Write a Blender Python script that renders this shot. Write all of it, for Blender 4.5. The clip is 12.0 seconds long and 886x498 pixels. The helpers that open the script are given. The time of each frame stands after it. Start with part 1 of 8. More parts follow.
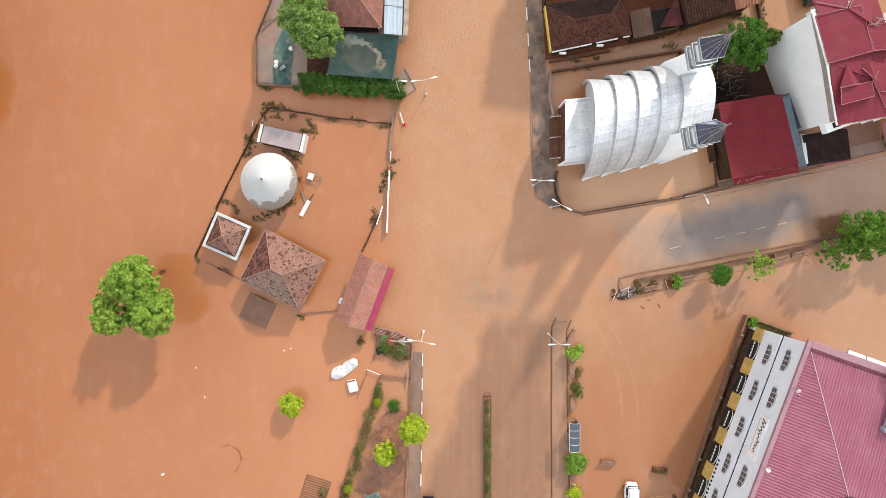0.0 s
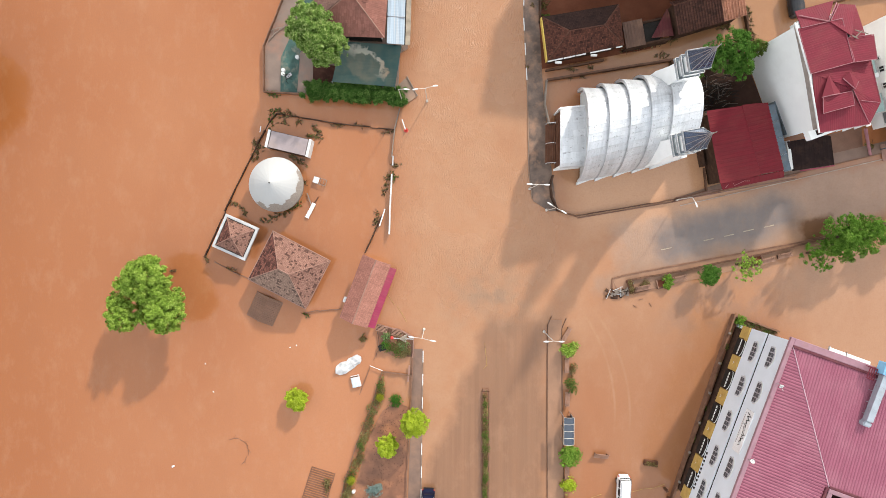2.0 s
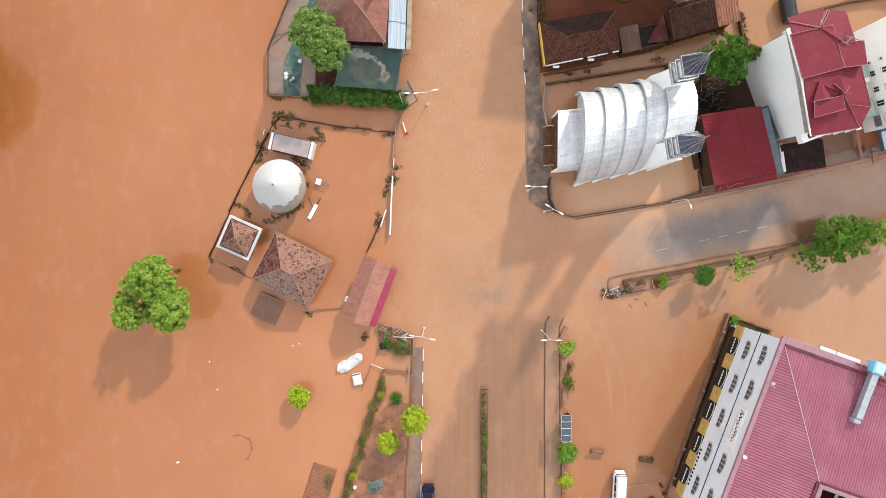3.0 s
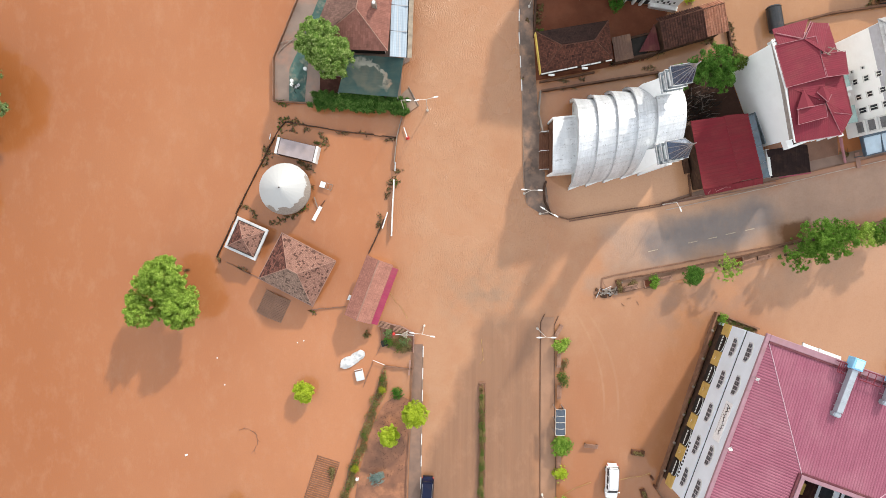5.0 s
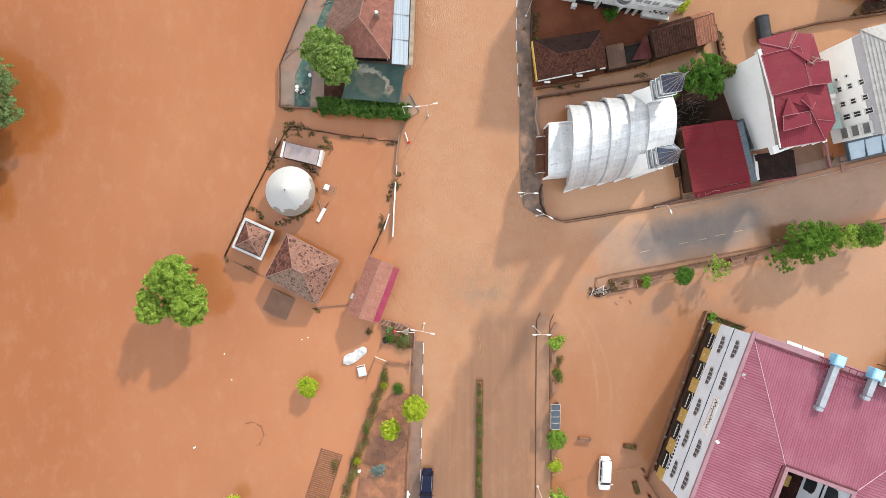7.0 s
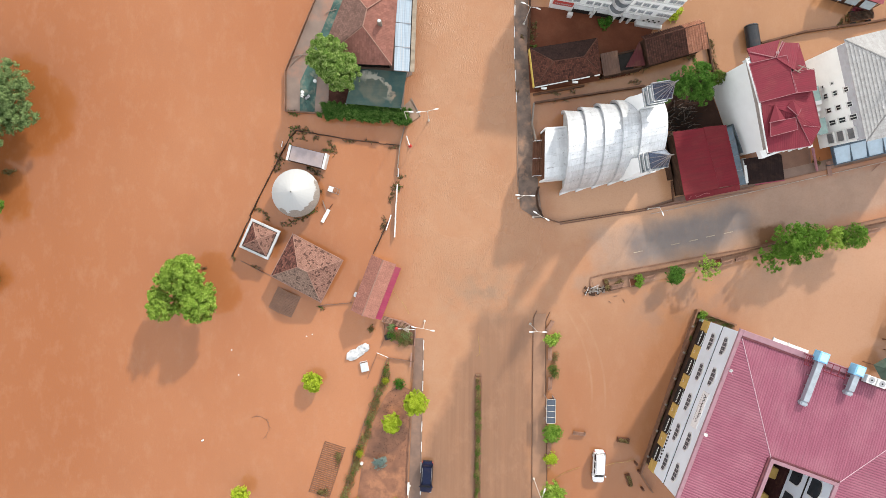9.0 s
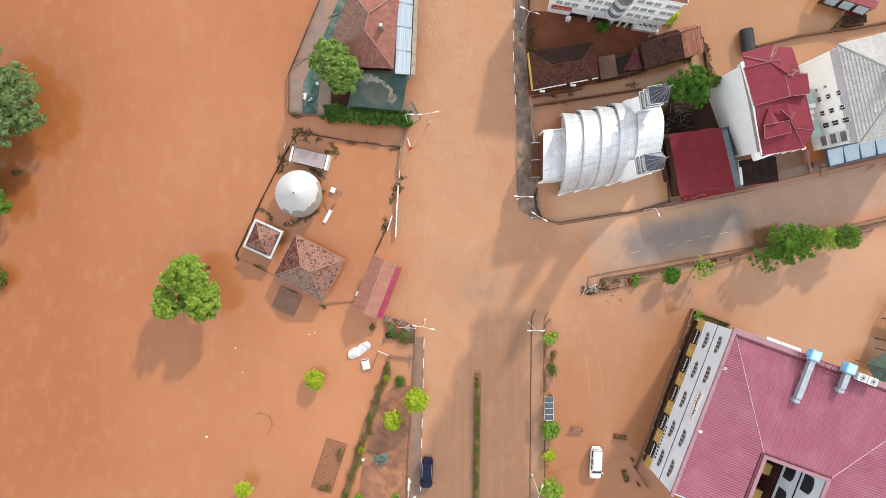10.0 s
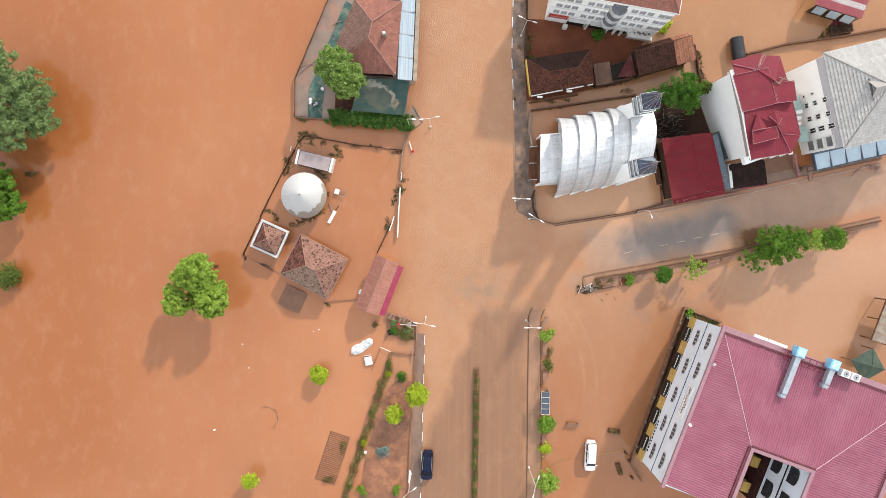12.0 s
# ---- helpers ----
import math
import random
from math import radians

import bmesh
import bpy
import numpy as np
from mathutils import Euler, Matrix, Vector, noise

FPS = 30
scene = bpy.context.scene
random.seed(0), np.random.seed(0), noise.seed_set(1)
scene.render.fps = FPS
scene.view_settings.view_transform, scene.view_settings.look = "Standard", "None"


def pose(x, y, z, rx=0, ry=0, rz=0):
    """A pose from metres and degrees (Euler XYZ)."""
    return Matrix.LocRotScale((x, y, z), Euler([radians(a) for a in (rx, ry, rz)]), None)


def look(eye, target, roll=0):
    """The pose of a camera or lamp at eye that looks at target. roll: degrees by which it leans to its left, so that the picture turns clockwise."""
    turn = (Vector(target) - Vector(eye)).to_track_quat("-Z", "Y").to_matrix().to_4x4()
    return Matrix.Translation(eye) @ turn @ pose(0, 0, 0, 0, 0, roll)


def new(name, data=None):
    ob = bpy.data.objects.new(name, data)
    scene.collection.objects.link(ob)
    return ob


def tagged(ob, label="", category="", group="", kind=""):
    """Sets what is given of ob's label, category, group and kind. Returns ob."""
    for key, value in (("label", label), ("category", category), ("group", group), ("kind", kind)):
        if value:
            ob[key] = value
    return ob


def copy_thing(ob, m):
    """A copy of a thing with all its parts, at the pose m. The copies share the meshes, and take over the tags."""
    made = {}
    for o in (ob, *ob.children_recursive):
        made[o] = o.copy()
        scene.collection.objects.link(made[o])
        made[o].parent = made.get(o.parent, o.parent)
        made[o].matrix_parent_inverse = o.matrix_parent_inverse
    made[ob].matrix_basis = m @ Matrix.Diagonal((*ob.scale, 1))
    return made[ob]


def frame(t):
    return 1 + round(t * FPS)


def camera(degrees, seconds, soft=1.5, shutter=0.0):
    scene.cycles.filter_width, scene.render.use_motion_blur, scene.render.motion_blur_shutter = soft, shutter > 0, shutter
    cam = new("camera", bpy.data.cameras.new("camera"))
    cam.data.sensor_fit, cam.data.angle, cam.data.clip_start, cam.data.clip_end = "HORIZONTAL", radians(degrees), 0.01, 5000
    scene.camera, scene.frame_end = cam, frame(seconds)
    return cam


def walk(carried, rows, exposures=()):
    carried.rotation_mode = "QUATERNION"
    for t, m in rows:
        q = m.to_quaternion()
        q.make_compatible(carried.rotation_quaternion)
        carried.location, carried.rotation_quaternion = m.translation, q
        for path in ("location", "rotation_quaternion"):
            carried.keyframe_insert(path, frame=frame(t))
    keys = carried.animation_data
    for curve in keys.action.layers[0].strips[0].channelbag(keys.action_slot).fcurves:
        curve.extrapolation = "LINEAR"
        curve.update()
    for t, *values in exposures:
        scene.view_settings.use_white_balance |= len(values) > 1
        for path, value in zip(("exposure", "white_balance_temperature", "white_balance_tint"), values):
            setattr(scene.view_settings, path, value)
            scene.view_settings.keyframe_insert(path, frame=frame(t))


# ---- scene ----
cam = camera(70.0, 12.0, soft=0.5)
ROWS = [
    (0.0, -0.004, -0.004, 70.010, -1.589, 0.183, 0.002),
    (0.5, -0.014, 0.036, 70.723, -1.584, 0.182, 0.034),
    (1.0, -0.031, 0.077, 71.437, -1.579, 0.170, 0.064),
    (1.5, -0.052, 0.119, 72.152, -1.575, 0.151, 0.094),
    (2.0, -0.076, 0.162, 72.866, -1.572, 0.127, 0.123),
    (2.5, -0.100, 0.205, 73.579, -1.569, 0.100, 0.151),
    (3.0, -0.123, 0.250, 74.292, -1.568, 0.071, 0.179),
    (5.0, -0.195, 0.437, 77.135, -1.584, -0.031, 0.291),
    (5.5, -0.204, 0.486, 77.844, -1.593, -0.049, 0.320),
    (6.0, -0.210, 0.536, 78.552, -1.605, -0.062, 0.349),
    (6.5, -0.213, 0.586, 79.260, -1.618, -0.072, 0.378),
    (7.0, -0.214, 0.637, 79.968, -1.633, -0.077, 0.408),
    (9.0, -0.211, 0.837, 82.808, -1.705, -0.070, 0.536),
    (9.5, -0.216, 0.885, 83.523, -1.724, -0.067, 0.570),
    (10.0, -0.227, 0.931, 84.241, -1.742, -0.067, 0.605),
    (10.5, -0.247, 0.976, 84.963, -1.760, -0.071, 0.641),
    (11.0, -0.277, 1.018, 85.689, -1.775, -0.081, 0.678),
    (11.5, -0.321, 1.057, 86.421, -1.788, -0.101, 0.716),
    (12.0, -0.382, 1.093, 87.159, -1.798, -0.132, 0.754),
]
walk(cam, [(t, pose(x, y, z, rx, ry, rz)) for t, x, y, z, rx, ry, rz in ROWS])

# ---- world, sun and exposure ----
SUN_AZ, SUN_EL = 30.0, 29.5      # degrees clockwise from +y, degrees above the horizon
world = bpy.data.worlds.new("world")
scene.world = world
world.use_nodes = True
wn, wl = world.node_tree.nodes, world.node_tree.links
wn.clear()
sky = wn.new("ShaderNodeTexSky")
sky.sky_type, sky.sun_disc = "NISHITA", False
sky.sun_elevation, sky.sun_rotation = radians(SUN_EL), radians(SUN_AZ)
clear_sky = wn.new("ShaderNodeBackground")
clear_sky.inputs["Strength"].default_value = 0.1
cloud = wn.new("ShaderNodeBackground")
cloud.inputs["Color"].default_value = (0.93, 0.96, 1.0, 1)
cloud.inputs["Strength"].default_value = 0.93
cover = wn.new("ShaderNodeTexNoise")
cover.inputs["Scale"].default_value, cover.inputs["Detail"].default_value = 2.2, 6
spread = wn.new("ShaderNodeMapRange")
spread.inputs["From Min"].default_value, spread.inputs["From Max"].default_value = -0.15, 0.6
blend = wn.new("ShaderNodeMixShader")
sky_out = wn.new("ShaderNodeOutputWorld")
wl.new(sky.outputs["Color"], clear_sky.inputs["Color"])
wl.new(cover.outputs["Fac"], spread.inputs["Value"])
wl.new(spread.outputs["Result"], blend.inputs["Fac"])
wl.new(clear_sky.outputs["Background"], blend.inputs[1])
wl.new(cloud.outputs["Background"], blend.inputs[2])
wl.new(blend.outputs["Shader"], sky_out.inputs["Surface"])

sun = new("sun", bpy.data.lights.new("sun", "SUN"))
sun.data.energy, sun.data.angle, sun.data.color = 2.42, radians(2.4), (1.0, 0.94, 0.85)
_az, _el = radians(SUN_AZ), radians(SUN_EL)
_to_sun = Vector((math.sin(_az) * math.cos(_el), math.cos(_az) * math.cos(_el), math.sin(_el)))
sun.matrix_world = look(_to_sun * 200, (0, 0, 0))
scene.view_settings.exposure = 0.78


# ---- materials ----
class Nodes:
    """A node material, built step by step."""

    def __init__(self, name):
        self.m = bpy.data.materials.new(name)
        self.m.use_nodes = True
        self.t = self.m.node_tree
        self.bsdf = self.t.nodes["Principled BSDF"]
        self.out = self.t.nodes["Material Output"]

    def add(self, kind, **values):
        n = self.t.nodes.new("ShaderNode" + kind)
        for k, v in values.items():
            n.inputs[k].default_value = v
        return n

    def link(self, a, b):
        self.t.links.new(a, b)

    def where(self, kind="Object"):
        if kind == "World":
            return self.add("NewGeometry").outputs["Position"]
        return self.add("TexCoord").outputs[kind]

    def noise(self, vec, scale, detail=4.0, rough=0.55, stretch=None):
        if stretch:
            mp = self.add("Mapping", Scale=stretch)
            self.link(vec, mp.inputs["Vector"])
            vec = mp.outputs["Vector"]
        n = self.add("TexNoise", Scale=scale, Detail=detail, Roughness=rough)
        self.link(vec, n.inputs["Vector"])
        return n.outputs["Fac"]

    def ramp(self, fac, lo, hi, a=0.0, b=1.0):
        n = self.add("MapRange", **{"From Min": lo, "From Max": hi, "To Min": a, "To Max": b})
        self.link(fac, n.inputs["Value"])
        return n.outputs["Result"]

    def math(self, op, a, b=None):
        n = self.add("Math")
        n.operation = op
        for i, v in enumerate((a, b)):
            if v is None:
                continue
            if isinstance(v, (int, float)):
                n.inputs[i].default_value = v
            else:
                self.link(v, n.inputs[i])
        return n.outputs[0]

    def mix(self, fac, a, b, how="MIX"):
        n = self.add("Mix")
        n.data_type, n.blend_type = "RGBA", how
        for sock, v in ((n.inputs[0], fac), (n.inputs[6], a), (n.inputs[7], b)):
            if isinstance(v, (int, float)):
                sock.default_value = v
            elif isinstance(v, tuple):
                sock.default_value = (*v[:3], 1)
            else:
                self.link(v, sock)
        return n.outputs[2]

    def bump(self, height, strength, distance, after=None):
        n = self.add("Bump", Strength=strength, Distance=distance)
        self.link(height, n.inputs["Height"])
        if after:
            self.link(after, n.inputs["Normal"])
        return n.outputs["Normal"]

    def done(self, color, rough=0.8, metal=0.0, normal=None, matt=False, **more):
        b = self.bsdf
        if isinstance(color, tuple):
            b.inputs["Base Color"].default_value = (*color[:3], 1)
        else:
            self.link(color, b.inputs["Base Color"])
        if isinstance(rough, (int, float)):
            b.inputs["Roughness"].default_value = rough
        else:
            self.link(rough, b.inputs["Roughness"])
        b.inputs["Metallic"].default_value = metal
        if matt:
            b.inputs["Specular IOR Level"].default_value = 0.12
        if normal:
            self.link(normal, b.inputs["Normal"])
        for k, v in more.items():
            b.inputs[k].default_value = v
        return self.m


def shade(c, f):
    return tuple(v * f for v in c)


def plain(name, c, rough=0.7, metal=0.0, vary=0.25, scale=1.5, grime=(0.22, 0.12, 0.07), dirt=0.25, fine=12.0, bump=0.15):
    """Paint, plaster, concrete, metal: two scales of change, a little mud and fine relief."""
    n = Nodes(name)
    v = n.where()
    big, small = n.noise(v, scale, 5), n.noise(v, fine, 4)
    col = n.mix(n.ramp(big, 0.3, 0.7), shade(c, 1 - vary), shade(c, 1 + vary * 0.6))
    col = n.mix(n.ramp(small, 0.35, 0.75, 0, 0.35), col, shade(c, 1 - vary))
    col = n.mix(n.ramp(n.noise(v, scale * 0.7, 7, 0.65), 0.5, 0.72, 0, dirt), col, grime)
    return n.done(col, n.ramp(small, 0.2, 0.8, max(rough - 0.12, 0.05), min(rough + 0.12, 1)), metal, n.bump(small, bump, 0.02), rough >= 0.65)


def tile_roof(name, a, b, dark, patch=0.35, size=(0.24, 0.36), blotch=(0.52, 0.62), edge=0.75, grain=0.75):
    """Roof tiles laid in metres on the uv map: a colour for each tile, weathered patches, rounded relief."""
    n = Nodes(name)
    uv = n.where("UV")
    br = n.add("TexBrick", Scale=1.0, **{"Mortar Size": 0.01, "Brick Width": size[0], "Row Height": size[1], "Mortar Smooth": 0.4, "Bias": -0.1})
    br.offset = 0.0
    br.inputs["Color1"].default_value, br.inputs["Color2"].default_value = (*a, 1), (*b, 1)
    br.inputs["Mortar"].default_value = (*(0.5 * p + 0.5 * q * edge for p, q in zip(b, dark)), 1)
    n.link(uv, br.inputs["Vector"])
    snap = n.add("VectorMath")
    snap.operation = "SNAP"
    n.link(uv, snap.inputs[0])
    snap.inputs[1].default_value = (size[0] * 1.0, size[1], 1)
    pick = n.noise(snap.outputs[0], grain, 5, 0.75, (0.7, 1.35, 1))
    col = n.mix(n.ramp(pick, *blotch, 0, patch), br.outputs["Color"], dark)
    col = n.mix(n.ramp(n.noise(uv, 0.35, 4), 0.4, 0.7, 0, 0.35), col, shade(a, 0.6))
    col = n.mix(n.ramp(n.noise(uv, 9.0, 3), 0.4, 0.8, 0, 0.3), col, shade(dark, 0.8))
    col = n.mix(n.ramp(n.noise(uv, 1.0, 6, 0.7, (2.2, 0.5, 1)), 0.48, 0.72, 0, 0.45), col, shade(dark, 0.9))
    col = n.mix(n.ramp(n.noise(uv, 2.6, 6, 0.75), 0.56, 0.72, 0, 0.4), col, tuple(min(1.0, 1.35 * v) for v in a))
    wave = n.add("TexWave", Scale=1.0 / size[0] * 0.5 / math.pi * math.pi, Distortion=0.0)
    n.link(uv, wave.inputs["Vector"])
    nm = n.bump(br.outputs["Fac"], 0.1, -0.015)
    nm = n.bump(wave.outputs["Fac"], 0.2, 0.03, nm)
    return n.done(col, 0.8, 0.0, nm, True)


def sheet_metal(name, c, rough=0.45, metal=0.15, fade=0.25, streak=0.3, mud=(0.3, 0.17, 0.1), spots=0.0, seam=0.0):
    """Painted sheet laid up the slope: streaks run along v."""
    n = Nodes(name)
    uv = n.where("UV")
    run = n.noise(uv, 1.0, 5, 0.6, (3.0, 0.25, 1))
    col = n.mix(n.ramp(run, 0.3, 0.75), shade(c, 1 - fade), shade(c, 1 + fade * 0.5))
    col = n.mix(n.ramp(n.noise(uv, 0.3, 6), 0.45, 0.7, 0, streak), col, mud)
    col = n.mix(n.ramp(n.noise(uv, 6, 3), 0.45, 0.8, 0, 0.25), col, shade(c, 0.6))
    col = n.mix(n.ramp(n.noise(uv, 1.3, 6, 0.7), 0.64, 0.7, 0, spots), col, shade(mud, 0.6))
    n.bsdf.inputs["Specular IOR Level"].default_value = 0.5 if metal > 0.1 else 0.2
    if seam:
        br = n.add("TexBrick", Scale=1.0, **{"Mortar Size": 0.012, "Brick Width": 0.7, "Row Height": 0.62, "Mortar Smooth": 0.3})
        br.offset = 0.37
        br.inputs["Color1"].default_value, br.inputs["Color2"].default_value = (1, 1, 1, 1), (0.66, 0.69, 0.72, 1)
        br.inputs["Mortar"].default_value = (0.66, 0.67, 0.69, 1)
        col = n.mix(0.4, col, n.mix(1.0, col, br.outputs["Color"], "MULTIPLY"))
        n.link(uv, br.inputs["Vector"])
        col = n.mix(n.math("MULTIPLY", br.outputs["Fac"], seam), col, shade(c, 0.35))
        col = n.mix(n.ramp(n.noise(uv, 3.5, 6, 0.78), 0.575, 0.65, 0, spots), col, shade(mud, 0.5))
    return n.done(col, n.ramp(run, 0.2, 0.8, rough - 0.1, rough + 0.15), metal, n.bump(n.noise(uv, 2.0, 3), 0.15, 0.03))


def leaf(name, c, tip, deep):
    """Foliage: each leaf has its own green, lets some light through and shines a little."""
    n = Nodes(name)
    isle = n.add("NewGeometry").outputs["Random Per Island"]
    ramp = n.t.nodes.new("ShaderNodeValToRGB")
    ramp.color_ramp.elements.new(0.5)
    for e, k in zip(ramp.color_ramp.elements, (shade(deep, 0.85), c, shade(tip, 0.84))):
        e.color = (*k, 1)
    clump = n.ramp(n.noise(n.where(), 1.5, 4, 0.6), 0.3, 0.7)
    n.link(n.math("ADD", n.math("MULTIPLY", isle, 0.62), n.math("MULTIPLY", clump, 0.38)), ramp.inputs["Fac"])
    col = n.mix(n.ramp(n.noise(n.where(), 0.5, 3), 0.4, 0.7, 0, 0.4), ramp.outputs["Color"], shade(c, 0.7))
    glow = n.add("BsdfTranslucent")
    n.link(col, glow.inputs["Color"])
    n.done(col, 0.85)
    n.bsdf.inputs["Specular IOR Level"].default_value = 0.08
    both = n.add("MixShader", Fac=0.27)
    n.link(n.bsdf.outputs[0], both.inputs[1])
    n.link(glow.outputs[0], both.inputs[2])
    n.link(both.outputs[0], n.out.inputs["Surface"])
    return n.m


def flood_ground():
    """Muddy flood water over plots and roads. Where the water is thin the silted road shows through."""
    n = Nodes("muddy_water")
    p = n.where("World")
    warp = n.add("TexNoise", Scale=0.22, Detail=6, Roughness=0.6)
    n.link(p, warp.inputs["Vector"])
    off = n.add("VectorMath")
    off.operation = "MULTIPLY_ADD"
    n.link(warp.outputs["Color"], off.inputs[0])
    off.inputs[1].default_value, off.inputs[2].default_value = (4, 4, 0), (-2, -2, 0)
    bent = n.add("VectorMath")
    bent.operation = "ADD"
    n.link(p, bent.inputs[0])
    n.link(off.outputs[0], bent.inputs[1])

    def patch(x, y, hx, hy, angle, soft):
        mp = n.add("Mapping")
        mp.vector_type = "TEXTURE"
        mp.inputs["Location"].default_value = (x, y, 0)
        mp.inputs["Rotation"].default_value = (0, 0, radians(angle))
        n.link(bent.outputs[0], mp.inputs["Vector"])
        s = n.add("SeparateXYZ")
        n.link(mp.outputs["Vector"], s.inputs[0])
        ax = n.ramp(n.math("ABSOLUTE", s.outputs[0]), hx - soft, hx + soft, 1, 0)
        ay = n.ramp(n.math("ABSOLUTE", s.outputs[1]), hy - soft, hy + soft, 1, 0)
        return n.math("MULTIPLY", ax, ay)

    big, mid = n.noise(p, 0.05, 5), n.noise(p, 0.35, 6, 0.6)
    lanes = n.noise(p, 1.0, 6, 0.7, (1.3, 0.025, 1))
    deep = n.mix(n.ramp(big, 0.35, 0.65), (0.311, 0.112, 0.042), (0.342, 0.137, 0.058))
    silt = n.mix(n.ramp(mid, 0.35, 0.65), (0.352, 0.17, 0.086), (0.366, 0.192, 0.104))
    deep = n.mix(n.math("MULTIPLY", patch(-13, -20, 8, 13, 0, 6), 0.6), deep, (0.405, 0.17, 0.078))
    col = n.mix(patch(4, 0, 9.5, 70, 0, 3.5), deep, silt)
    col = n.mix(n.math("MULTIPLY", patch(22, -1, 19, 12, 12, 4), 0.8), col, silt)
    col = n.mix(n.math("MULTIPLY", patch(40, 26, 24, 10, 15, 3), 0.8), col, (0.311, 0.166, 0.084))
    wet = n.mix(n.ramp(lanes, 0.35, 0.65), (0.168, 0.087, 0.049), (0.215, 0.110, 0.061))
    xy = n.add("SeparateXYZ")
    n.link(bent.outputs[0], xy.inputs[0])
    side = n.math("SUBTRACT", n.math("MULTIPLY", n.math("SUBTRACT", xy.outputs[0], 4.9), 0.939), n.math("MULTIPLY", n.math("ADD", xy.outputs[1], 9.5), 0.344))
    zone = n.math("MULTIPLY", n.ramp(side, -0.5, 0.9), patch(3.8, -31, 8.2, 21.5, 0, 1.2))
    col = n.mix(n.math("MULTIPLY", zone, 0.8), col, wet)
    band = n.mix(n.ramp(mid, 0.35, 0.65), (0.285, 0.19, 0.136), (0.345, 0.23, 0.165))
    col = n.mix(n.math("MULTIPLY", patch(46, 4.4, 27, 3.3, 13.5, 1.0), 0.85), col, band)
    col = n.mix(n.math("MULTIPLY", patch(24, 6.2, 9, 4.2, 13, 1.5), 0.8), col, (0.47, 0.265, 0.15))
    stain = n.math("MULTIPLY", patch(40, -6.5, 15, 3.2, 14, 2.0), n.ramp(mid, 0.42, 0.58))
    col = n.mix(n.math("MULTIPLY", stain, 0.55), col, (0.205, 0.127, 0.092))
    bare = n.mix(n.ramp(n.noise(p, 0.7, 5), 0.3, 0.7), (0.112, 0.104, 0.105), (0.142, 0.128, 0.123))
    col = n.mix(n.math("MULTIPLY", patch(31, -2.9, 14, 1.2, 12.5, 0.5), 0.7), col, (0.285, 0.178, 0.118))
    col = n.mix(n.math("MULTIPLY", patch(32.3, 0.5, 8.2, 2.3, 15, 1.2), 0.85), col, bare)
    col = n.mix(n.math("MULTIPLY", patch(58, -7, 18, 9, 12, 3), 0.8), col, (0.44, 0.262, 0.165))
    col = n.mix(n.math("MULTIPLY", patch(5, -7, 4, 3, 0, 2.5), n.ramp(mid, 0.4, 0.6, 0, 0.6)), col, (0.205, 0.142, 0.096))
    for cx, cy, r in ((-0.7, -21.05, 20.45), (1.3, -21.3, 20.2)):
        gap = n.add("VectorMath")
        gap.operation = "DISTANCE"
        n.link(p, gap.inputs[0])
        gap.inputs[1].default_value = (cx, cy, 0)
        line = n.ramp(n.math("ABSOLUTE", n.math("SUBTRACT", gap.outputs["Value"], r)), 0.06, 0.2, 0.55, 0)
        col = n.mix(n.math("MULTIPLY", line, n.math("MULTIPLY", patch(19.5, -15.5, 4, 6.5, 0, 1.5), n.ramp(mid, 0.3, 0.6, 0.3, 1))), col, (0.395, 0.216, 0.118))
    flow = n.math("MULTIPLY", patch(2.2, 16, 7.0, 26, 0, 2.5), 1.0)
    flow = n.math("MAXIMUM", flow, patch(6, -1, 7, 5, 0, 3))
    flow = n.math("MAXIMUM", flow, n.math("MULTIPLY", patch(20, -1.5, 4.5, 2.5, 12, 1.5), 0.45))
    wv = n.add("TexWave", Scale=1.1, Distortion=4.0, Detail=2.0, **{"Detail Scale": 0.7, "Detail Roughness": 0.45})
    tilt = n.add("Mapping", Rotation=(0, 0, radians(14)))
    n.link(bent.outputs[0], tilt.inputs["Vector"])
    n.link(tilt.outputs["Vector"], wv.inputs["Vector"])
    gust = n.ramp(n.noise(p, 0.13, 3), 0.40, 0.56)
    flow = n.math("MULTIPLY", flow, n.ramp(gust, 0, 1, 0.15, 1.0))
    ripple = n.math("ADD", n.math("MULTIPLY", n.noise(bent.outputs[0], 1.0, 3, 0.5, (5.2, 2.0, 1)), 0.7), n.math("MULTIPLY", wv.outputs["Fac"], 0.3))
    # Bank trees' reflection put into the colour: darker orange in the west.
    bank_reflection = n.math("MULTIPLY", patch(-62, 0, 20, 40, 0, 8), 0.8)
    col = n.mix(bank_reflection, col, (0.27, 0.088, 0.025))
    col = n.mix(n.math("MULTIPLY", patch(44, -19, 27, 14, 8, 4), 0.5), col, (0.285, 0.142, 0.074))
    # Brown puddle; the planter trees' reflection is put into its dark colour.
    col = n.mix(n.math("MULTIPLY", patch(42.6, 0.8, 1.6, 1.1, 14, 0.35), 0.85), col, (0.125, 0.058, 0.026))
    scum = n.noise(p, 0.5, 8, 0.72, (1.0, 0.55, 1))
    col = n.mix(n.ramp(scum, 0.5, 0.72, 0, 0.22), col, (0.42, 0.235, 0.14))
    col = n.mix(n.ramp(n.noise(p, 1.7, 8, 0.7), 0.52, 0.75, 0, 0.2), col, (0.26, 0.11, 0.045))
    col = n.mix(n.ramp(n.noise(p, 4.5, 7, 0.75), 0.45, 0.75, 0, 0.22), col, (0.2, 0.095, 0.05))
    col = n.mix(n.ramp(n.noise(p, 0.09, 6, 0.6, (1.6, 0.8, 1)), 0.5, 0.72, 0, 0.16), col, (0.22, 0.09, 0.04))
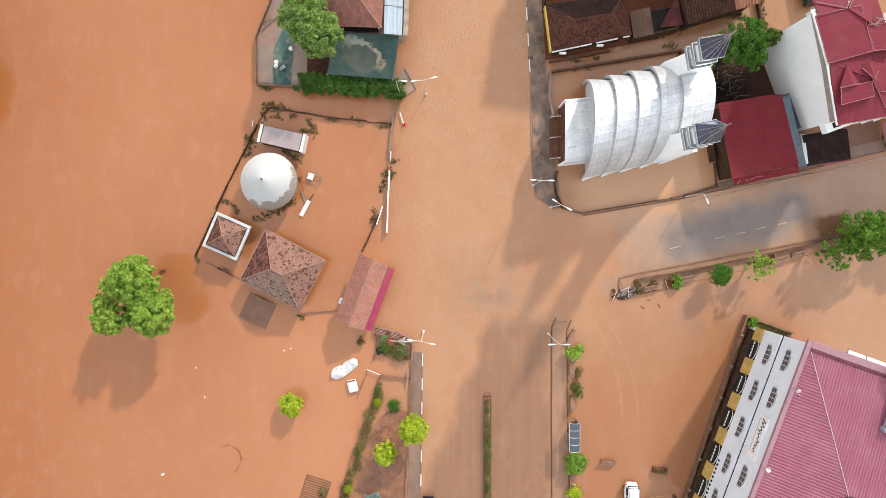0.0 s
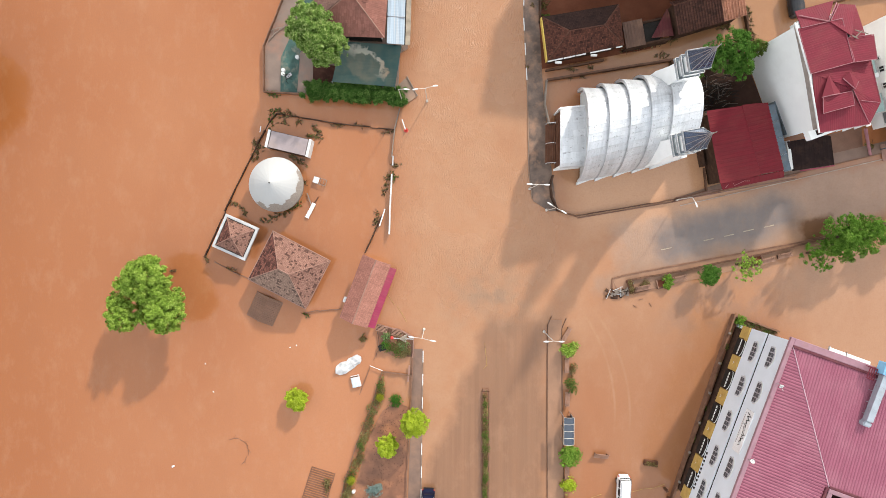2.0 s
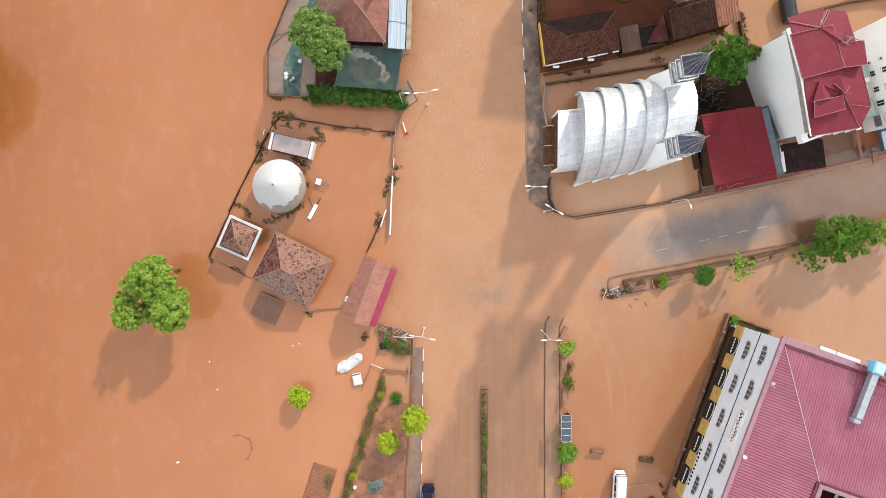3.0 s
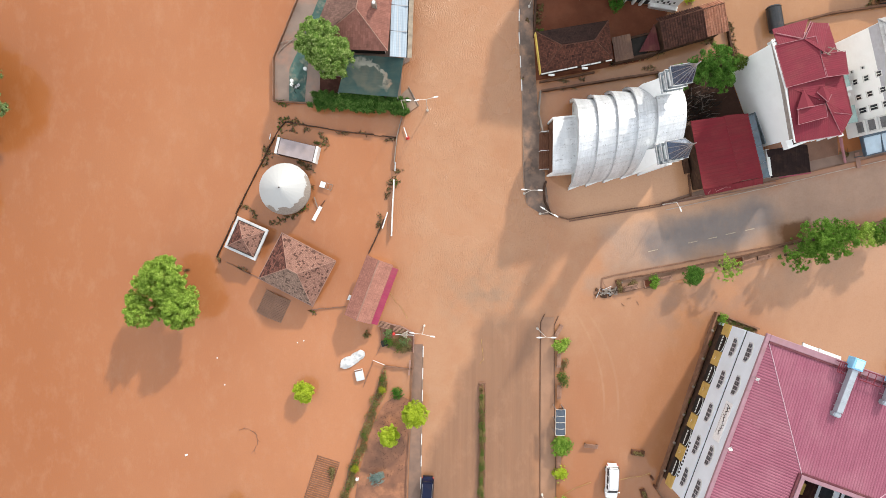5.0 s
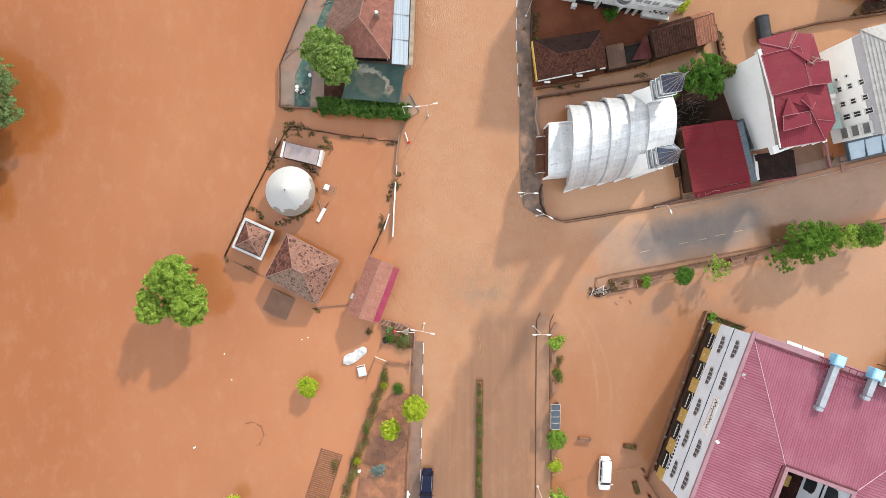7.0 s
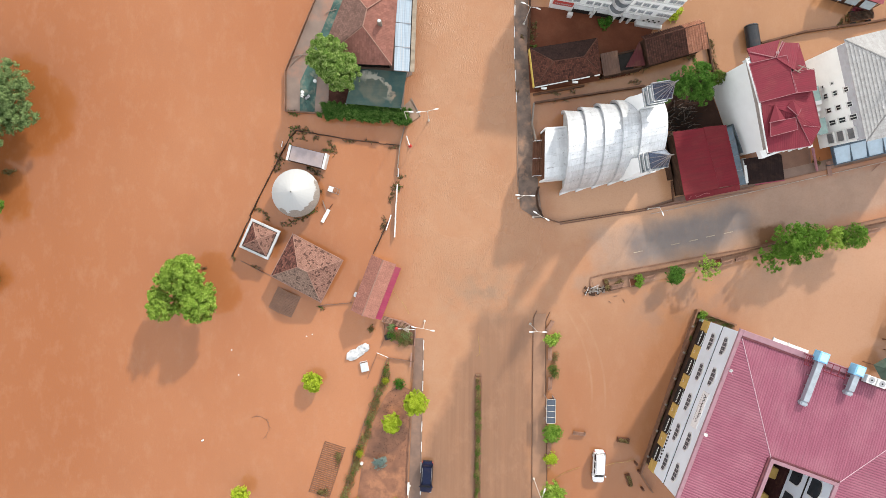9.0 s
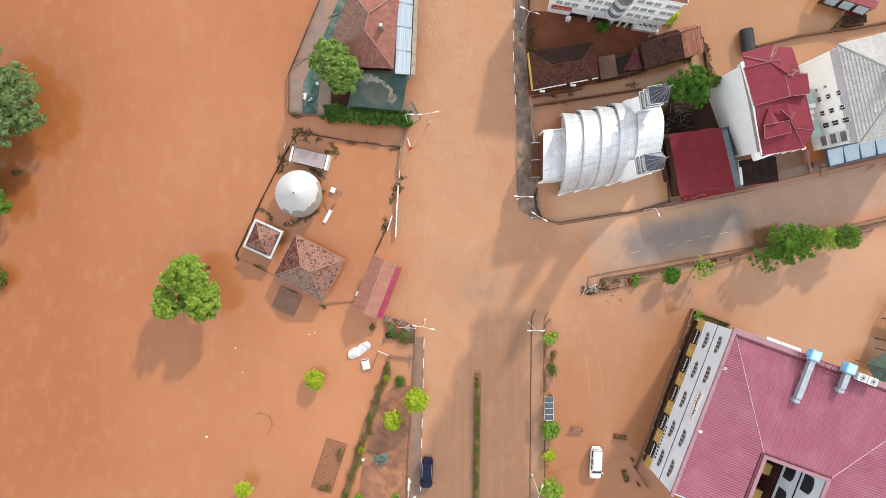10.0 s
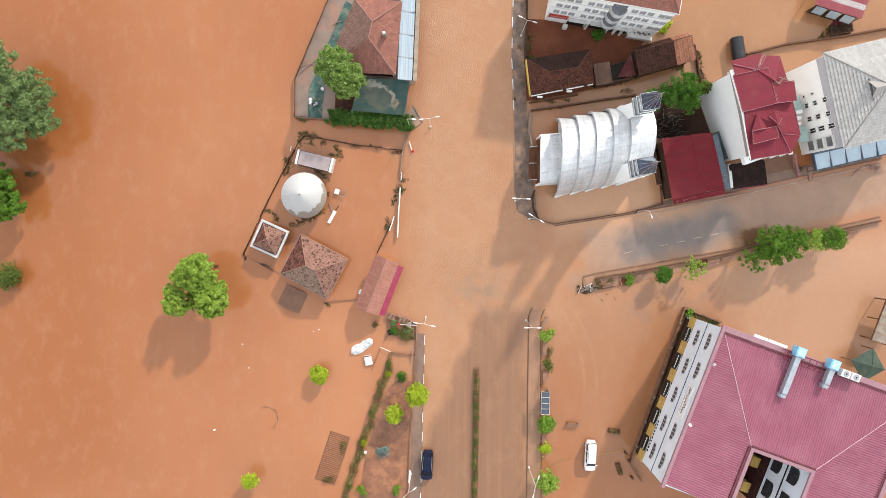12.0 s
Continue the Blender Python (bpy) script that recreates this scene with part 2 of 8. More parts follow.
    h = n.math("MULTIPLY", ripple, n.ramp(flow, 0, 1, 0.06, 1.0))
    # Sky sheen on the ripple crests, painted as a lighter tone.
    col = n.mix(n.math("MULTIPLY", flow, n.ramp(ripple, 0.5, 0.72, 0, 0.45)), col, (0.360, 0.195, 0.107))
    return n.done(col, n.ramp(flow, 0, 1, 0.14, 0.4), 0.0, n.bump(h, 0.48, 0.18), IOR=1.45)


M_WATER = flood_ground()
M_WHITE = plain("white_paint", (0.66, 0.66, 0.64), 0.5, vary=0.08, dirt=0.25)
M_WHITE_WALL = plain("white_plaster", (0.86, 0.865, 0.85), 0.8, vary=0.05, dirt=0.1, scale=0.4)
M_GREYWHITE = plain("grey_white_paint", (0.5, 0.5, 0.5), 0.7, vary=0.2, dirt=0.35)
M_HOTEL_WALL = plain("pale_grey_plaster", (0.68, 0.72, 0.77), 0.75, vary=0.07, dirt=0.1, scale=0.4)
M_CONCRETE = plain("concrete", (0.255, 0.210, 0.173), 0.85, vary=0.3, dirt=0.5)
M_MUDWALL = plain("mud_stained_masonry", (0.066, 0.036, 0.024), 0.9, vary=0.4, dirt=0.4, grime=(0.17, 0.09, 0.055))
M_PAVE = plain("silted_paving", (0.216, 0.144, 0.101), 0.6, vary=0.3, scale=0.5, dirt=0.5, grime=(0.42, 0.23, 0.13))
M_PAVEDARK = plain("dark_wet_paving", (0.15, 0.098, 0.071), 0.5, vary=0.55, scale=0.8, dirt=1.0, grime=(0.32, 0.175, 0.105))
M_SILT = plain("pavement_silt", (0.29, 0.155, 0.09), 0.5, vary=0.25, scale=0.4, dirt=0.5, grime=(0.36, 0.19, 0.11))
M_SOIL = plain("wet_soil", (0.225, 0.092, 0.045), 0.5, vary=0.42, scale=0.6, dirt=0.95, grime=(0.4, 0.17, 0.078), fine=6, bump=0.3)
M_WETSOIL = plain("dark_wet_soil", (0.14, 0.046, 0.023), 0.7, vary=0.25, scale=0.4, dirt=0.3, grime=(0.2, 0.09, 0.05), fine=5, bump=0.2)
M_BROWN = plain("brown_wood", (0.143, 0.065, 0.039), 0.7, vary=0.3)
M_DARK = plain("dark_opening", (0.025, 0.022, 0.02), 0.8, vary=0.3, dirt=0.1)
M_GLASS = plain("window_glass", (0.03, 0.035, 0.04), 0.08, vary=0.3, dirt=0.1, bump=0.0)
M_STEEL = plain("grey_steel", (0.4, 0.4, 0.41), 0.4, 0.6, vary=0.15)
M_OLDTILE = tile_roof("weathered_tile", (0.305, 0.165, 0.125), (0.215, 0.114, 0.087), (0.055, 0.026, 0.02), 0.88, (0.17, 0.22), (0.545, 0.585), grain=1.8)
# West slopes of kiosk and gazebo: shade put into a darker weathered tile.
M_REDTILE = tile_roof("shaded_red_tile", (0.23, 0.095, 0.07), (0.13, 0.055, 0.043), (0.04, 0.019, 0.016), 0.9, (0.17, 0.22), (0.47, 0.55), grain=2.0)
M_MOSSTILE = tile_roof("mossy_grey_tile", (0.34, 0.222, 0.17), (0.22, 0.142, 0.108), (0.06, 0.038, 0.03), 0.85, (0.17, 0.22), (0.53, 0.58), grain=2.2)
M_CAP = plain("pale_ridge_mortar", (0.31, 0.18, 0.14), 0.85, vary=0.25, dirt=0.3)
M_PINKTILE = tile_roof("pink_tile", (0.40, 0.185, 0.14), (0.33, 0.148, 0.11), (0.19, 0.088, 0.065), 0.2, (0.13, 0.26))
# Pink tile darkened for the pavilion's west slope, its shade in the colour.
M_PINKTILE_SHADE = tile_roof("shaded_pink_tile", (0.33, 0.145, 0.11), (0.26, 0.112, 0.085), (0.15, 0.07, 0.053), 0.25, (0.13, 0.24))
M_CAFETILE = tile_roof("brown_tile", (0.29, 0.128, 0.098), (0.215, 0.092, 0.07), (0.1, 0.05, 0.04), 0.3, (0.3, 0.36), edge=2.0)
M_DARKTILE = tile_roof("dark_old_tile", (0.135, 0.05, 0.032), (0.06, 0.024, 0.017), (0.018, 0.01, 0.008), 0.85, (0.15, 0.22), (0.5, 0.62), grain=1.2)
M_RUSTTILE = tile_roof("rust_tile", (0.48, 0.235, 0.155), (0.38, 0.17, 0.105), (0.12, 0.06, 0.04), 0.4, (0.22, 0.3))
M_GREYTILE = tile_roof("grey_tile", (0.43, 0.42, 0.41), (0.36, 0.35, 0.335), (0.22, 0.2, 0.18), 0.3, (0.33, 0.38), edge=1.6, grain=1.2)
M_MAROON = sheet_metal("maroon_sheet", (0.175, 0.022, 0.036), 0.65, 0.0, 0.2, 0.1)
M_HOTELROOF = sheet_metal("rose_sheet", (0.27, 0.088, 0.128), 0.42, 0.1, 0.16, 0.16, (0.44, 0.25, 0.27))
M_REDROOF = sheet_metal("dark_red_sheet", (0.15, 0.013, 0.02), 0.7, 0.0, 0.2, 0.06)
M_MAGENTA = sheet_metal("magenta_sheet", (0.30, 0.022, 0.07), 0.5)
M_TIN = sheet_metal("dull_tin", (0.115, 0.066, 0.048), 0.6, 0.05, 0.3, 0.4)
M_ALU = sheet_metal("bright_aluminium", (0.72, 0.735, 0.75), 0.42, 0.3, 0.2, 0.34, (0.42, 0.41, 0.40), 0.9, 0.16)
M_SPIRE = plain("blue_grey_lead", (0.10, 0.15, 0.24), 0.25, 0.6, vary=0.25, dirt=0.05)
M_YARD = plain("muddy_yard", (0.203, 0.143, 0.112), 0.5, vary=0.25, scale=0.4, dirt=0.7, grime=(0.33, 0.15, 0.09))
M_CARPET = plain("green_carpet", (0.062, 0.115, 0.1), 0.8, vary=0.4, scale=0.9, dirt=1.0, grime=(0.26, 0.22, 0.17))
M_OCHRE = plain("ochre_plaster", (0.50, 0.33, 0.10), 0.8, vary=0.2, dirt=0.3)
M_BLUE = plain("sky_blue_paint", (0.22, 0.50, 0.72), 0.4, vary=0.15)
M_BLACKCAR = plain("black_car_paint", (0.006, 0.010, 0.034), 0.14, 0.0, vary=0.2, dirt=0.06, bump=0.0)
M_BLACKCAR.node_tree.nodes["Principled BSDF"].inputs["Specular IOR Level"].default_value = 0.2
M_WHITECAR = plain("white_car_paint", (0.8, 0.8, 0.8), 0.25, vary=0.05, dirt=0.08, bump=0.0)
M_RUBBER = plain("black_rubber", (0.02, 0.02, 0.02), 0.8)
M_BARK = plain("bark", (0.112, 0.072, 0.048), 0.9, vary=0.35)
M_RED = plain("red_paint", (0.5, 0.04, 0.03), 0.5)
M_ROPE = plain("dusty_yellow_rope", (0.42, 0.26, 0.09), 0.8)
M_YELLOW = plain("yellow_paint", (0.6, 0.42, 0.08), 0.6)
M_LEAF = leaf("green_leaves", (0.18, 0.32, 0.04), (0.40, 0.52, 0.11), (0.06, 0.16, 0.015))
M_PALE = leaf("pale_green_leaves", (0.185, 0.305, 0.06), (0.68, 0.76, 0.32), (0.035, 0.09, 0.012))
M_LIME = leaf("lime_leaves", (0.42, 0.52, 0.035), (0.72, 0.78, 0.13), (0.18, 0.29, 0.015))
M_DEEP = leaf("dark_green_leaves", (0.07, 0.19, 0.025), (0.17, 0.33, 0.05), (0.025, 0.08, 0.012))
M_WILLOW = leaf("grey_green_leaves", (0.2, 0.29, 0.105), (0.42, 0.5, 0.23), (0.06, 0.11, 0.035))
M_SPRUCE = leaf("blue_green_needles", (0.23, 0.31, 0.28), (0.38, 0.45, 0.40), (0.080, 0.136, 0.128))
M_WEED = leaf("muddy_weeds", (0.2, 0.155, 0.06), (0.42, 0.35, 0.16), (0.085, 0.05, 0.028))
M_STRAW = leaf("straw_green_weeds", (0.27, 0.23, 0.08), (0.5, 0.44, 0.2), (0.11, 0.075, 0.035))
M_OLIVE = leaf("olive_leaves", (0.12, 0.17, 0.035), (0.25, 0.31, 0.08), (0.05, 0.07, 0.018))
M_TREE = leaf("yellow_green_leaves", (0.27, 0.41, 0.055), (0.64, 0.77, 0.2), (0.05, 0.125, 0.014))
M_MID = leaf("mid_green_leaves", (0.12, 0.245, 0.03), (0.29, 0.42, 0.08), (0.04, 0.105, 0.012))
M_FRUIT = leaf("fruit_tree_leaves", (0.085, 0.2, 0.028), (0.22, 0.38, 0.08), (0.025, 0.08, 0.012))
M_BEDWALL = plain("muddy_bed_wall", (0.22, 0.118, 0.078), 0.85, vary=0.3, dirt=0.4)
M_KERBMUD = plain("wet_brown_kerb", (0.125, 0.065, 0.042), 0.8, vary=0.3, dirt=0.4)
M_SUNK = sheet_metal("silted_sheet", (0.25, 0.14, 0.095), 0.5, 0.0, 0.25, 0.4, (0.33, 0.16, 0.085))
M_SLAT = plain("silted_slats", (0.19, 0.092, 0.055), 0.7, vary=0.3)
M_PAVEGREY = plain("grey_brown_paving", (0.19, 0.115, 0.082), 0.55, vary=0.3, scale=0.5, dirt=0.7, grime=(0.3, 0.165, 0.1))
M_OLDCAP = plain("brown_ridge_tile", (0.10, 0.046, 0.032), 0.85, vary=0.4, dirt=0.4)
M_TWIG = plain("wet_twigs", (0.04, 0.025, 0.017), 0.9, vary=0.4)


# ---- builders ----
def mesh_ob(name, bm, material, parent=None):
    bmesh.ops.recalc_face_normals(bm, faces=bm.faces)
    me = bpy.data.meshes.new(name)
    bm.to_mesh(me)
    bm.free()
    me.materials.append(material)
    ob = new(name, me)
    if parent:
        ob.parent = parent
    return ob


def part(name, bm, material, parent, label=""):
    """One mesh under a thing or under a part."""
    return tagged(mesh_ob(name, bm, material, parent), label)


def thing(name, x, y, z, rz, label, category, group="", kind=""):
    ob = new(name)
    ob.empty_display_size = 0.2
    ob.matrix_world = pose(x, y, z, 0, 0, rz)
    return tagged(ob, label, category, group, kind)


def whole(name, bm, material, x, y, z, rz, label, category, group="", kind=""):
    """A thing of one mesh."""
    ob = mesh_ob(name, bm, material)
    ob.matrix_world = pose(x, y, z, 0, 0, rz)
    return tagged(ob, label, category, group, kind)


def B():
    return bmesh.new()


def box(bm, x0, x1, y0, y1, z0, z1, m=None):
    vs = [bm.verts.new((x, y, z)) for z in (z0, z1) for x, y in ((x0, y0), (x1, y0), (x1, y1), (x0, y1))]
    for f in ((3, 2, 1, 0), (4, 5, 6, 7), (0, 1, 5, 4), (1, 2, 6, 5), (2, 3, 7, 6), (3, 0, 4, 7)):
        bm.faces.new([vs[i] for i in f])
    if m:
        bmesh.ops.transform(bm, matrix=m, verts=vs)
    return bm


def soft_box(x0, x1, y0, y1, z0, z1, r=0.03, seg=1):
    bm = box(B(), x0, x1, y0, y1, z0, z1)
    bmesh.ops.bevel(bm, geom=bm.edges[:], offset=r, segments=seg, affect="EDGES")
    return bm


def prism(bm, pts, z0, z1):
    lo = [bm.verts.new((x, y, z0)) for x, y in pts]
    hi = [bm.verts.new((x, y, z1)) for x, y in pts]
    k = len(pts)
    bm.faces.new(lo[::-1])
    bm.faces.new(hi)
    for i in range(k):
        bm.faces.new((lo[i], lo[(i + 1) % k], hi[(i + 1) % k], hi[i]))
    return bm


def slab(bm, pts, thick):
    """A flat solid with the given upper outline."""
    up = [Vector(p) for p in pts]
    nrm = (up[1] - up[0]).cross(up[2] - up[0]).normalized()
    nrm = nrm if nrm.z > 0 else -nrm
    hi = [bm.verts.new(p) for p in up]
    lo = [bm.verts.new(p - nrm * thick) for p in up]
    bm.faces.new(hi)
    bm.faces.new(lo[::-1])
    for i in range(len(up)):
        j = (i + 1) % len(up)
        bm.faces.new((hi[i], lo[i], lo[j], hi[j]))
    return bm


def rod(bm, a, b, r0, r1=None, seg=6):
    a, b = Vector(a), Vector(b)
    q = (b - a).to_track_quat("Z", "Y")
    r1 = r0 if r1 is None else r1
    rings = []
    for p, r in ((a, r0), (b, r1)):
        rings.append([bm.verts.new(p + q @ Vector((r * math.cos(t), r * math.sin(t), 0))) for t in (2 * math.pi * i / seg for i in range(seg))])
    for i in range(seg):
        bm.faces.new((rings[0][i], rings[0][(i + 1) % seg], rings[1][(i + 1) % seg], rings[1][i]))
    bm.faces.new(rings[0][::-1])
    bm.faces.new(rings[1])
    return bm


def tube(bm, pts, r, seg=6):
    """One bent round bar through the points."""
    p = [Vector(q) for q in pts]
    rings = []
    for i, c in enumerate(p):
        d = (p[min(i + 1, len(p) - 1)] - p[max(i - 1, 0)]).normalized()
        q = d.to_track_quat("Z", "Y")
        rings.append([bm.verts.new(c + q @ Vector((r * math.cos(t), r * math.sin(t), 0))) for t in (2 * math.pi * k / seg for k in range(seg))])
    for a, b in zip(rings, rings[1:]):
        turn = min(range(seg), key=lambda s: sum((a[k].co - b[(k + s) % seg].co).length for k in range(seg)))
        for k in range(seg):
            bm.faces.new((a[k], a[(k + 1) % seg], b[(k + 1 + turn) % seg], b[(k + turn) % seg]))
    bm.faces.new(rings[0][::-1])
    bm.faces.new(rings[-1])
    return bm


def lathe(bm, profile, seg=20, cx=0.0, cy=0.0):
    rings = [[bm.verts.new((cx + r * math.cos(2 * math.pi * i / seg), cy + r * math.sin(2 * math.pi * i / seg), z)) for i in range(seg)] for r, z in profile]
    for a, b in zip(rings, rings[1:]):
        for i in range(seg):
            bm.faces.new((a[i], a[(i + 1) % seg], b[(i + 1) % seg], b[i]))
    bm.faces.new(rings[0][::-1])
    bm.faces.new(rings[-1])
    return bm


def clip_line(poly, axis, value):
    """Where the line axis = value crosses a convex outline in the plane."""
    hits = []
    for (a, b) in zip(poly, poly[1:] + poly[:1]):
        da, db = a[axis] - value, b[axis] - value
        if da * db <= 0 and abs(da - db) > 1e-9:
            hits.append(a[1 - axis] + (b[1 - axis] - a[1 - axis]) * da / (da - db))
    return (min(hits), max(hits)) if len(hits) > 1 else None


def slope(pts, kind="tile", step=0.35, lift=0.03, thick=0.08):
    """A roof slope with a convex outline whose first edge is the eave, laid in courses (tile) or in ribbed sheets (rib). uv in metres."""
    p = [Vector(q) for q in pts]
    ex = (p[1] - p[0]).normalized()
    nrm = ex.cross(p[-1] - p[0]).normalized()
    if nrm.z < 0:
        nrm = -nrm
    ey = nrm.cross(ex)
    if ey.dot(p[-1] - p[0]) < 0:
        ey = -ey
    flat = [((q - p[0]).dot(ex), (q - p[0]).dot(ey)) for q in p]
    at = lambda u, v, h=0.0: p[0] + ex * u + ey * v + nrm * h
    bm = B()
    axis = 1 if kind == "tile" else 0
    lo, hi = min(q[axis] for q in flat), max(q[axis] for q in flat)
    k = max(2, round((hi - lo) / step))
    cuts = []
    for i in range(k):
        s, d = lo + (hi - lo) * i / k, (hi - lo) / k
        if kind == "tile":
            cuts += [(s + 1e-4, lift), (s + d * 0.985, 0.008)]
        elif kind == "wave":
            cuts += [(s + 1e-4, 0.0), (s + d * 0.14, 0.0), (s + d * 0.3, lift * 0.85), (s + d * 0.56, lift), (s + d * 0.84, lift * 0.85)]
        else:
            cuts += [(s + 1e-4, 0.0), (s + d * 0.62, 0.0), (s + d * 0.70, lift), (s + d * 0.90, lift), (s + d * 0.98, 0.0)]
    cuts.append((hi - 1e-4, 0.0))
    loops = []
    for s, h in cuts:
        c = clip_line(flat, axis, s)
        if c:
            ends = [(q, s) if axis else (s, q) for q in c]
            loops.append([bm.verts.new(at(*ends[0], h)), bm.verts.new(at(*ends[1], h)), bm.verts.new(at(*ends[1], -thick)), bm.verts.new(at(*ends[0], -thick))])
    for a, b in zip(loops, loops[1:]):
        for i in range(4):
            bm.faces.new((a[i], a[(i + 1) % 4], b[(i + 1) % 4], b[i]))
    bm.faces.new(loops[0])
    bm.faces.new(loops[-1])
    uvl = bm.loops.layers.uv.new("uv")
    for f in bm.faces:
        for l in f.loops:
            d = l.vert.co - p[0]
            l[uvl].uv = (d.dot(ex) + 40, d.dot(ey) + 40)
    return bm


def ridge(a, b, r=0.12):
    return rod(B(), a, b, r, r, 6)


def hip_roof(parent, corners, r0, r1, material, cap, kind="tile", step=0.35, lift=0.03, capping=None, skins=None):
    """Four slopes over corners (in turn, eaves high) with a ridge from r0 (towards corners 0 and 3) to r1 (towards 1 and 2)."""
    c = [Vector(q) for q in corners]
    r0, r1 = Vector(r0), Vector(r1)
    for i, pts in enumerate(((c[0], c[1], r1, r0), (c[1], c[2], r1), (c[2], c[3], r0, r1), (c[3], c[0], r0))):
        part("roof_slope", slope(pts, kind, step, lift), skins[i] if skins else material, parent)
    for a, b in ((c[0], r0), (c[3], r0), (c[1], r1), (c[2], r1), (r0, r1)):
        if (a - b).length > 0.05:
            part("ridge_cap", ridge(a + Vector((0, 0, 0.03)), b + Vector((0, 0, 0.03)), cap), capping or material, parent)


def box_wall(parent, corners, z0, z1, material, name="wall", t=0.25):
    """Walls with thickness round an outline."""
    k = len(corners)
    for i in range(k):
        a, b = Vector((*corners[i], 0)), Vector((*corners[(i + 1) % k], 0))
        d = (b - a).normalized()
        s = Vector((-d.y, d.x, 0)) * t
        a2, b2 = a + d * (t if i % 2 else 0.0), b - d * (t if i % 2 else 0.0)
        bm = prism(B(), [(q.x, q.y) for q in (a2, b2, b2 + s, a2 + s)], z0, z1)
        part(name, bm, material, parent)


def leaf_cloud(blobs, count, size, seed, flat=0.35, inner=0.35, thin=0.5, tuft=7):
    """Rosettes of small folded leaves over a set of balls (x, y, z, rx, ry, rz)."""
    g = np.random.default_rng(seed)
    w = np.array([b[3] * b[4] + b[4] * b[5] + b[3] * b[5] for b in blobs])
    k = max(1, count // tuft)
    bl = np.array(blobs)[g.choice(len(blobs), k, p=w / w.sum())]
    unit = lambda q: q / np.linalg.norm(q, axis=1, keepdims=True)
    d = g.normal(size=(k, 3))
    d[:, 2] = d[:, 2] * 0.9 + 0.25
    d = unit(d)
    rad = 1 - inner * g.random((k, 1)) ** (2 if inner < 0.8 else 0.6) + 0.2 * g.normal(size=(k, 1))
    mid = bl[:, :3] + d * rad * bl[:, 3:6]
    up = unit(d + np.array([0, 0, flat]) + 0.3 * g.normal(size=(k, 3)))
    big = 0.7 + 0.6 * g.random((k, 1))
    mid, up, big = np.repeat(mid, tuft, 0), np.repeat(up, tuft, 0), np.repeat(big, tuft, 0)
    n = k * tuft
    t = unit(np.cross(up, g.normal(size=(n, 3))))
    nrm = unit(up + 0.45 * t + 0.28 * g.normal(size=(n, 3)))
    t = unit(t - nrm * np.sum(t * nrm, 1, keepdims=True))
    s = np.cross(nrm, t)
    ln = size * big * (0.75 + 0.5 * g.random((n, 1)))
    wd = ln * (thin + 0.2 * g.random((n, 1)))
    pos = mid + t * ln * (0.4 + 0.35 * g.random((n, 1))) + 0.12 * size * g.normal(size=(n, 3))
    droop = nrm * ln * 0.16
    v = np.stack([pos - t * ln * 0.5 - droop * 0.3, pos - s * wd * 0.5, pos + t * ln * 0.5 - droop, pos + s * wd * 0.5], 1).reshape(-1, 3)
    return v, np.arange(n * 4).reshape(-1, 4)


def leaf_mesh(name, blobs, count, size, seed, material, parent=None, flat=0.35, inner=0.25, label="", thin=0.5, tuft=7):
    v, f = leaf_cloud(blobs, int(count * 1.7), size * 0.8, seed, flat, inner, thin, tuft)
    me = bpy.data.meshes.new(name)
    me.from_pydata(v.tolist(), [], f.tolist())
    me.materials.append(material)
    ob = new(name, me)
    if parent:
        ob.parent = parent
    return tagged(ob, label)


def crown_blobs(r, h, z, n, seed, small=0.42, low=0.0):
    """Balls that fill an uneven crown of radius r and height h round the height z."""
    g = np.random.default_rng(seed)
    out = [(0, 0, z, r * 0.62, r * 0.62, h * 0.42)]
    for i in range(n):
        a = 2 * math.pi * (i + 0.6 * g.random()) * 0.618
        q = math.sqrt((i + 0.5) / n)
        k = r * small * (0.75 + 0.5 * g.random())
        d = (r - k * 0.85) * q * (0.9 + 0.2 * g.random())
        zz = z + h * 0.42 * math.sqrt(max(0.0, 1 - q * q)) * (0.8 + 0.4 * g.random()) - low * q * h + 0.1 * h * g.normal()
        out.append((d * math.cos(a), d * math.sin(a), zz, k, k, k * 0.8))
    for i in range(int(n * 0.8)):
        a, up = 6.283 * g.random(), 1.1 * g.random() - 0.15
        q = 0.86 + 0.13 * g.random()
        k = r * (0.07 + 0.09 * g.random())
        out.append((r * q * math.cos(a) * math.cos(up), r * q * math.sin(a) * math.cos(up), z - low * h * 0.6 + h * 0.46 * math.sin(up), k, k, k))
    return out


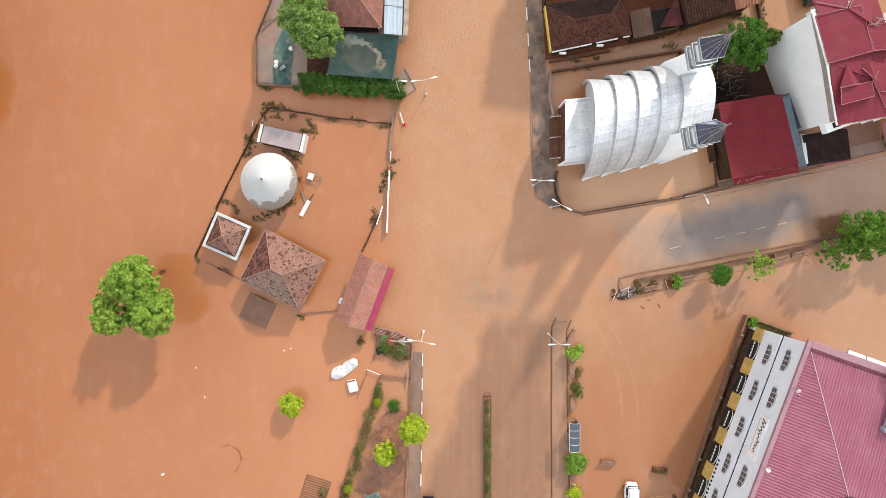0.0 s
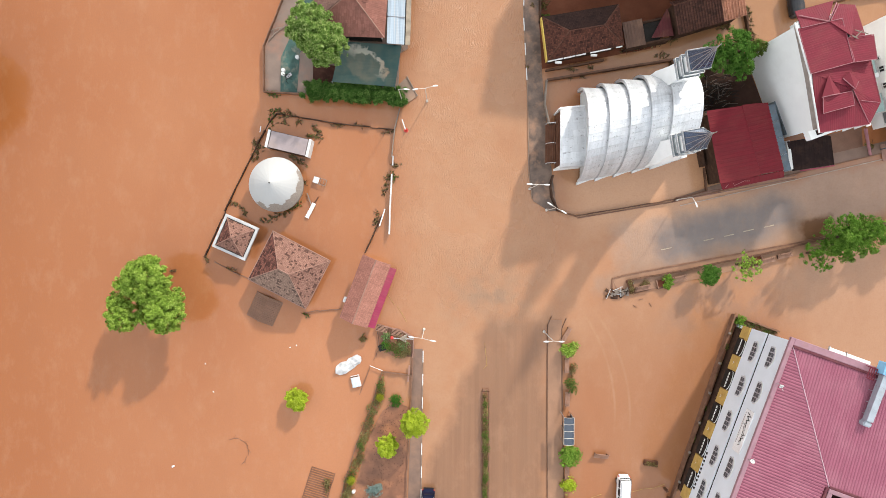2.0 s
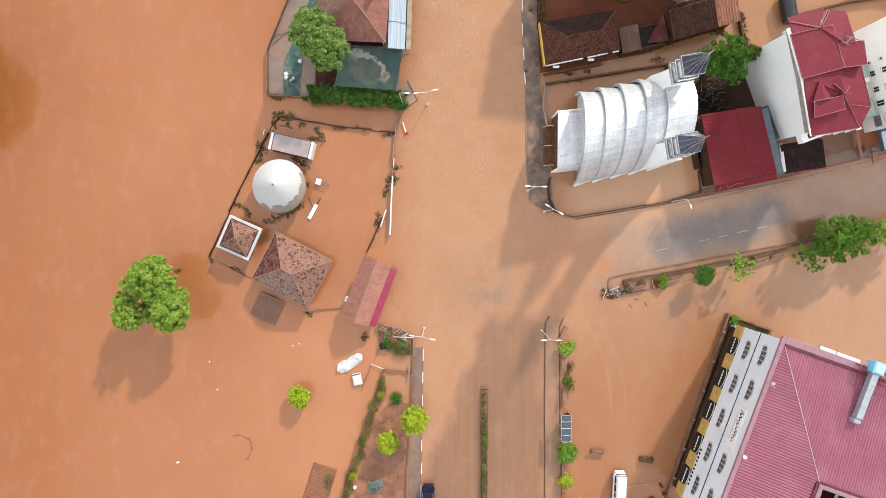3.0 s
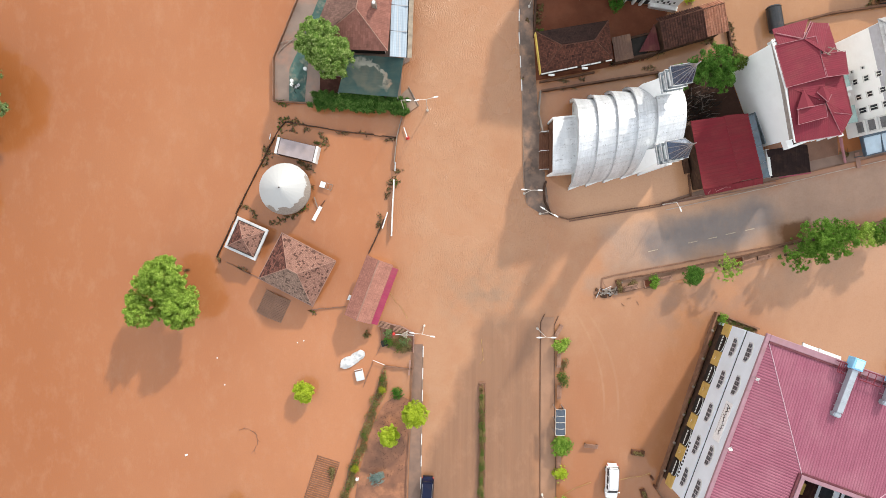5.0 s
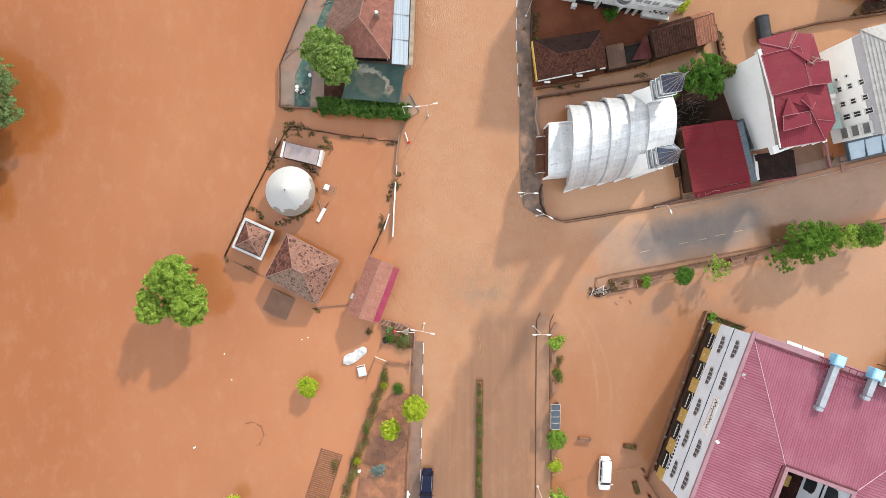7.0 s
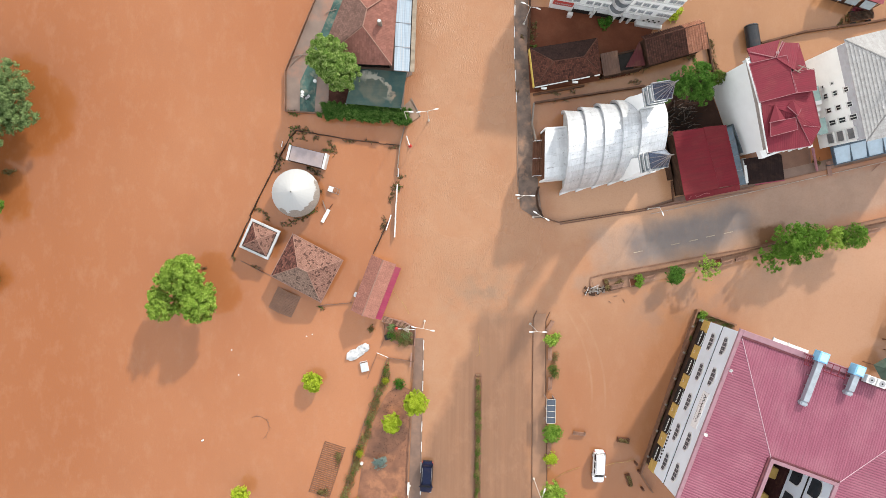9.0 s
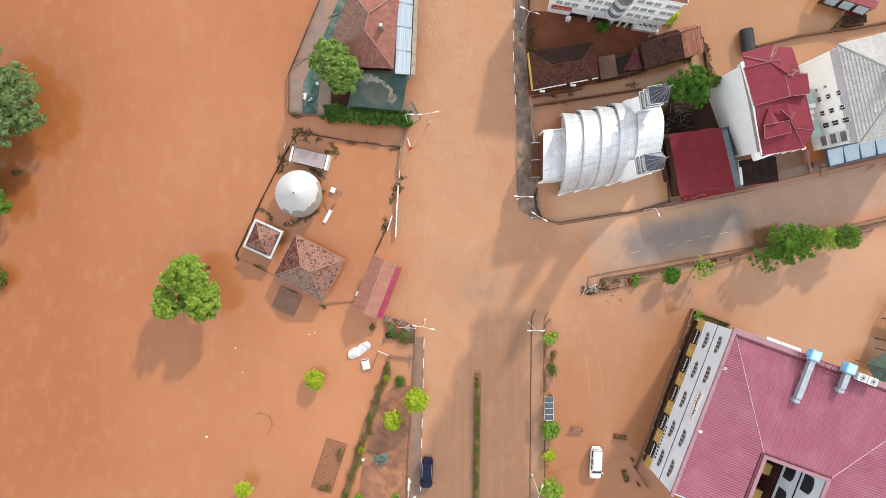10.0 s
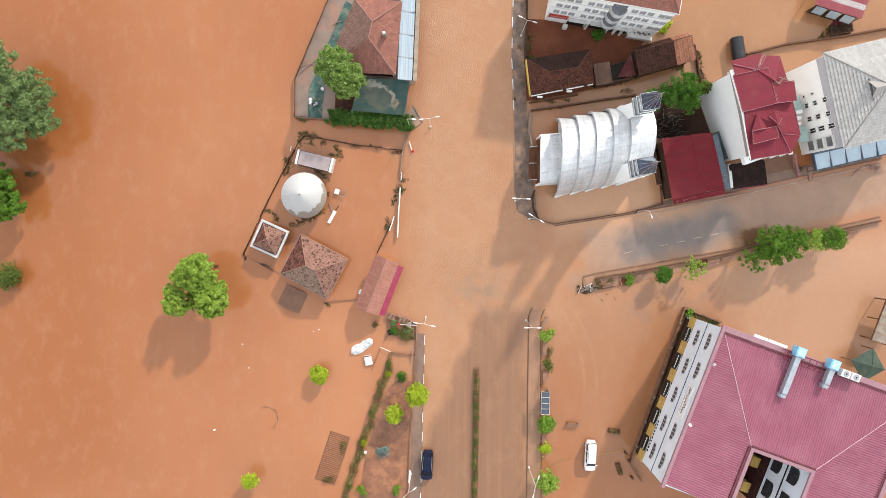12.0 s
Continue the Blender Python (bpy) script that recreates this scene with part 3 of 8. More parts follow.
def tree(x, y, r, h, z, leaves, size, seed, material, label, n=16, small=0.42, name="tree", group="", flat=0.35, low=0.0, inner=0.25, blobs=None):
    ob = thing(name, x, y, -0.05, 0, label, "tree", group)
    g = np.random.default_rng(seed + 77)
    bm = B()
    rod(bm, (0, 0, -0.3), (0.05 * r, 0, z * 0.55), 0.07 * r + 0.03, 0.05 * r + 0.02, 8)
    rod(bm, (0.05 * r, 0, z * 0.55), (0, 0.04 * r, z), 0.05 * r + 0.02, 0.03 * r, 8)
    part("trunk", bm, M_BARK, ob)
    blobs = blobs or crown_blobs(r, h, z, n, seed, small, low)
    for b in blobs[1::2][:9]:
        lb = B()
        m = Vector((b[0] * 0.5, b[1] * 0.5, z * 0.7 + 0.3 * b[2] * 0.5))
        rod(lb, (0.03 * r, 0, z * (0.4 + 0.2 * g.random())), m, 0.035 * r + 0.01, 0.025 * r + 0.008, 5)
        rod(lb, m, (b[0], b[1], b[2]), 0.025 * r + 0.008, 0.01, 5)
        part("limb", lb, M_BARK, ob)
    leaf_mesh("crown", blobs, leaves, size, seed, material, ob, flat, inner)
    return ob


def shrub(x, y, r, h, leaves, size, seed, material, label, z=0.0, name="shrub", sx=1.0, sy=1.0, n=7, group=""):
    g = np.random.default_rng(seed)
    blobs = [(sx * r * 0.6 * g.normal() * 0.6, sy * r * 0.6 * g.normal() * 0.6, h * (0.4 + 0.25 * g.random()), sx * r * 0.55, sy * r * 0.55, h * 0.45) for _ in range(n)]
    ob = thing(name, x, y, z, 0, label, "shrub", group)
    bm = B()
    for i in range(4):
        rod(bm, (0.05 * i - 0.1, 0, -0.05), (r * 0.4 * math.cos(i * 1.7), r * 0.4 * math.sin(i * 1.7), h * 0.5), 0.025, 0.01, 5)
    part("stem", bm, M_BARK, ob)
    leaf_mesh("foliage", blobs, leaves, size, seed, material, ob)
    return ob


def path_wall(name, pts, width, z0, z1, material, label, category="wall", jitter=0.0, seed=0, kind="", piece="wall_section", length=2.0):
    """A wall or kerb along a line, in sections of about the given length."""
    g = np.random.default_rng(seed)
    ob = thing(name, pts[0][0], pts[0][1], 0, 0, label, category, "", kind)
    for a, b in zip(pts, pts[1:]):
        a, b = Vector((a[0], a[1], 0)), Vector((b[0], b[1], 0))
        k = max(1, round((b - a).length / length))
        d = (b - a).normalized()
        s = Vector((-d.y, d.x, 0)) * width / 2
        for i in range(k):
            p, q = a.lerp(b, i / k) + d * 0.006, a.lerp(b, (i + 1) / k) - d * 0.006
            j = Vector((0, 0, 0)) + s * jitter * g.normal()
            o = Vector((pts[0][0], pts[0][1], 0))
            bm = prism(B(), [((c - o).x, (c - o).y) for c in (p - s + j, q - s + j, q + s + j, p + s + j)], z0, z1 + jitter * 0.25 * g.normal())
            part(piece, bm, material, ob)
    return ob


# ---- ground ----
def ground_sheet():
    """One sheet to the horizon, finer near the place."""
    bm = B()
    k = 6
    for i in range(-k, k):
        for j in range(-k, k):
            sx = lambda q: math.copysign(abs(q) ** 2.2 * 2500 / k ** 2.2, q)
            bm.faces.new([bm.verts.new((sx(a), sx(b), 0)) for a, b in ((i, j), (i + 1, j), (i + 1, j + 1), (i, j + 1))])
    bmesh.ops.remove_doubles(bm, verts=bm.verts, dist=0.001)
    return tagged(mesh_ob("ground", bm, M_WATER), "orange muddy flood water over ground and roads", "flood water", "", "structure")


ground_sheet()


def flat_area(name, pts, z, material, label, category, thick=0.25):
    bm = prism(B(), pts, z - thick, z)
    return tagged(mesh_ob(name, bm, material), label, category, "", "structure")


# pavements beside the roads
flat_area("pavement_west", [(-3.7, -13.4), (-2.55, -13.4), (-2.75, -30), (-2.9, -44), (-4.6, -44), (-4.2, -30)], 0.06, M_PAVEGREY, "mud-covered grey pavement beside the flooded road", "pavement")
flat_area("pavement_north", [(8.9, 44), (10.6, 44), (10.6, 25), (11.2, 16), (12.3, 6.4), (12.9, 2.6), (12.0, 2.5), (10.1, 3.7), (9.7, 6.8), (9.4, 16), (8.9, 25)], 0.07, M_PAVEDARK, "narrow wet concrete pavement with silt", "pavement")
flat_area("pavement_east", [(11.9, -10), (13.5, -10), (13.9, -29), (14.0, -44), (12.0, -44), (11.95, -29)], 0.05, M_SILT, "silt-covered pavement with benches", "pavement")



def painted_kerb(name, pts, label, fade=-99.0):
    """Kerb stones of 1.4 m, every other one painted white."""
    ob = thing(name, 0, 0, 0, 0, label, "kerb", "", "structure")
    n = 0
    for a, b in zip(pts, pts[1:]):
        a, b = Vector((*a, 0)), Vector((*b, 0))
        k = max(1, round((b - a).length / 1.4))
        d = (b - a).normalized()
        s = Vector((-d.y, d.x, 0)) * 0.05
        for i in range(k):
            p, q = a.lerp(b, i / k) + d * 0.01, a.lerp(b, (i + 1) / k) - d * 0.01
            white = n % 2 == 0 and (fade < -90 or p.y > 18)
            part("kerb_stone", prism(B(), [(c.x, c.y) for c in (p - s, q - s, q + s, p + s)], -0.1, 0.13), M_WHITE if white else M_PAVE, ob)
            n += 1


# kerbs
M_PALEKERB = plain("pale_worn_kerb", (0.42, 0.33, 0.27), 0.8, vary=0.3, dirt=0.5, grime=(0.3, 0.18, 0.12))
painted_kerb("kerb_west", [(-2.5, -13.6), (-2.72, -29.8), (-2.9, -43)], "kerb stones painted white in turn along the pavement")
painted_kerb("kerb_north", [(9.0, 44), (8.9, 24.5), (9.4, 16.1), (9.6, 6.8), (10.0, 3.9)], "wet kerb stones with faded white paint in turn", -14)
path_wall("kerb_east", [(12.3, -9.6), (11.84, -10.6), (11.85, -20), (11.95, -30), (12.05, -43)], 0.07, -0.1, 0.12, M_KERBMUD, "dark muddy kerb along the pavement", "kerb", kind="structure", piece="kerb_stone", length=1.0)
path_wall("kerb_planter", [(14.0, -9.8), (13.5, -11), (13.6, -20), (13.9, -30), (14.05, -43)], 0.08, -0.1, 0.1, M_KERBMUD, "dark muddy kerb behind the benches", "kerb", kind="structure", piece="kerb_stone", length=1.0)
path_wall("kerb_street", [(27.0, 3.2), (39.3, 6.0), (60, 10.9)], 0.09, -0.1, 0.1, M_PALEKERB, "pale worn kerb edge along the street", "kerb", kind="structure", piece="kerb_stone", length=1.0)
path_wall("kerb_south", [(15.2, 1.75), (26.3, 3.65), (39.3, 6.7), (60, 11.6)], 0.12, -0.1, 0.12, M_BEDWALL, "muddy concrete kerb along the street", "kerb", kind="structure", piece="kerb_stone", length=1.0)
flat_area("pavement_street", [(26.3, 3.72), (39.3, 6.77), (60, 11.67), (60, 12.9), (39.3, 8.0), (30.0, 5.3), (26.3, 4.0)], 0.06, M_PAVEGREY, "silted narrow pavement along the street", "pavement")


# ---- walled plot on the west side ----
path_wall("plot_wall", [(-19.3, 13.6), (-12.25, 12.5), (-5.8, 11.8)], 0.10, -0.2, 0.35, M_MUDWALL, "low dark mud-stained ruined wall", jitter=0.5, seed=1, length=0.9)
path_wall("plot_wall", [(-19.3, 13.6), (-20.2, 12.6), (-24.1, 5.0), (-27.6, -2.75)], 0.10, -0.2, 0.35, M_MUDWALL, "low dark mud-stained ruined wall", jitter=0.5, seed=2, length=0.9)
path_wall("plot_wall", [(-27.6, -2.75), (-26.6, -3.4), (-22.6, -5.35), (-21.5, -5.9)], 0.09, -0.2, 0.12, M_BEDWALL, "low wall almost under muddy water", jitter=0.5, seed=3, length=0.9)
path_wall("plot_wall", [(-16.2, -9.2), (-15.4, -9.1), (-12.0, -8.75)], 0.09, -0.2, 0.14, M_BEDWALL, "low wall almost under muddy water", jitter=0.5, seed=4, length=0.9)
path_wall("plot_wall", [(-5.2, 14.2), (-5.8, 11.8), (-6.1, 8.7)], 0.09, -0.2, 0.5, M_CONCRETE, "thin pale concrete wall beside the road", jitter=0.3, seed=5, length=1.2)
path_wall("garden_wall", [(-5.95, 8.8), (-6.0, 7.7)], 0.12, -0.2, 0.55, M_GREYWHITE, "short piece of white plastered wall", seed=6)
path_wall("garden_wall", [(-6.1, 6.7), (-6.4, -0.15)], 0.13, -0.2, 0.7, M_WHITE, "long white plastered wall with peeling coping", jitter=0.12, seed=6, length=2.2)
path_wall("plot_wall", [(-7.3, 1.9), (-8.4, -0.6), (-9.2, -2.3)], 0.14, -0.2, 0.3, M_MUDWALL, "low brown wall leaning towards the pavilion", jitter=0.4, seed=7, length=0.9)


def container():
    ob = thing("site_container", -17.65, 10.05, -0.75, -13.2, "muddy grey site container with white end frames", "container")
    # Dark body: the shade of its south side is put into the colour.
    part("body", soft_box(-2.2, 2.2, -0.98, 0.98, -0.2, 2.28, 0.04), M_MUDWALL, ob)
    part("roof_panel", soft_box(-2.12, 2.12, -0.94, 0.94, 2.28, 2.33, 0.015), plain("dusty_grey_roof", (0.30, 0.245, 0.245), 0.6, vary=0.22, scale=0.8, dirt=0.45, grime=(0.36, 0.26, 0.2)), ob, "dusty grey-brown roof")
    for s in (-1, 1):
        part("end_frame", soft_box(min(s * 2.2, s * 2.5), max(s * 2.2, s * 2.5), -1.0, 1.0, -0.2, 2.38, 0.03), M_WHITE, ob, "white end frame")
    return ob


container()


def round_tent():
    ob = thing("round_tent", -18.95, 5.4, -0.9, 0, "round white tent with a low cone roof, muddy patches", "tent")
    n = Nodes("tent_canvas")
    v = n.where()
    sp = n.add("SeparateXYZ")
    n.link(v, sp.inputs[0])
    rim = n.math("SQRT", n.math("ADD", n.math("POWER", sp.outputs[0], 2.0), n.math("POWER", sp.outputs[1], 2.0)))
    side = n.math("SUBTRACT", n.math("MULTIPLY", sp.outputs[0], 0.035), n.math("MULTIPLY", sp.outputs[1], 0.055))
    dust = n.math("ADD", n.math("ADD", n.math("MULTIPLY", rim, 0.2), side), n.math("MULTIPLY", n.noise(v, 0.9, 4), 0.5))
    col = n.mix(n.ramp(dust, 0.835, 0.855), (0.43, 0.435, 0.43), (0.22, 0.18, 0.15))
    col = n.mix(n.ramp(n.noise(v, 6, 4), 0.4, 0.8, 0, 0.25), col, (0.5, 0.45, 0.38))
    canvas = n.done(col, 0.6, 0, n.bump(n.noise(v, 2.5, 3), 0.3, 0.05))
    part("wall", lathe(B(), [(2.72, -0.2), (2.74, 2.7)], 32), M_CONCRETE, ob)
    seg = 24
    for i in range(seg):
        a0, a1 = 2 * math.pi * i / seg, 2 * math.pi * (i + 1) / seg
        bm = B()
        prof = [(3.08, 2.62), (3.04, 2.85), (2.2, 3.75), (1.1, 4.7), (0.06, 5.45)]
        cols = []
        for a in (a0, (a0 + a1) / 2, a1):
            sag = 0.0 if a != (a0 + a1) / 2 else 0.012
            cols.append([bm.verts.new(((r - sag) * math.cos(a), (r - sag) * math.sin(a), z)) for r, z in prof])
        for c0, c1 in zip(cols, cols[1:]):
            for j in range(len(prof) - 1):
                bm.faces.new((c0[j], c1[j], c1[j + 1], c0[j + 1]))
        part("roof_panel", bm, canvas, ob)
    part("finial", lathe(B(), [(0.07, 5.4), (0.09, 5.55), (0.03, 5.75)], 8), M_DARK, ob, "small dark finial")


round_tent()


def kiosk():
    ob = thing("kiosk", -23.5, -0.52, -0.9, -23.8, "small kiosk with weathered tile roof in a white frame", "kiosk")
    for x in (-1.45, 1.45):
        for y in (-1.4, 1.4):
            part("post", soft_box(x - 0.12, x + 0.12, y - 0.12, y + 0.12, -0.2, 2.7, 0.02), M_BROWN, ob)
    part("body", soft_box(-1.3, 1.3, -1.25, 1.25, -0.2, 2.7, 0.03), M_BROWN, ob)
    w, d, o = 2.02, 2.0, 0.3
    for x0, x1, y0, y1 in ((-w, w, d - o, d), (-w, w, -d, -d + o), (-w, -w + o, -d + o, d - o), (w - o, w, -d + o, d - o)):
        part("fascia", soft_box(x0, x1, y0, y1, 2.62, 2.98, 0.03), M_GREYWHITE, ob, "grey-white flat fascia with dirt")
    a, b = w - o, d - o
    # Dark ring painted in for the shade gap between fascia and tiles.
    for x0, x1, y0, y1 in ((-a, a, b - 0.1, b), (-a, a, -b, -b + 0.1), (-a, -a + 0.1, -b + 0.1, b - 0.1), (a - 0.1, a, -b + 0.1, b - 0.1)):
        part("fascia_shade", soft_box(x0, x1, y0, y1, 2.8, 2.99, 0.01), M_DARK, ob, "dark strip for the shade gap behind the fascia")
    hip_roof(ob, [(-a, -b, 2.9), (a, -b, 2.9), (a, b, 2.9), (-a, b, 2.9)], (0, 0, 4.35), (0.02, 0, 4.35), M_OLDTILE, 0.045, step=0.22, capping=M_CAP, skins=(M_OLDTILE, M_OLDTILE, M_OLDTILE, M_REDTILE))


kiosk()


def gazebo():
    ob = thing("gazebo", -17.48, -4.18, -0.9, -27.4, "open gazebo with a weathered brown hip tile roof", "gazebo")
    for x in (-3.2, 0, 3.2):
        for y in (-2.6, 2.6):
            part("post", soft_box(x - 0.12, x + 0.12, y - 0.12, y + 0.12, -0.2, 2.9, 0.02), M_BROWN, ob)
    part("deck", soft_box(-3.2, 3.2, -2.6, 2.6, -0.2, 0.15, 0.03), M_BROWN, ob)
    for y in (-2.6, 2.6):
        part("beam", soft_box(-3.3, 3.3, y - 0.1, y + 0.1, 2.7, 2.9, 0.02), M_BROWN, ob)
    w, d = 3.57, 3.0
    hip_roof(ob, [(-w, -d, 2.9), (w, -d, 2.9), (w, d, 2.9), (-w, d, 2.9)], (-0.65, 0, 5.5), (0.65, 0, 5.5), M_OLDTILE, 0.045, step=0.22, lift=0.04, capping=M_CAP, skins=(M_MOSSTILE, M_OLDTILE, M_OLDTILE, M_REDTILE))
    for x0, x1, y0, y1 in ((-w, w, -d - 0.1, -d), (-w, w, d, d + 0.1), (-w - 0.1, -w, -d - 0.1, d + 0.1), (w, w + 0.1, -d - 0.1, d + 0.1)):
        part("gutter", soft_box(x0, x1, y0, y1, 2.78, 2.96, 0.03), M_CAP, ob, "pale dusty gutter")


gazebo()


def sunken_roof():
    ob = thing("sunken_shed", -20.8, -8.8, 0, -24.5, "brown corrugated shed roof almost under water", "shed")
    part("roof_slope", slope([(-1.65, -1.5, 0.02), (-1.65, 1.5, 0.02), (0, 1.5, 0.55), (0, -1.5, 0.55)], "rib", 0.19, 0.05), M_SUNK, ob)
    part("roof_slope", slope([(1.65, 1.5, 0.02), (1.65, -1.5, 0.02), (0, -1.5, 0.55), (0, 1.5, 0.55)], "rib", 0.19, 0.05), M_SUNK, ob)
    part("ridge_cap", ridge((0, -1.55, 0.57), (0, 1.55, 0.57), 0.06), M_SUNK, ob)


sunken_roof()


def pavilion():
    ob = thing("pavilion", -8.93, -6.52, -0.65, -20.5, "long pavilion with pink tile gable roof and magenta awning", "pavilion")
    w, l = 1.66, 3.78
    part("body", soft_box(-w + 0.3, w - 0.3, -l + 0.3, l - 0.3, -0.2, 2.8, 0.03), M_WHITE_WALL, ob)
    part("roof_slope", slope([(-w, l, 2.85), (-w, -l, 2.85), (0, -l, 3.85), (0, l, 3.85)], "tile", 0.24, 0.035), M_PINKTILE_SHADE, ob)
    part("roof_slope", slope([(w, -l, 2.85), (w, l, 2.85), (0, l, 3.85), (0, -l, 3.85)], "tile", 0.24, 0.035), M_PINKTILE, ob)
    part("ridge_cap", ridge((0, -l, 3.87), (0, l, 3.87), 0.07), M_CAP, ob)
    part("awning", slope([(w + 0.75, -l + 0.1, 2.35), (w + 0.75, l - 0.3, 2.35), (w, l - 0.3, 2.7), (w, -l + 0.1, 2.7)], "rib", 0.5, 0.006), M_MAGENTA, ob, "bright magenta sheet awning")
    for y in (-3.2, -1.0, 1.2, 3.2):
        part("post", rod(B(), (w + 0.45, y, -0.2), (w + 0.45, y, 2.4), 0.03), M_STEEL, ob)
    ac = part("air_conditioner", soft_box(-w - 0.35, -w + 0.1, -2.05, -1.45, 2.2, 2.6, 0.03), M_GREYWHITE, ob, "white air conditioner on the eave")
    part("fan", lathe(B(), [(0.16, 2.6), (0.16, 2.62)], 12, -w - 0.12, -1.75), M_STEEL, ac)


pavilion()



def lobes(parts, seed, small=0.27):
    """A crown of several smaller crowns: (x, y, z, r, h, n) each."""
    out = []
    for i, (x, y, z, r, h, n) in enumerate(parts):
        out += [(b[0] + x, b[1] + y, *b[2:]) for b in crown_blobs(r, h, z, n, seed + i, small)]
    return out


tree(-32.4, -6.7, 4.2, 5.4, 4.6, 52000, 0.23, 11, M_TREE, "large bushy yellow-green tree standing in muddy water",
     blobs=lobes(((0.3, 1.5, 4.8, 2.65, 4.0, 60), (-2.2, 1.2, 4.2, 1.4, 2.6, 22), (2.05, -1.8, 4.5, 2.35, 3.8, 52), (2.7, -0.5, 4.2, 1.4, 2.6, 20), (-2.7, -2.5, 4.2, 1.7, 3.2, 36), (-3.0, -0.9, 4.1, 1.4, 2.4, 22), (-1.0, -2.5, 4.0, 1.0, 2.0, 12), (-0.9, -1.2, 2.9, 1.4, 1.6, 14)), 11, 0.17))
tree(-16.8, -18.95, 1.4, 1.8, 1.15, 9500, 0.16, 12, M_LIME, "small round lime-green tree in muddy water", 34, 0.24)
tree(-3.35, -21.1, 1.65, 2.6, 3.0, 9000, 0.18, 13, M_LIME, "lime-green street tree beside the pavement", 32, 0.24)
tree(-6.5, -24.1, 1.35, 2.0, 2.0, 8200, 0.16, 14, M_LIME, "small lime-green tree in a muddy bed", 32, 0.24)
tree(-26.1, -33.6, 1.2, 1.8, 1.6, 3400, 0.19, 15, M_LIME, "small lime-green tree in muddy water", 20, 0.28)
tree(-57.0, 16.6, 6.6, 9, 5.0, 80000, 0.25, 16, M_WILLOW, "huge grey-green willow at the flooded bank",
     blobs=lobes(((-1.0, 4.6, 5.2, 3.2, 4.5, 40), (3.2, 1.2, 4.2, 3.2, 4.0, 40), (4.0, -2.0, 3.6, 2.4, 3.4, 30), (0.6, -3.2, 4.6, 3.0, 4.4, 40), (-0.2, 0.6, 5.0, 3.0, 5.0, 40), (-3.8, 0.8, 5.2, 3.2, 5.0, 36), (-3.2, -4.2, 4.4, 3.2, 4.4, 36)), 16, 0.17))
tree(-59.0, 5.0, 3.9, 5, 3.0, 26000, 0.24, 17, M_MID, "dense dark green tree at the flooded bank",
     blobs=lobes(((-0.5, 1.2, 3.0, 3.0, 4.2, 36), (0.8, -1.4, 2.6, 2.4, 3.4, 30)), 17, 0.18))
shrub(-59.2, -5.9, 1.9, 2.2, 3200, 0.22, 171, M_OLIVE, "olive-green bank bush standing in the flood", n=9)
shrub(-56.6, 7.9, 0.7, 0.4, 420, 0.16, 172, M_WEED, "low weeds breaking the flood water", sx=1.5, sy=0.6)
tree(-13.4, 20.9, 3.2, 5.5, 4.8, 40000, 0.25, 18, M_PALE, "tall leafy plane tree in the cafe yard",
     blobs=lobes(((-0.95, 0.95, 5.0, 2.55, 4.6, 44), (0.6, -0.75, 4.8, 2.4, 4.6, 44), (-0.4, 0.0, 5.0, 2.2, 4.4, 30)), 18, 0.19))
tree(30.4, 19.2, 2.9, 4.5, 4.2, 13000, 0.2, 19, M_FRUIT, "dark green fruit tree behind the mosque",
     blobs=lobes(((0.6, 0.5, 4.4, 2.2, 3.8, 30), (-1.0, -0.5, 4.0, 1.7, 3.2, 22), (1.3, -1.1, 3.8, 1.6, 3.0, 20), (-1.9, 0.7, 3.6, 1.0, 2.0, 10)), 19, 0.17))
tree(33.6, 19.9, 1.2, 3, 3.4, 1300, 0.26, 21, M_OLIVE, "thin yellow-green tree beside the white house", 9, 0.3)
tree(27.3, 18.4, 1.7, 3, 3.0, 4200, 0.2, 20, M_FRUIT, "smaller leaning green tree behind the mosque", 7)


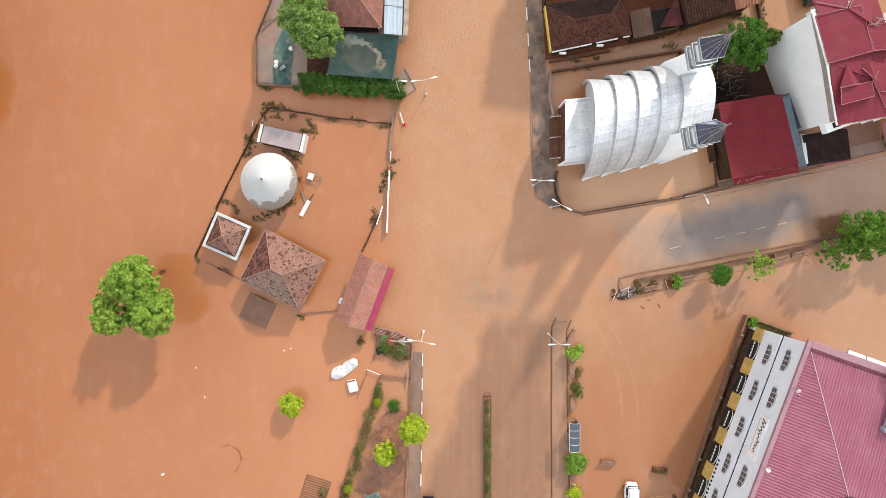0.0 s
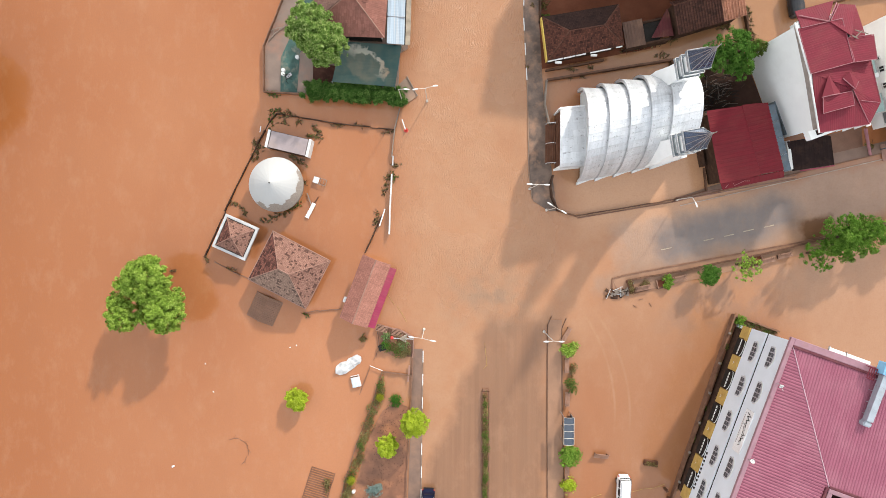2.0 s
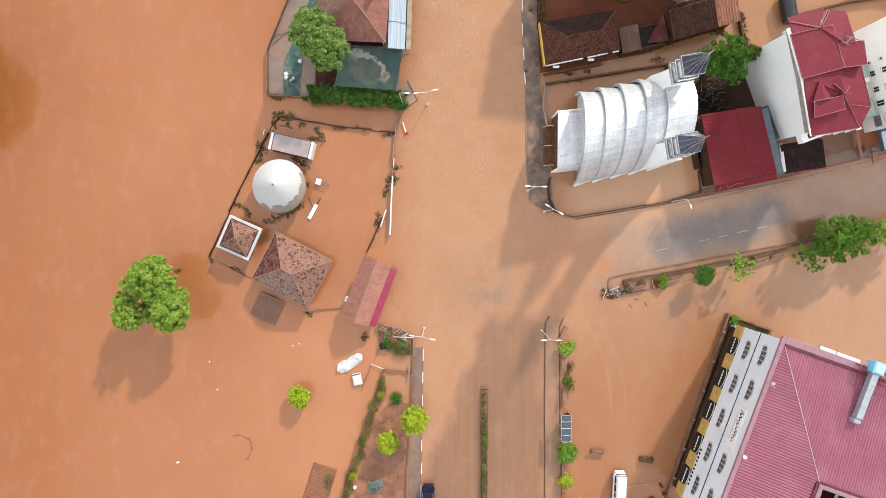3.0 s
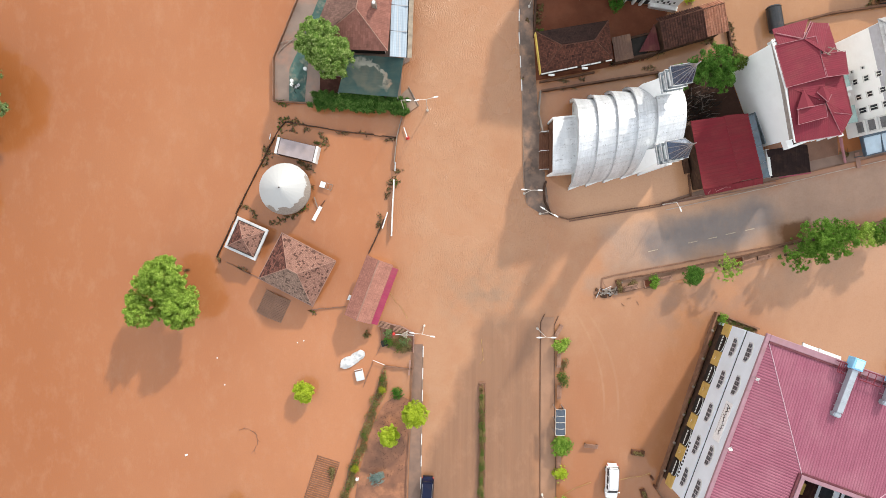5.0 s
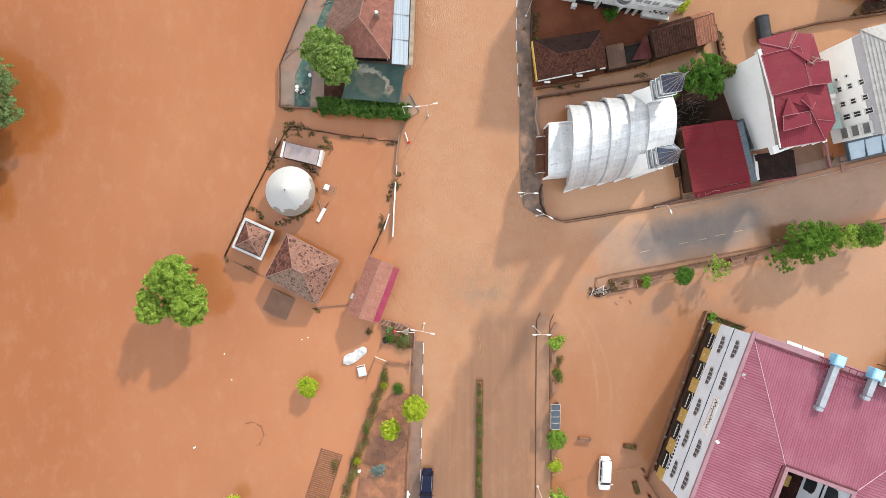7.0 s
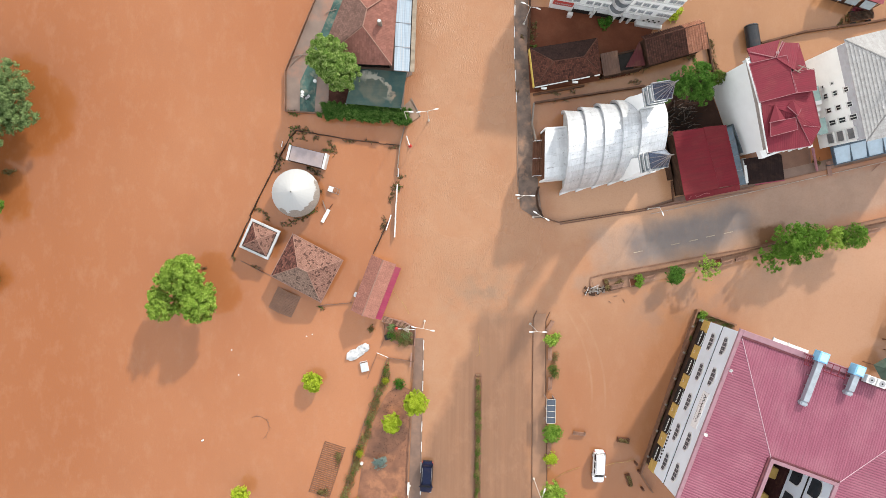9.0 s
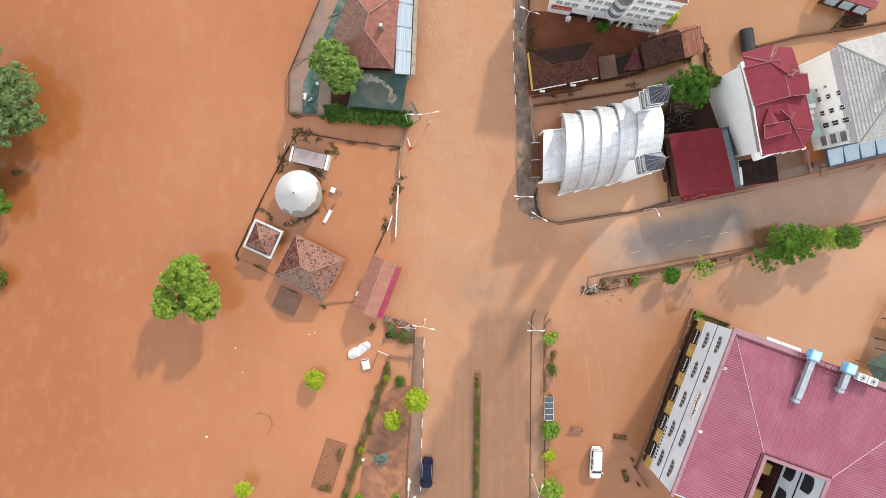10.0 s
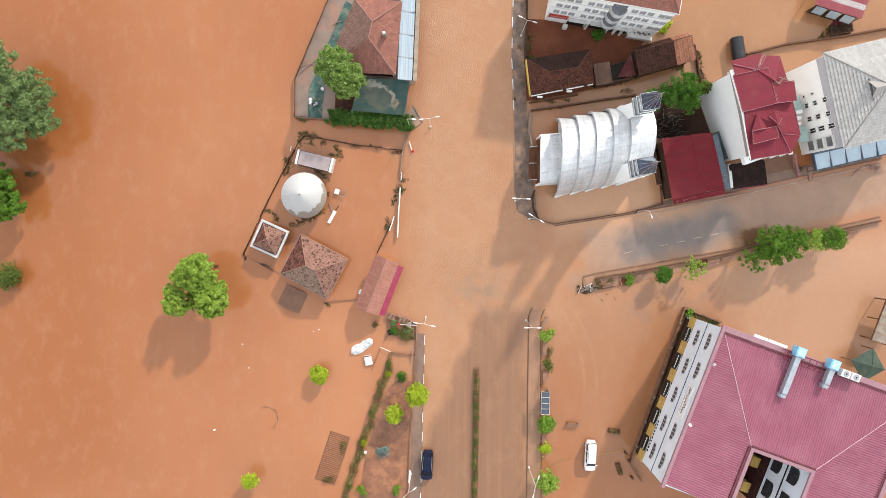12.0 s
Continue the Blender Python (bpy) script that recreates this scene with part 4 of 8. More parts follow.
# ---- cafe plot, north-west ----
def cafe():
    ob = thing("cafe_house", 0, 0, 0, 0, "single-storey cafe with a brown tile hip roof", "house")
    z = 2.9
    c = [(-16.0, 21.7, z), (-6.7, 21.4, z), (-5.95, 31.0, z), (-12.2, 31.2, z)]
    box_wall(ob, [(-15.3, 22.2), (-7.2, 21.9), (-6.5, 30.5), (-12.0, 30.7)], -0.2, z - 0.05, M_WHITE_WALL)
    # Added strip: the dark gap under the eave, its shade in the colour.
    part("gap_shade_strip", prism(B(), [(-15.2, 22.1), (-7.2, 21.8), (-7.2, 21.87), (-15.2, 22.17)], 0.0, 2.8), M_DARK, ob, "dark strip for the shaded gap under the eave")
    r0, r1 = Vector((-10.1, 25.5, 5.2)), Vector((-9.6, 27.6, 5.2))
    cc = [Vector(q) for q in c]
    # The west slope takes a darker, greyer tile than the other slopes.
    worn = tile_roof("grey_brown_tile", (0.215, 0.125, 0.10), (0.15, 0.085, 0.068), (0.075, 0.045, 0.037), 0.4, (0.24, 0.27))
    for k, pts in enumerate(((cc[0], cc[1], r0), (cc[1], cc[2], r1, r0), (cc[2], cc[3], r1), (cc[3], cc[0], r0, r1))):
        part("roof_slope", slope(pts, "tile", 0.36), worn if k == 3 else M_CAFETILE, ob)
    for a, b in ((cc[0], r0), (cc[1], r0), (cc[2], r1), (cc[3], r1), (r0, r1)):
        part("ridge_cap", ridge(a, b, 0.07), M_CAP, ob)
    ch = part("chimney", soft_box(-8.35, -7.85, 25.9, 26.4, 3.6, 5.2, 0.03), M_CONCRETE, ob)
    part("chimney_cap", lathe(B(), [(0.14, 5.2), (0.2, 5.28), (0.2, 5.36), (0.08, 5.42)], 10, -8.1, 26.15), M_WHITE, ch, "white round cap")


cafe()


def metal_canopy():
    ob = thing("metal_canopy", -4.62, 29.0, 0, -1.7, "long pale blue metal sheet canopy beside the cafe", "canopy")
    n = Nodes("streaked_blue_sheet")
    v = n.where()
    runs = n.noise(v, 1.0, 6, 0.7, (7.0, 0.12, 1))
    tone = n.mix(n.ramp(runs, 0.35, 0.62), (0.36, 0.44, 0.51), (0.24, 0.29, 0.34))
    tone = n.mix(n.ramp(n.noise(v, 1.0, 5, 0.7, (4.0, 0.07, 1)), 0.54, 0.68, 0, 0.7), tone, (0.46, 0.44, 0.41))
    streaky = n.done(tone, 0.5)
    y = -8.2
    while y < 12:
        part("roof_sheet", slope([(0.3, y, 2.45), (0.3, y + 2.9, 2.45), (-1.6, y + 2.9, 2.75), (-1.6, y, 2.75)], "rib", 0.32, 0.004), streaky, ob)
        part("beam", soft_box(-1.6, 0.3, y + 2.9, y + 2.98, 2.4, 2.62, 0.01), M_STEEL, ob)
        part("post", rod(B(), (0.35, y + 2.9, -0.2), (0.35, y + 2.9, 2.4), 0.05), M_STEEL, ob)
        y += 3.0
    part("front_band", slope([(0.95, -8.2, 2.3), (0.95, 12, 2.3), (0.42, 12, 2.4), (0.42, -8.2, 2.4)], "rib", 1.5, 0.02), plain("beige_sheet", (0.30, 0.245, 0.185), 0.7, vary=0.3, dirt=0.4), ob, "beige front band")
    part("gutter", soft_box(0.3, 0.42, -8.2, 12, 2.32, 2.46, 0.02), M_DARK, ob)


metal_canopy()

flat_area("cafe_yard", [(-20.6, 16.1), (-15.8, 15.9), (-5.4, 15.9), (-5.2, 20.5), (-4.3, 21), (-4.2, 40), (-13, 40), (-16.4, 31.5), (-20.6, 21.2)], 0.1, M_YARD, "muddy paved cafe yard", "yard")
flat_area("yard_carpet", [(-18.85, 16.1), (-16.95, 16.05), (-16.6, 20.5), (-15.0, 23.5), (-12.4, 31), (-13.8, 32), (-17.9, 21.9), (-18.8, 20)], 0.13, M_CARPET, "torn green carpet strip in the yard", "carpet")
path_wall("yard_wall", [(-5.2, 15.4), (-15.8, 15.75), (-20.7, 16.05), (-20.7, 21.2), (-16.4, 31.6), (-12.8, 40)], 0.09, -0.2, 0.6, M_BEDWALL, "low grey yard wall of concrete", jitter=0.1, seed=8, length=1.5)


def shade_net():
    ob = thing("shade_canopy", -8.8, 18.7, 0, 0, "sagging dark teal shade net with a mud puddle", "canopy")
    bm = B()
    k = 14
    c = [Vector((-3.8, -1.95, 2.2)), Vector((3.2, -2.5, 2.2)), Vector((3.95, 2.05, 2.3)), Vector((-2.7, 2.45, 2.4))]
    grid = []
    for j in range(k + 1):
        row = []
        for i in range(k + 1):
            u, v = i / k, j / k
            p = c[0].lerp(c[1], u).lerp(c[3].lerp(c[2], u), v)
            p.z -= 0.5 * math.sin(math.pi * u) * math.sin(math.pi * v) + 0.06 * noise.noise((u * 5, v * 5, 3))
            row.append(bm.verts.new(p))
        grid.append(row)
    for j in range(k):
        for i in range(k):
            bm.faces.new((grid[j][i], grid[j][i + 1], grid[j + 1][i + 1], grid[j + 1][i]))
    bmesh.ops.solidify(bm, geom=bm.faces[:], thickness=0.02)
    n = Nodes("puddled_net")
    v = n.where()
    mp = n.add("Mapping", Location=(-0.1, 0.05, 0), Rotation=(0, 0, radians(-33)), Scale=(2.75, 1.75, 1000))
    mp.vector_type = "TEXTURE"
    n.link(v, mp.inputs["Vector"])
    ln = n.add("VectorMath")
    ln.operation = "LENGTH"
    sw = n.add("VectorMath")
    sw.operation = "ADD"
    n.link(mp.outputs[0], sw.inputs[0])
    wob = n.add("TexNoise", Scale=1.1, Detail=5)
    n.link(v, wob.inputs["Vector"])
    half = n.add("VectorMath")
    half.operation = "MULTIPLY_ADD"
    n.link(wob.outputs["Color"], half.inputs[0])
    half.inputs[1].default_value, half.inputs[2].default_value = (0.9, 0.9, 0), (-0.45, -0.45, 0)
    n.link(half.outputs[0], sw.inputs[1])
    n.link(sw.outputs[0], ln.inputs[0])
    ring = n.ramp(n.math("ABSOLUTE", n.math("SUBTRACT", ln.outputs["Value"], 0.8)), 0.1, 0.2, 1, 0)
    sep = n.add("SeparateXYZ")
    n.link(v, sep.inputs[0])
    reach = n.ramp(n.math("ADD", n.math("MULTIPLY", sep.outputs[0], 0.8), sep.outputs[1]), -0.5, 0.7)
    pud = n.math("MULTIPLY", ring, reach)
    film = n.math("MULTIPLY", n.ramp(ln.outputs["Value"], 0.75, 1.0, 1, 0), n.ramp(n.noise(v, 0.9, 4), 0.4, 0.6, 0.45, 1.0))
    col = n.mix(n.ramp(n.noise(v, 0.7, 4), 0.35, 0.65), (0.035, 0.088, 0.085), (0.075, 0.11, 0.092))
    col = n.mix(n.math("MULTIPLY", film, 0.85), col, (0.135, 0.135, 0.105))
    col = n.mix(n.math("MULTIPLY", pud, n.ramp(n.noise(v, 1.3, 5), 0.34, 0.46)), col, n.mix(n.ramp(sep.outputs[0], 1.2, 2.6), (0.36, 0.35, 0.29), (0.33, 0.22, 0.15)))
    part("net", bm, n.done(col, n.ramp(pud, 0, 1, 0.8, 0.3)), ob)
    for p in c:
        part("post", rod(B(), (p.x, p.y, 0), (p.x, p.y, p.z), 0.05), M_STEEL, ob)


shade_net()


def cafe_table(x, y):
    ob = thing("cafe_table", x, y, 0.1, 0, "small round white cafe table in the muddy yard", "table", "cafe tables")
    part("top", lathe(B(), [(0.2, 0.42), (0.22, 0.44), (0.19, 0.47)], 16), M_WHITE, ob)
    part("stem", rod(B(), (0, 0, 0), (0, 0, 0.42), 0.04), M_STEEL, ob)
    part("foot", lathe(B(), [(0.22, 0), (0.2, 0.04)], 12), M_STEEL, ob)


for _x, _y in ((-16.85, 19.95), (-18.45, 18.5), (-18.45, 18.05)):
    cafe_table(_x, _y)


def stool_heap():
    ob = thing("chair_stack", -18.0, 17.75, 0.1, 30, "heap of dark metal chairs in the yard", "chairs")
    g = np.random.default_rng(4)
    for i in range(14):
        c = Vector((0.2 * g.normal(), 0.28 * g.normal(), 0.2 + 0.35 * g.random()))
        d = Vector((g.normal(), g.normal(), 0.6 * g.normal())).normalized() * 0.24
        part("chair_leg", rod(B(), c - d, c + d, 0.025, 0.025, 5), M_DARK, ob)
    for i in range(3):
        part("chair_seat", soft_box(-0.2 + 0.25 * i, 0.1 + 0.25 * i, -0.2, 0.15, 0.3 + 0.1 * i, 0.34 + 0.1 * i, 0.01), M_STEEL, ob)


stool_heap()


def fallen_branch(x, y, rz, l):
    ob = thing("fallen_branch", x, y, 0.12, rz, "pale bare branch fallen in the yard", "branch")
    part("stem", tube(B(), [(0, 0, 0.1), (l * 0.4, 0.15, 0.15), (l, 0.05, 0.1)], 0.05, 5), M_CONCRETE, ob)
    for q, a in ((0.3, 50), (0.5, -45), (0.7, 40)):
        part("twig", rod(B(), (l * q, 0.1, 0.12), (l * q + 0.6 * math.cos(radians(a)), 0.1 + 0.6 * math.sin(radians(a)), 0.15), 0.03, 0.012, 5), M_CONCRETE, ob)


fallen_branch(-20.1, 21.9, 40, 2.6)
fallen_branch(-19.9, 23.0, 10, 2.0)
fallen_branch(-15.6, 28.6, 20, 1.6)
flat_area("yard_deck", [(-15.15, 16.0), (-12.3, 16.0), (-12.0, 19.0), (-15.1, 19.3)], 0.16, plain("dark_maroon_boards", (0.062, 0.024, 0.017), 0.7, vary=0.35), "dark brown wooden yard deck", "deck")


M_HEDGE = leaf("hedge_leaves", (0.06, 0.145, 0.025), (0.3, 0.44, 0.12), (0.014, 0.042, 0.008))


def hedge_row():
    ob = thing("hedge", -10.1, 15.75, 0, -3.5, "tall dense green conifer hedge", "hedge")
    g = np.random.default_rng(5)
    for i in range(12):
        x = -5.0 + i * 0.9
        bm = rod(B(), (x, 0, -0.1), (x, 0, 1.6), 0.06, 0.03)
        part("stem", bm, M_BARK, ob)
        blobs = [(x, 0.05 * g.normal(), 0.9, 0.62, 0.6, 0.85)]
        for q in range(12):
            a = 6.283 * g.random()
            blobs.append((x + 0.5 * g.normal(), 0.7 * math.copysign(1, math.sin(a)) + 0.16 * g.normal(), 0.7 + 0.9 * g.random(), 0.1, 0.24, 0.34))
        leaf_mesh("foliage", blobs, 2600, 0.36, 300 + i, M_HEDGE, ob, 0.2, 0.5, "", 0.1, 5)


hedge_row()


# ---- mosque ----
def mosque():
    ob = thing("mosque", 0, 0, 0, 0, "mosque with stepped white aluminium barrel vaults", "mosque")
    white = M_WHITE_WALL

    def arch_point(x, th, w, h, grow=0.0, lean=0.6):
        yc = 10.65 + 0.215 * (x - 14.6)
        return Vector((x - lean * math.sin(th), yc - (w + grow) * math.cos(th), 0.55 + (h + grow) * math.sin(th)))

    def step(th):
        q = th / math.pi
        return 0.03 + 0.5 * q * q * (3 - 2 * q)

    k = 20
    for i in range(5):
        x0 = 15.0 + 2.1 * i
        x1 = x0 + (2.35 if i < 4 else 3.1)
        w, h = 4.95, 8.3 + 0.06 * i
        for j in range(k):
            a, b = math.pi * j / k + 0.0014, math.pi * (j + 1) / k - 0.0014
            bm = B()
            ga, gb, g1 = step(a), step(b), -0.06
            o = [arch_point(x0, a, w, h, ga), arch_point(x1, a, w, h, g1), arch_point(x1, b, w, h, g1), arch_point(x0, b, w, h, gb)]
            q = [arch_point(x0, a, w, h, ga - 0.3), arch_point(x1, a, w, h, g1 - 0.2), arch_point(x1, b, w, h, g1 - 0.2), arch_point(x0, b, w, h, gb - 0.3)]
            vo, vi = [bm.verts.new(p) for p in o], [bm.verts.new(p) for p in q]
            bm.faces.new(vo)
            bm.faces.new(vi[::-1])
            for m in range(4):
                bm.faces.new((vo[m], vi[m], vi[(m + 1) % 4], vo[(m + 1) % 4]))
            uvl = bm.loops.layers.uv.new("uv")
            high = {v: n in (2, 3) for q in (vo, vi) for n, v in enumerate(q)}
            for f in bm.faces:
                for l in f.loops:
                    l[uvl].uv = (l.vert.co.x + 0.3 + 0.6 * math.sin(math.pi * (j + high[l.vert]) / k), (j + high[l.vert]) * 0.65)
            part("vault_sheet", bm, M_ALU, ob)
        for th in ((0.0, math.pi) if i else (0.0,)):
            foot = [arch_point(x0, th, w, h, 0.3), arch_point(x1, th, w, h, -0.1), arch_point(x1, th, w, h, -0.4), arch_point(x0, th, w, h, -0.1)]
            part("vault_foot", prism(B(), [(q.x, q.y) for q in foot], -0.2, 0.55), M_WHITE, ob)
        if i == 0:
            bm = B()
            hub = bm.verts.new(arch_point(x0 + 0.3, 0.0, 0.0, 0.0, 0.0) + Vector((0, 0, 0.2)))
            edge = [bm.verts.new(arch_point(x0 + 0.3, math.pi * t / k, w, h, 0.05)) for t in range(k + 1)]
            for q0, q1 in zip(edge, edge[1:]):
                bm.faces.new((hub, q0, q1))
            bmesh.ops.solidify(bm, geom=bm.faces[:], thickness=0.1)
            part("front_gable", bm, white, ob)
        for e in (0.02,):
            bm = tube(B(), [arch_point(x0 - e, math.pi * t / k, w, h, step(math.pi * t / k)) for t in range(k + 1)], 0.03, 5)
            part("vault_rim", bm, M_ALU, ob)
    part("end_wall", prism(B(), [(25.6, 8.2), (26.2, 8.3), (26.0, 17.3), (25.4, 17.2)], -0.2, 4.0), white, ob)
    part("side_wall", prism(B(), [(15.8, 6.42), (26.0, 8.6), (25.95, 8.85), (15.8, 6.68)], -0.2, 1.9), white, ob)
    part("side_wall", prism(B(), [(15.8, 15.27), (26.0, 17.4), (25.95, 17.6), (15.8, 15.52)], -0.2, 1.9), white, ob)
    for i in range(5):
        x = 15.05 + 2.1 * i
        y = 10.65 + 0.215 * (x - 14.6) - 5.02
        part("fascia", slab(B(), [(x, y, 0.5), (x + 1.9, y + 0.42, 0.5), (x + 1.9, y + 0.75, 0.95), (x - 0.05, y + 0.25, 1.0)], 0.1), M_WHITE, ob)
    # porch vault
    for j in range(12):
        a, b = math.pi * j / 12, math.pi * (j + 1) / 12
        bm = B()
        pt = lambda x, t, s: Vector((x - 0.25 * math.sin(t), 10.35 + 0.1 * (x - 13) - (3.25 - s) * math.cos(t), 3.9 + (1.55 - s) * math.sin(t)))
        o, q = [pt(x, t, 0) for x, t in ((12.45, a), (15.6, a), (15.6, b), (12.45, b))], [pt(x, t, 0.18) for x, t in ((12.45, a), (15.6, a), (15.6, b), (12.45, b))]
        vo, vi = [bm.verts.new(p) for p in o], [bm.verts.new(p) for p in q]
        bm.faces.new(vo)
        bm.faces.new(vi[::-1])
        for m in range(4):
            bm.faces.new((vo[m], vi[m], vi[(m + 1) % 4], vo[(m + 1) % 4]))
        uvl = bm.loops.layers.uv.new("uv")
        high = {v: n in (2, 3) for q in (vo, vi) for n, v in enumerate(q)}
        for f in bm.faces:
            for l in f.loops:
                l[uvl].uv = (l.vert.co.x * 0.5, (j + high[l.vert]) * 0.65)
        part("porch_sheet", bm, M_ALU, ob)
    part("porch_front", prism(B(), [(12.55, 7.3), (12.7, 7.3), (12.7, 13.4), (12.55, 13.4)], -0.2, 3.95), M_BROWN, ob, "red-brown wooden porch front")
    for z0, x0 in ((0.9, 12.15), (1.7, 12.2), (2.5, 12.25), (3.3, 12.3)):
        part("porch_slat", soft_box(x0, x0 + 0.09, 8.0, 12.4, z0, z0 + 0.1, 0.01), M_BROWN, ob)
    for y in (8.2, 10.2, 12.2):
        part("porch_bracket", rod(B(), (12.1, y, 0.0), (12.6, y + 0.05, 3.5), 0.05, 0.05, 5), M_BROWN, ob)
    for y in (7.15, 13.45):
        part("porch_wall", prism(B(), [(12.4, y), (15.4, y + 0.3), (15.4, y + 0.5), (12.4, y + 0.2)], -0.2, 4.0), white, ob)
    for i in range(4):
        part("step", soft_box(11.45 + 0.25 * i, 12.53, 8.0, 12.4, -0.2, 0.12 + 0.16 * i, 0.01), M_BROWN, ob, "red-brown boarded porch step")
    for y in (7.95, 10.2, 12.45):
        part("handrail", tube(B(), [(11.5, y, 0.0), (11.5, y, 0.95), (12.45, y, 1.5), (12.45, y, 0.5)], 0.035, 5), M_WHITE, ob)


mosque()


M_RAILGLASS = plain("grey_railing_glass", (0.36, 0.4, 0.43), 0.2, 0.2, vary=0.2, dirt=0.2, bump=0.0)


def minaret(x, y):
    ob = thing("minaret", x, y, 0, 10, "white square minaret with platforms and blue-grey spire", "minaret", "mosque minarets")
    bm = B()
    for (h0, z0), (h1, z1) in zip(((1.15, -0.2), (1.15, 5.6), (0.85, 8.4), (0.72, 10.6)), ((1.15, 5.6), (0.85, 8.4), (0.72, 10.6), (0.7, 13.8))):
        q = [bm.verts.new((s * h, t * h, z)) for h, z in ((h0, z0), (h1, z1)) for s, t in ((-1, -1), (1, -1), (1, 1), (-1, 1))]
        for f in ((0, 1, 5, 4), (1, 2, 6, 5), (2, 3, 7, 6), (3, 0, 4, 7)):
            bm.faces.new([q[i] for i in f])
    part("shaft", bm, M_WHITE_WALL, ob)
    for z, h in ((10.4, 1.05), (11.7, 1.0), (13.2, 0.98)):
        pl = part("platform", soft_box(-h, h, -h, h, z, z + 0.1, 0.02), M_RAILGLASS, ob)
        for s in (-1, 1):
            part("railing", soft_box(-h, h, s * h - 0.02, s * h + 0.02, z + 0.1, z + 0.5, 0.005), M_RAILGLASS, pl)
            part("railing", soft_box(s * h - 0.02, s * h + 0.02, -h + 0.02, h - 0.02, z + 0.1, z + 0.5, 0.005), M_RAILGLASS, pl)
            part("top_rail", rod(B(), (-h, s * h, z + 0.52), (h, s * h, z + 0.52), 0.03, 0.03, 5), M_WHITE, pl)
            part("top_rail", rod(B(), (s * h, -h, z + 0.52), (s * h, h, z + 0.52), 0.03, 0.03, 5), M_WHITE, pl)
    bm = B()
    base = [bm.verts.new((s * 0.92, t * 0.92, 13.75)) for s, t in ((-1, -1), (1, -1), (1, 1), (-1, 1))]
    tip = bm.verts.new((0, 0, 17.6))
    for i in range(4):
        bm.faces.new((base[i], base[(i + 1) % 4], tip))
    bm.faces.new(base[::-1])
    sp = part("spire", bm, M_SPIRE, ob, "blue-grey pyramid spire with pale seams")
    for s, t in ((-1, -1), (1, -1), (1, 1), (-1, 1), (0.33, -1), (-0.33, -1), (-1, 0.33), (-1, -0.33)):
        part("seam", rod(B(), (s * 0.94, t * 0.94, 13.75), (0, 0, 17.65), 0.035, 0.03, 5), M_STEEL, sp)
    part("finial", rod(B(), (0, 0, 17.5), (0, 0, 18.5), 0.09, 0.03, 6), M_STEEL, ob)


minaret(23.5, 16.2)
minaret(23.2, 8.75)


# ---- low red building, white house, grey building ----
def red_building():
    ob = thing("red_roofed_hall", 0, 0, 0, 0, "low hall with a dark red ribbed sheet roof", "building")
    z0, z1 = 3.9, 4.3
    sw, se, ne, nw = Vector((29.9, 5.4, z0)), Vector((36.8, 6.9, z0)), Vector((34.9, 14.3, z0)), Vector((28.3, 13.3, z0))
    rs, rn = sw.lerp(se, 0.6) + Vector((0, 0, z1 - z0)), nw.lerp(ne, 0.55) + Vector((0, 0, z1 - z0))
    part("roof_slope", slope([nw, sw, rs, rn], "rib", 0.4, 0.02), M_REDROOF, ob)
    part("roof_slope", slope([se, ne, rn, rs], "rib", 0.4, 0.02), M_REDROOF, ob)
    part("ridge_cap", ridge(rs + Vector((0, 0, 0.02)), rn + Vector((0, 0, 0.02)), 0.06), M_REDROOF, ob)
    part("front_roof", slope([(30.1, 4.75, 3.5), (37.0, 6.2, 3.5), (36.8, 6.9, 3.85), (29.95, 5.4, 3.85)], "rib", 0.4, 0.02), M_REDROOF, ob)
    box_wall(ob, [(30.2, 5.6), (36.5, 6.95), (34.7, 13.9), (28.7, 13.0)], -0.2, 3.75, M_MUDWALL)


red_building()
whole("roof_rope", tube(B(), [(0, 0, 0), (0.35, 0.45, 0.03), (0.8, 0.55, 0.06), (0.95, 0.25, 0.0), (1.5, 0.5, 0.02), (2.0, 0.75, 0.1), (2.6, 0.75, 0.1)], 0.03, 5), plain("pink_rope", (0.42, 0.2, 0.2), 0.8), 30.55, 5.0, 3.68, 0, "pale pink rope lying on the red roof", "rope")

HX, HY, HA = 37.85, 10.7, 20.5


M_PINKTRIM = plain("pale_pink_trim", (0.30, 0.115, 0.13), 0.6)


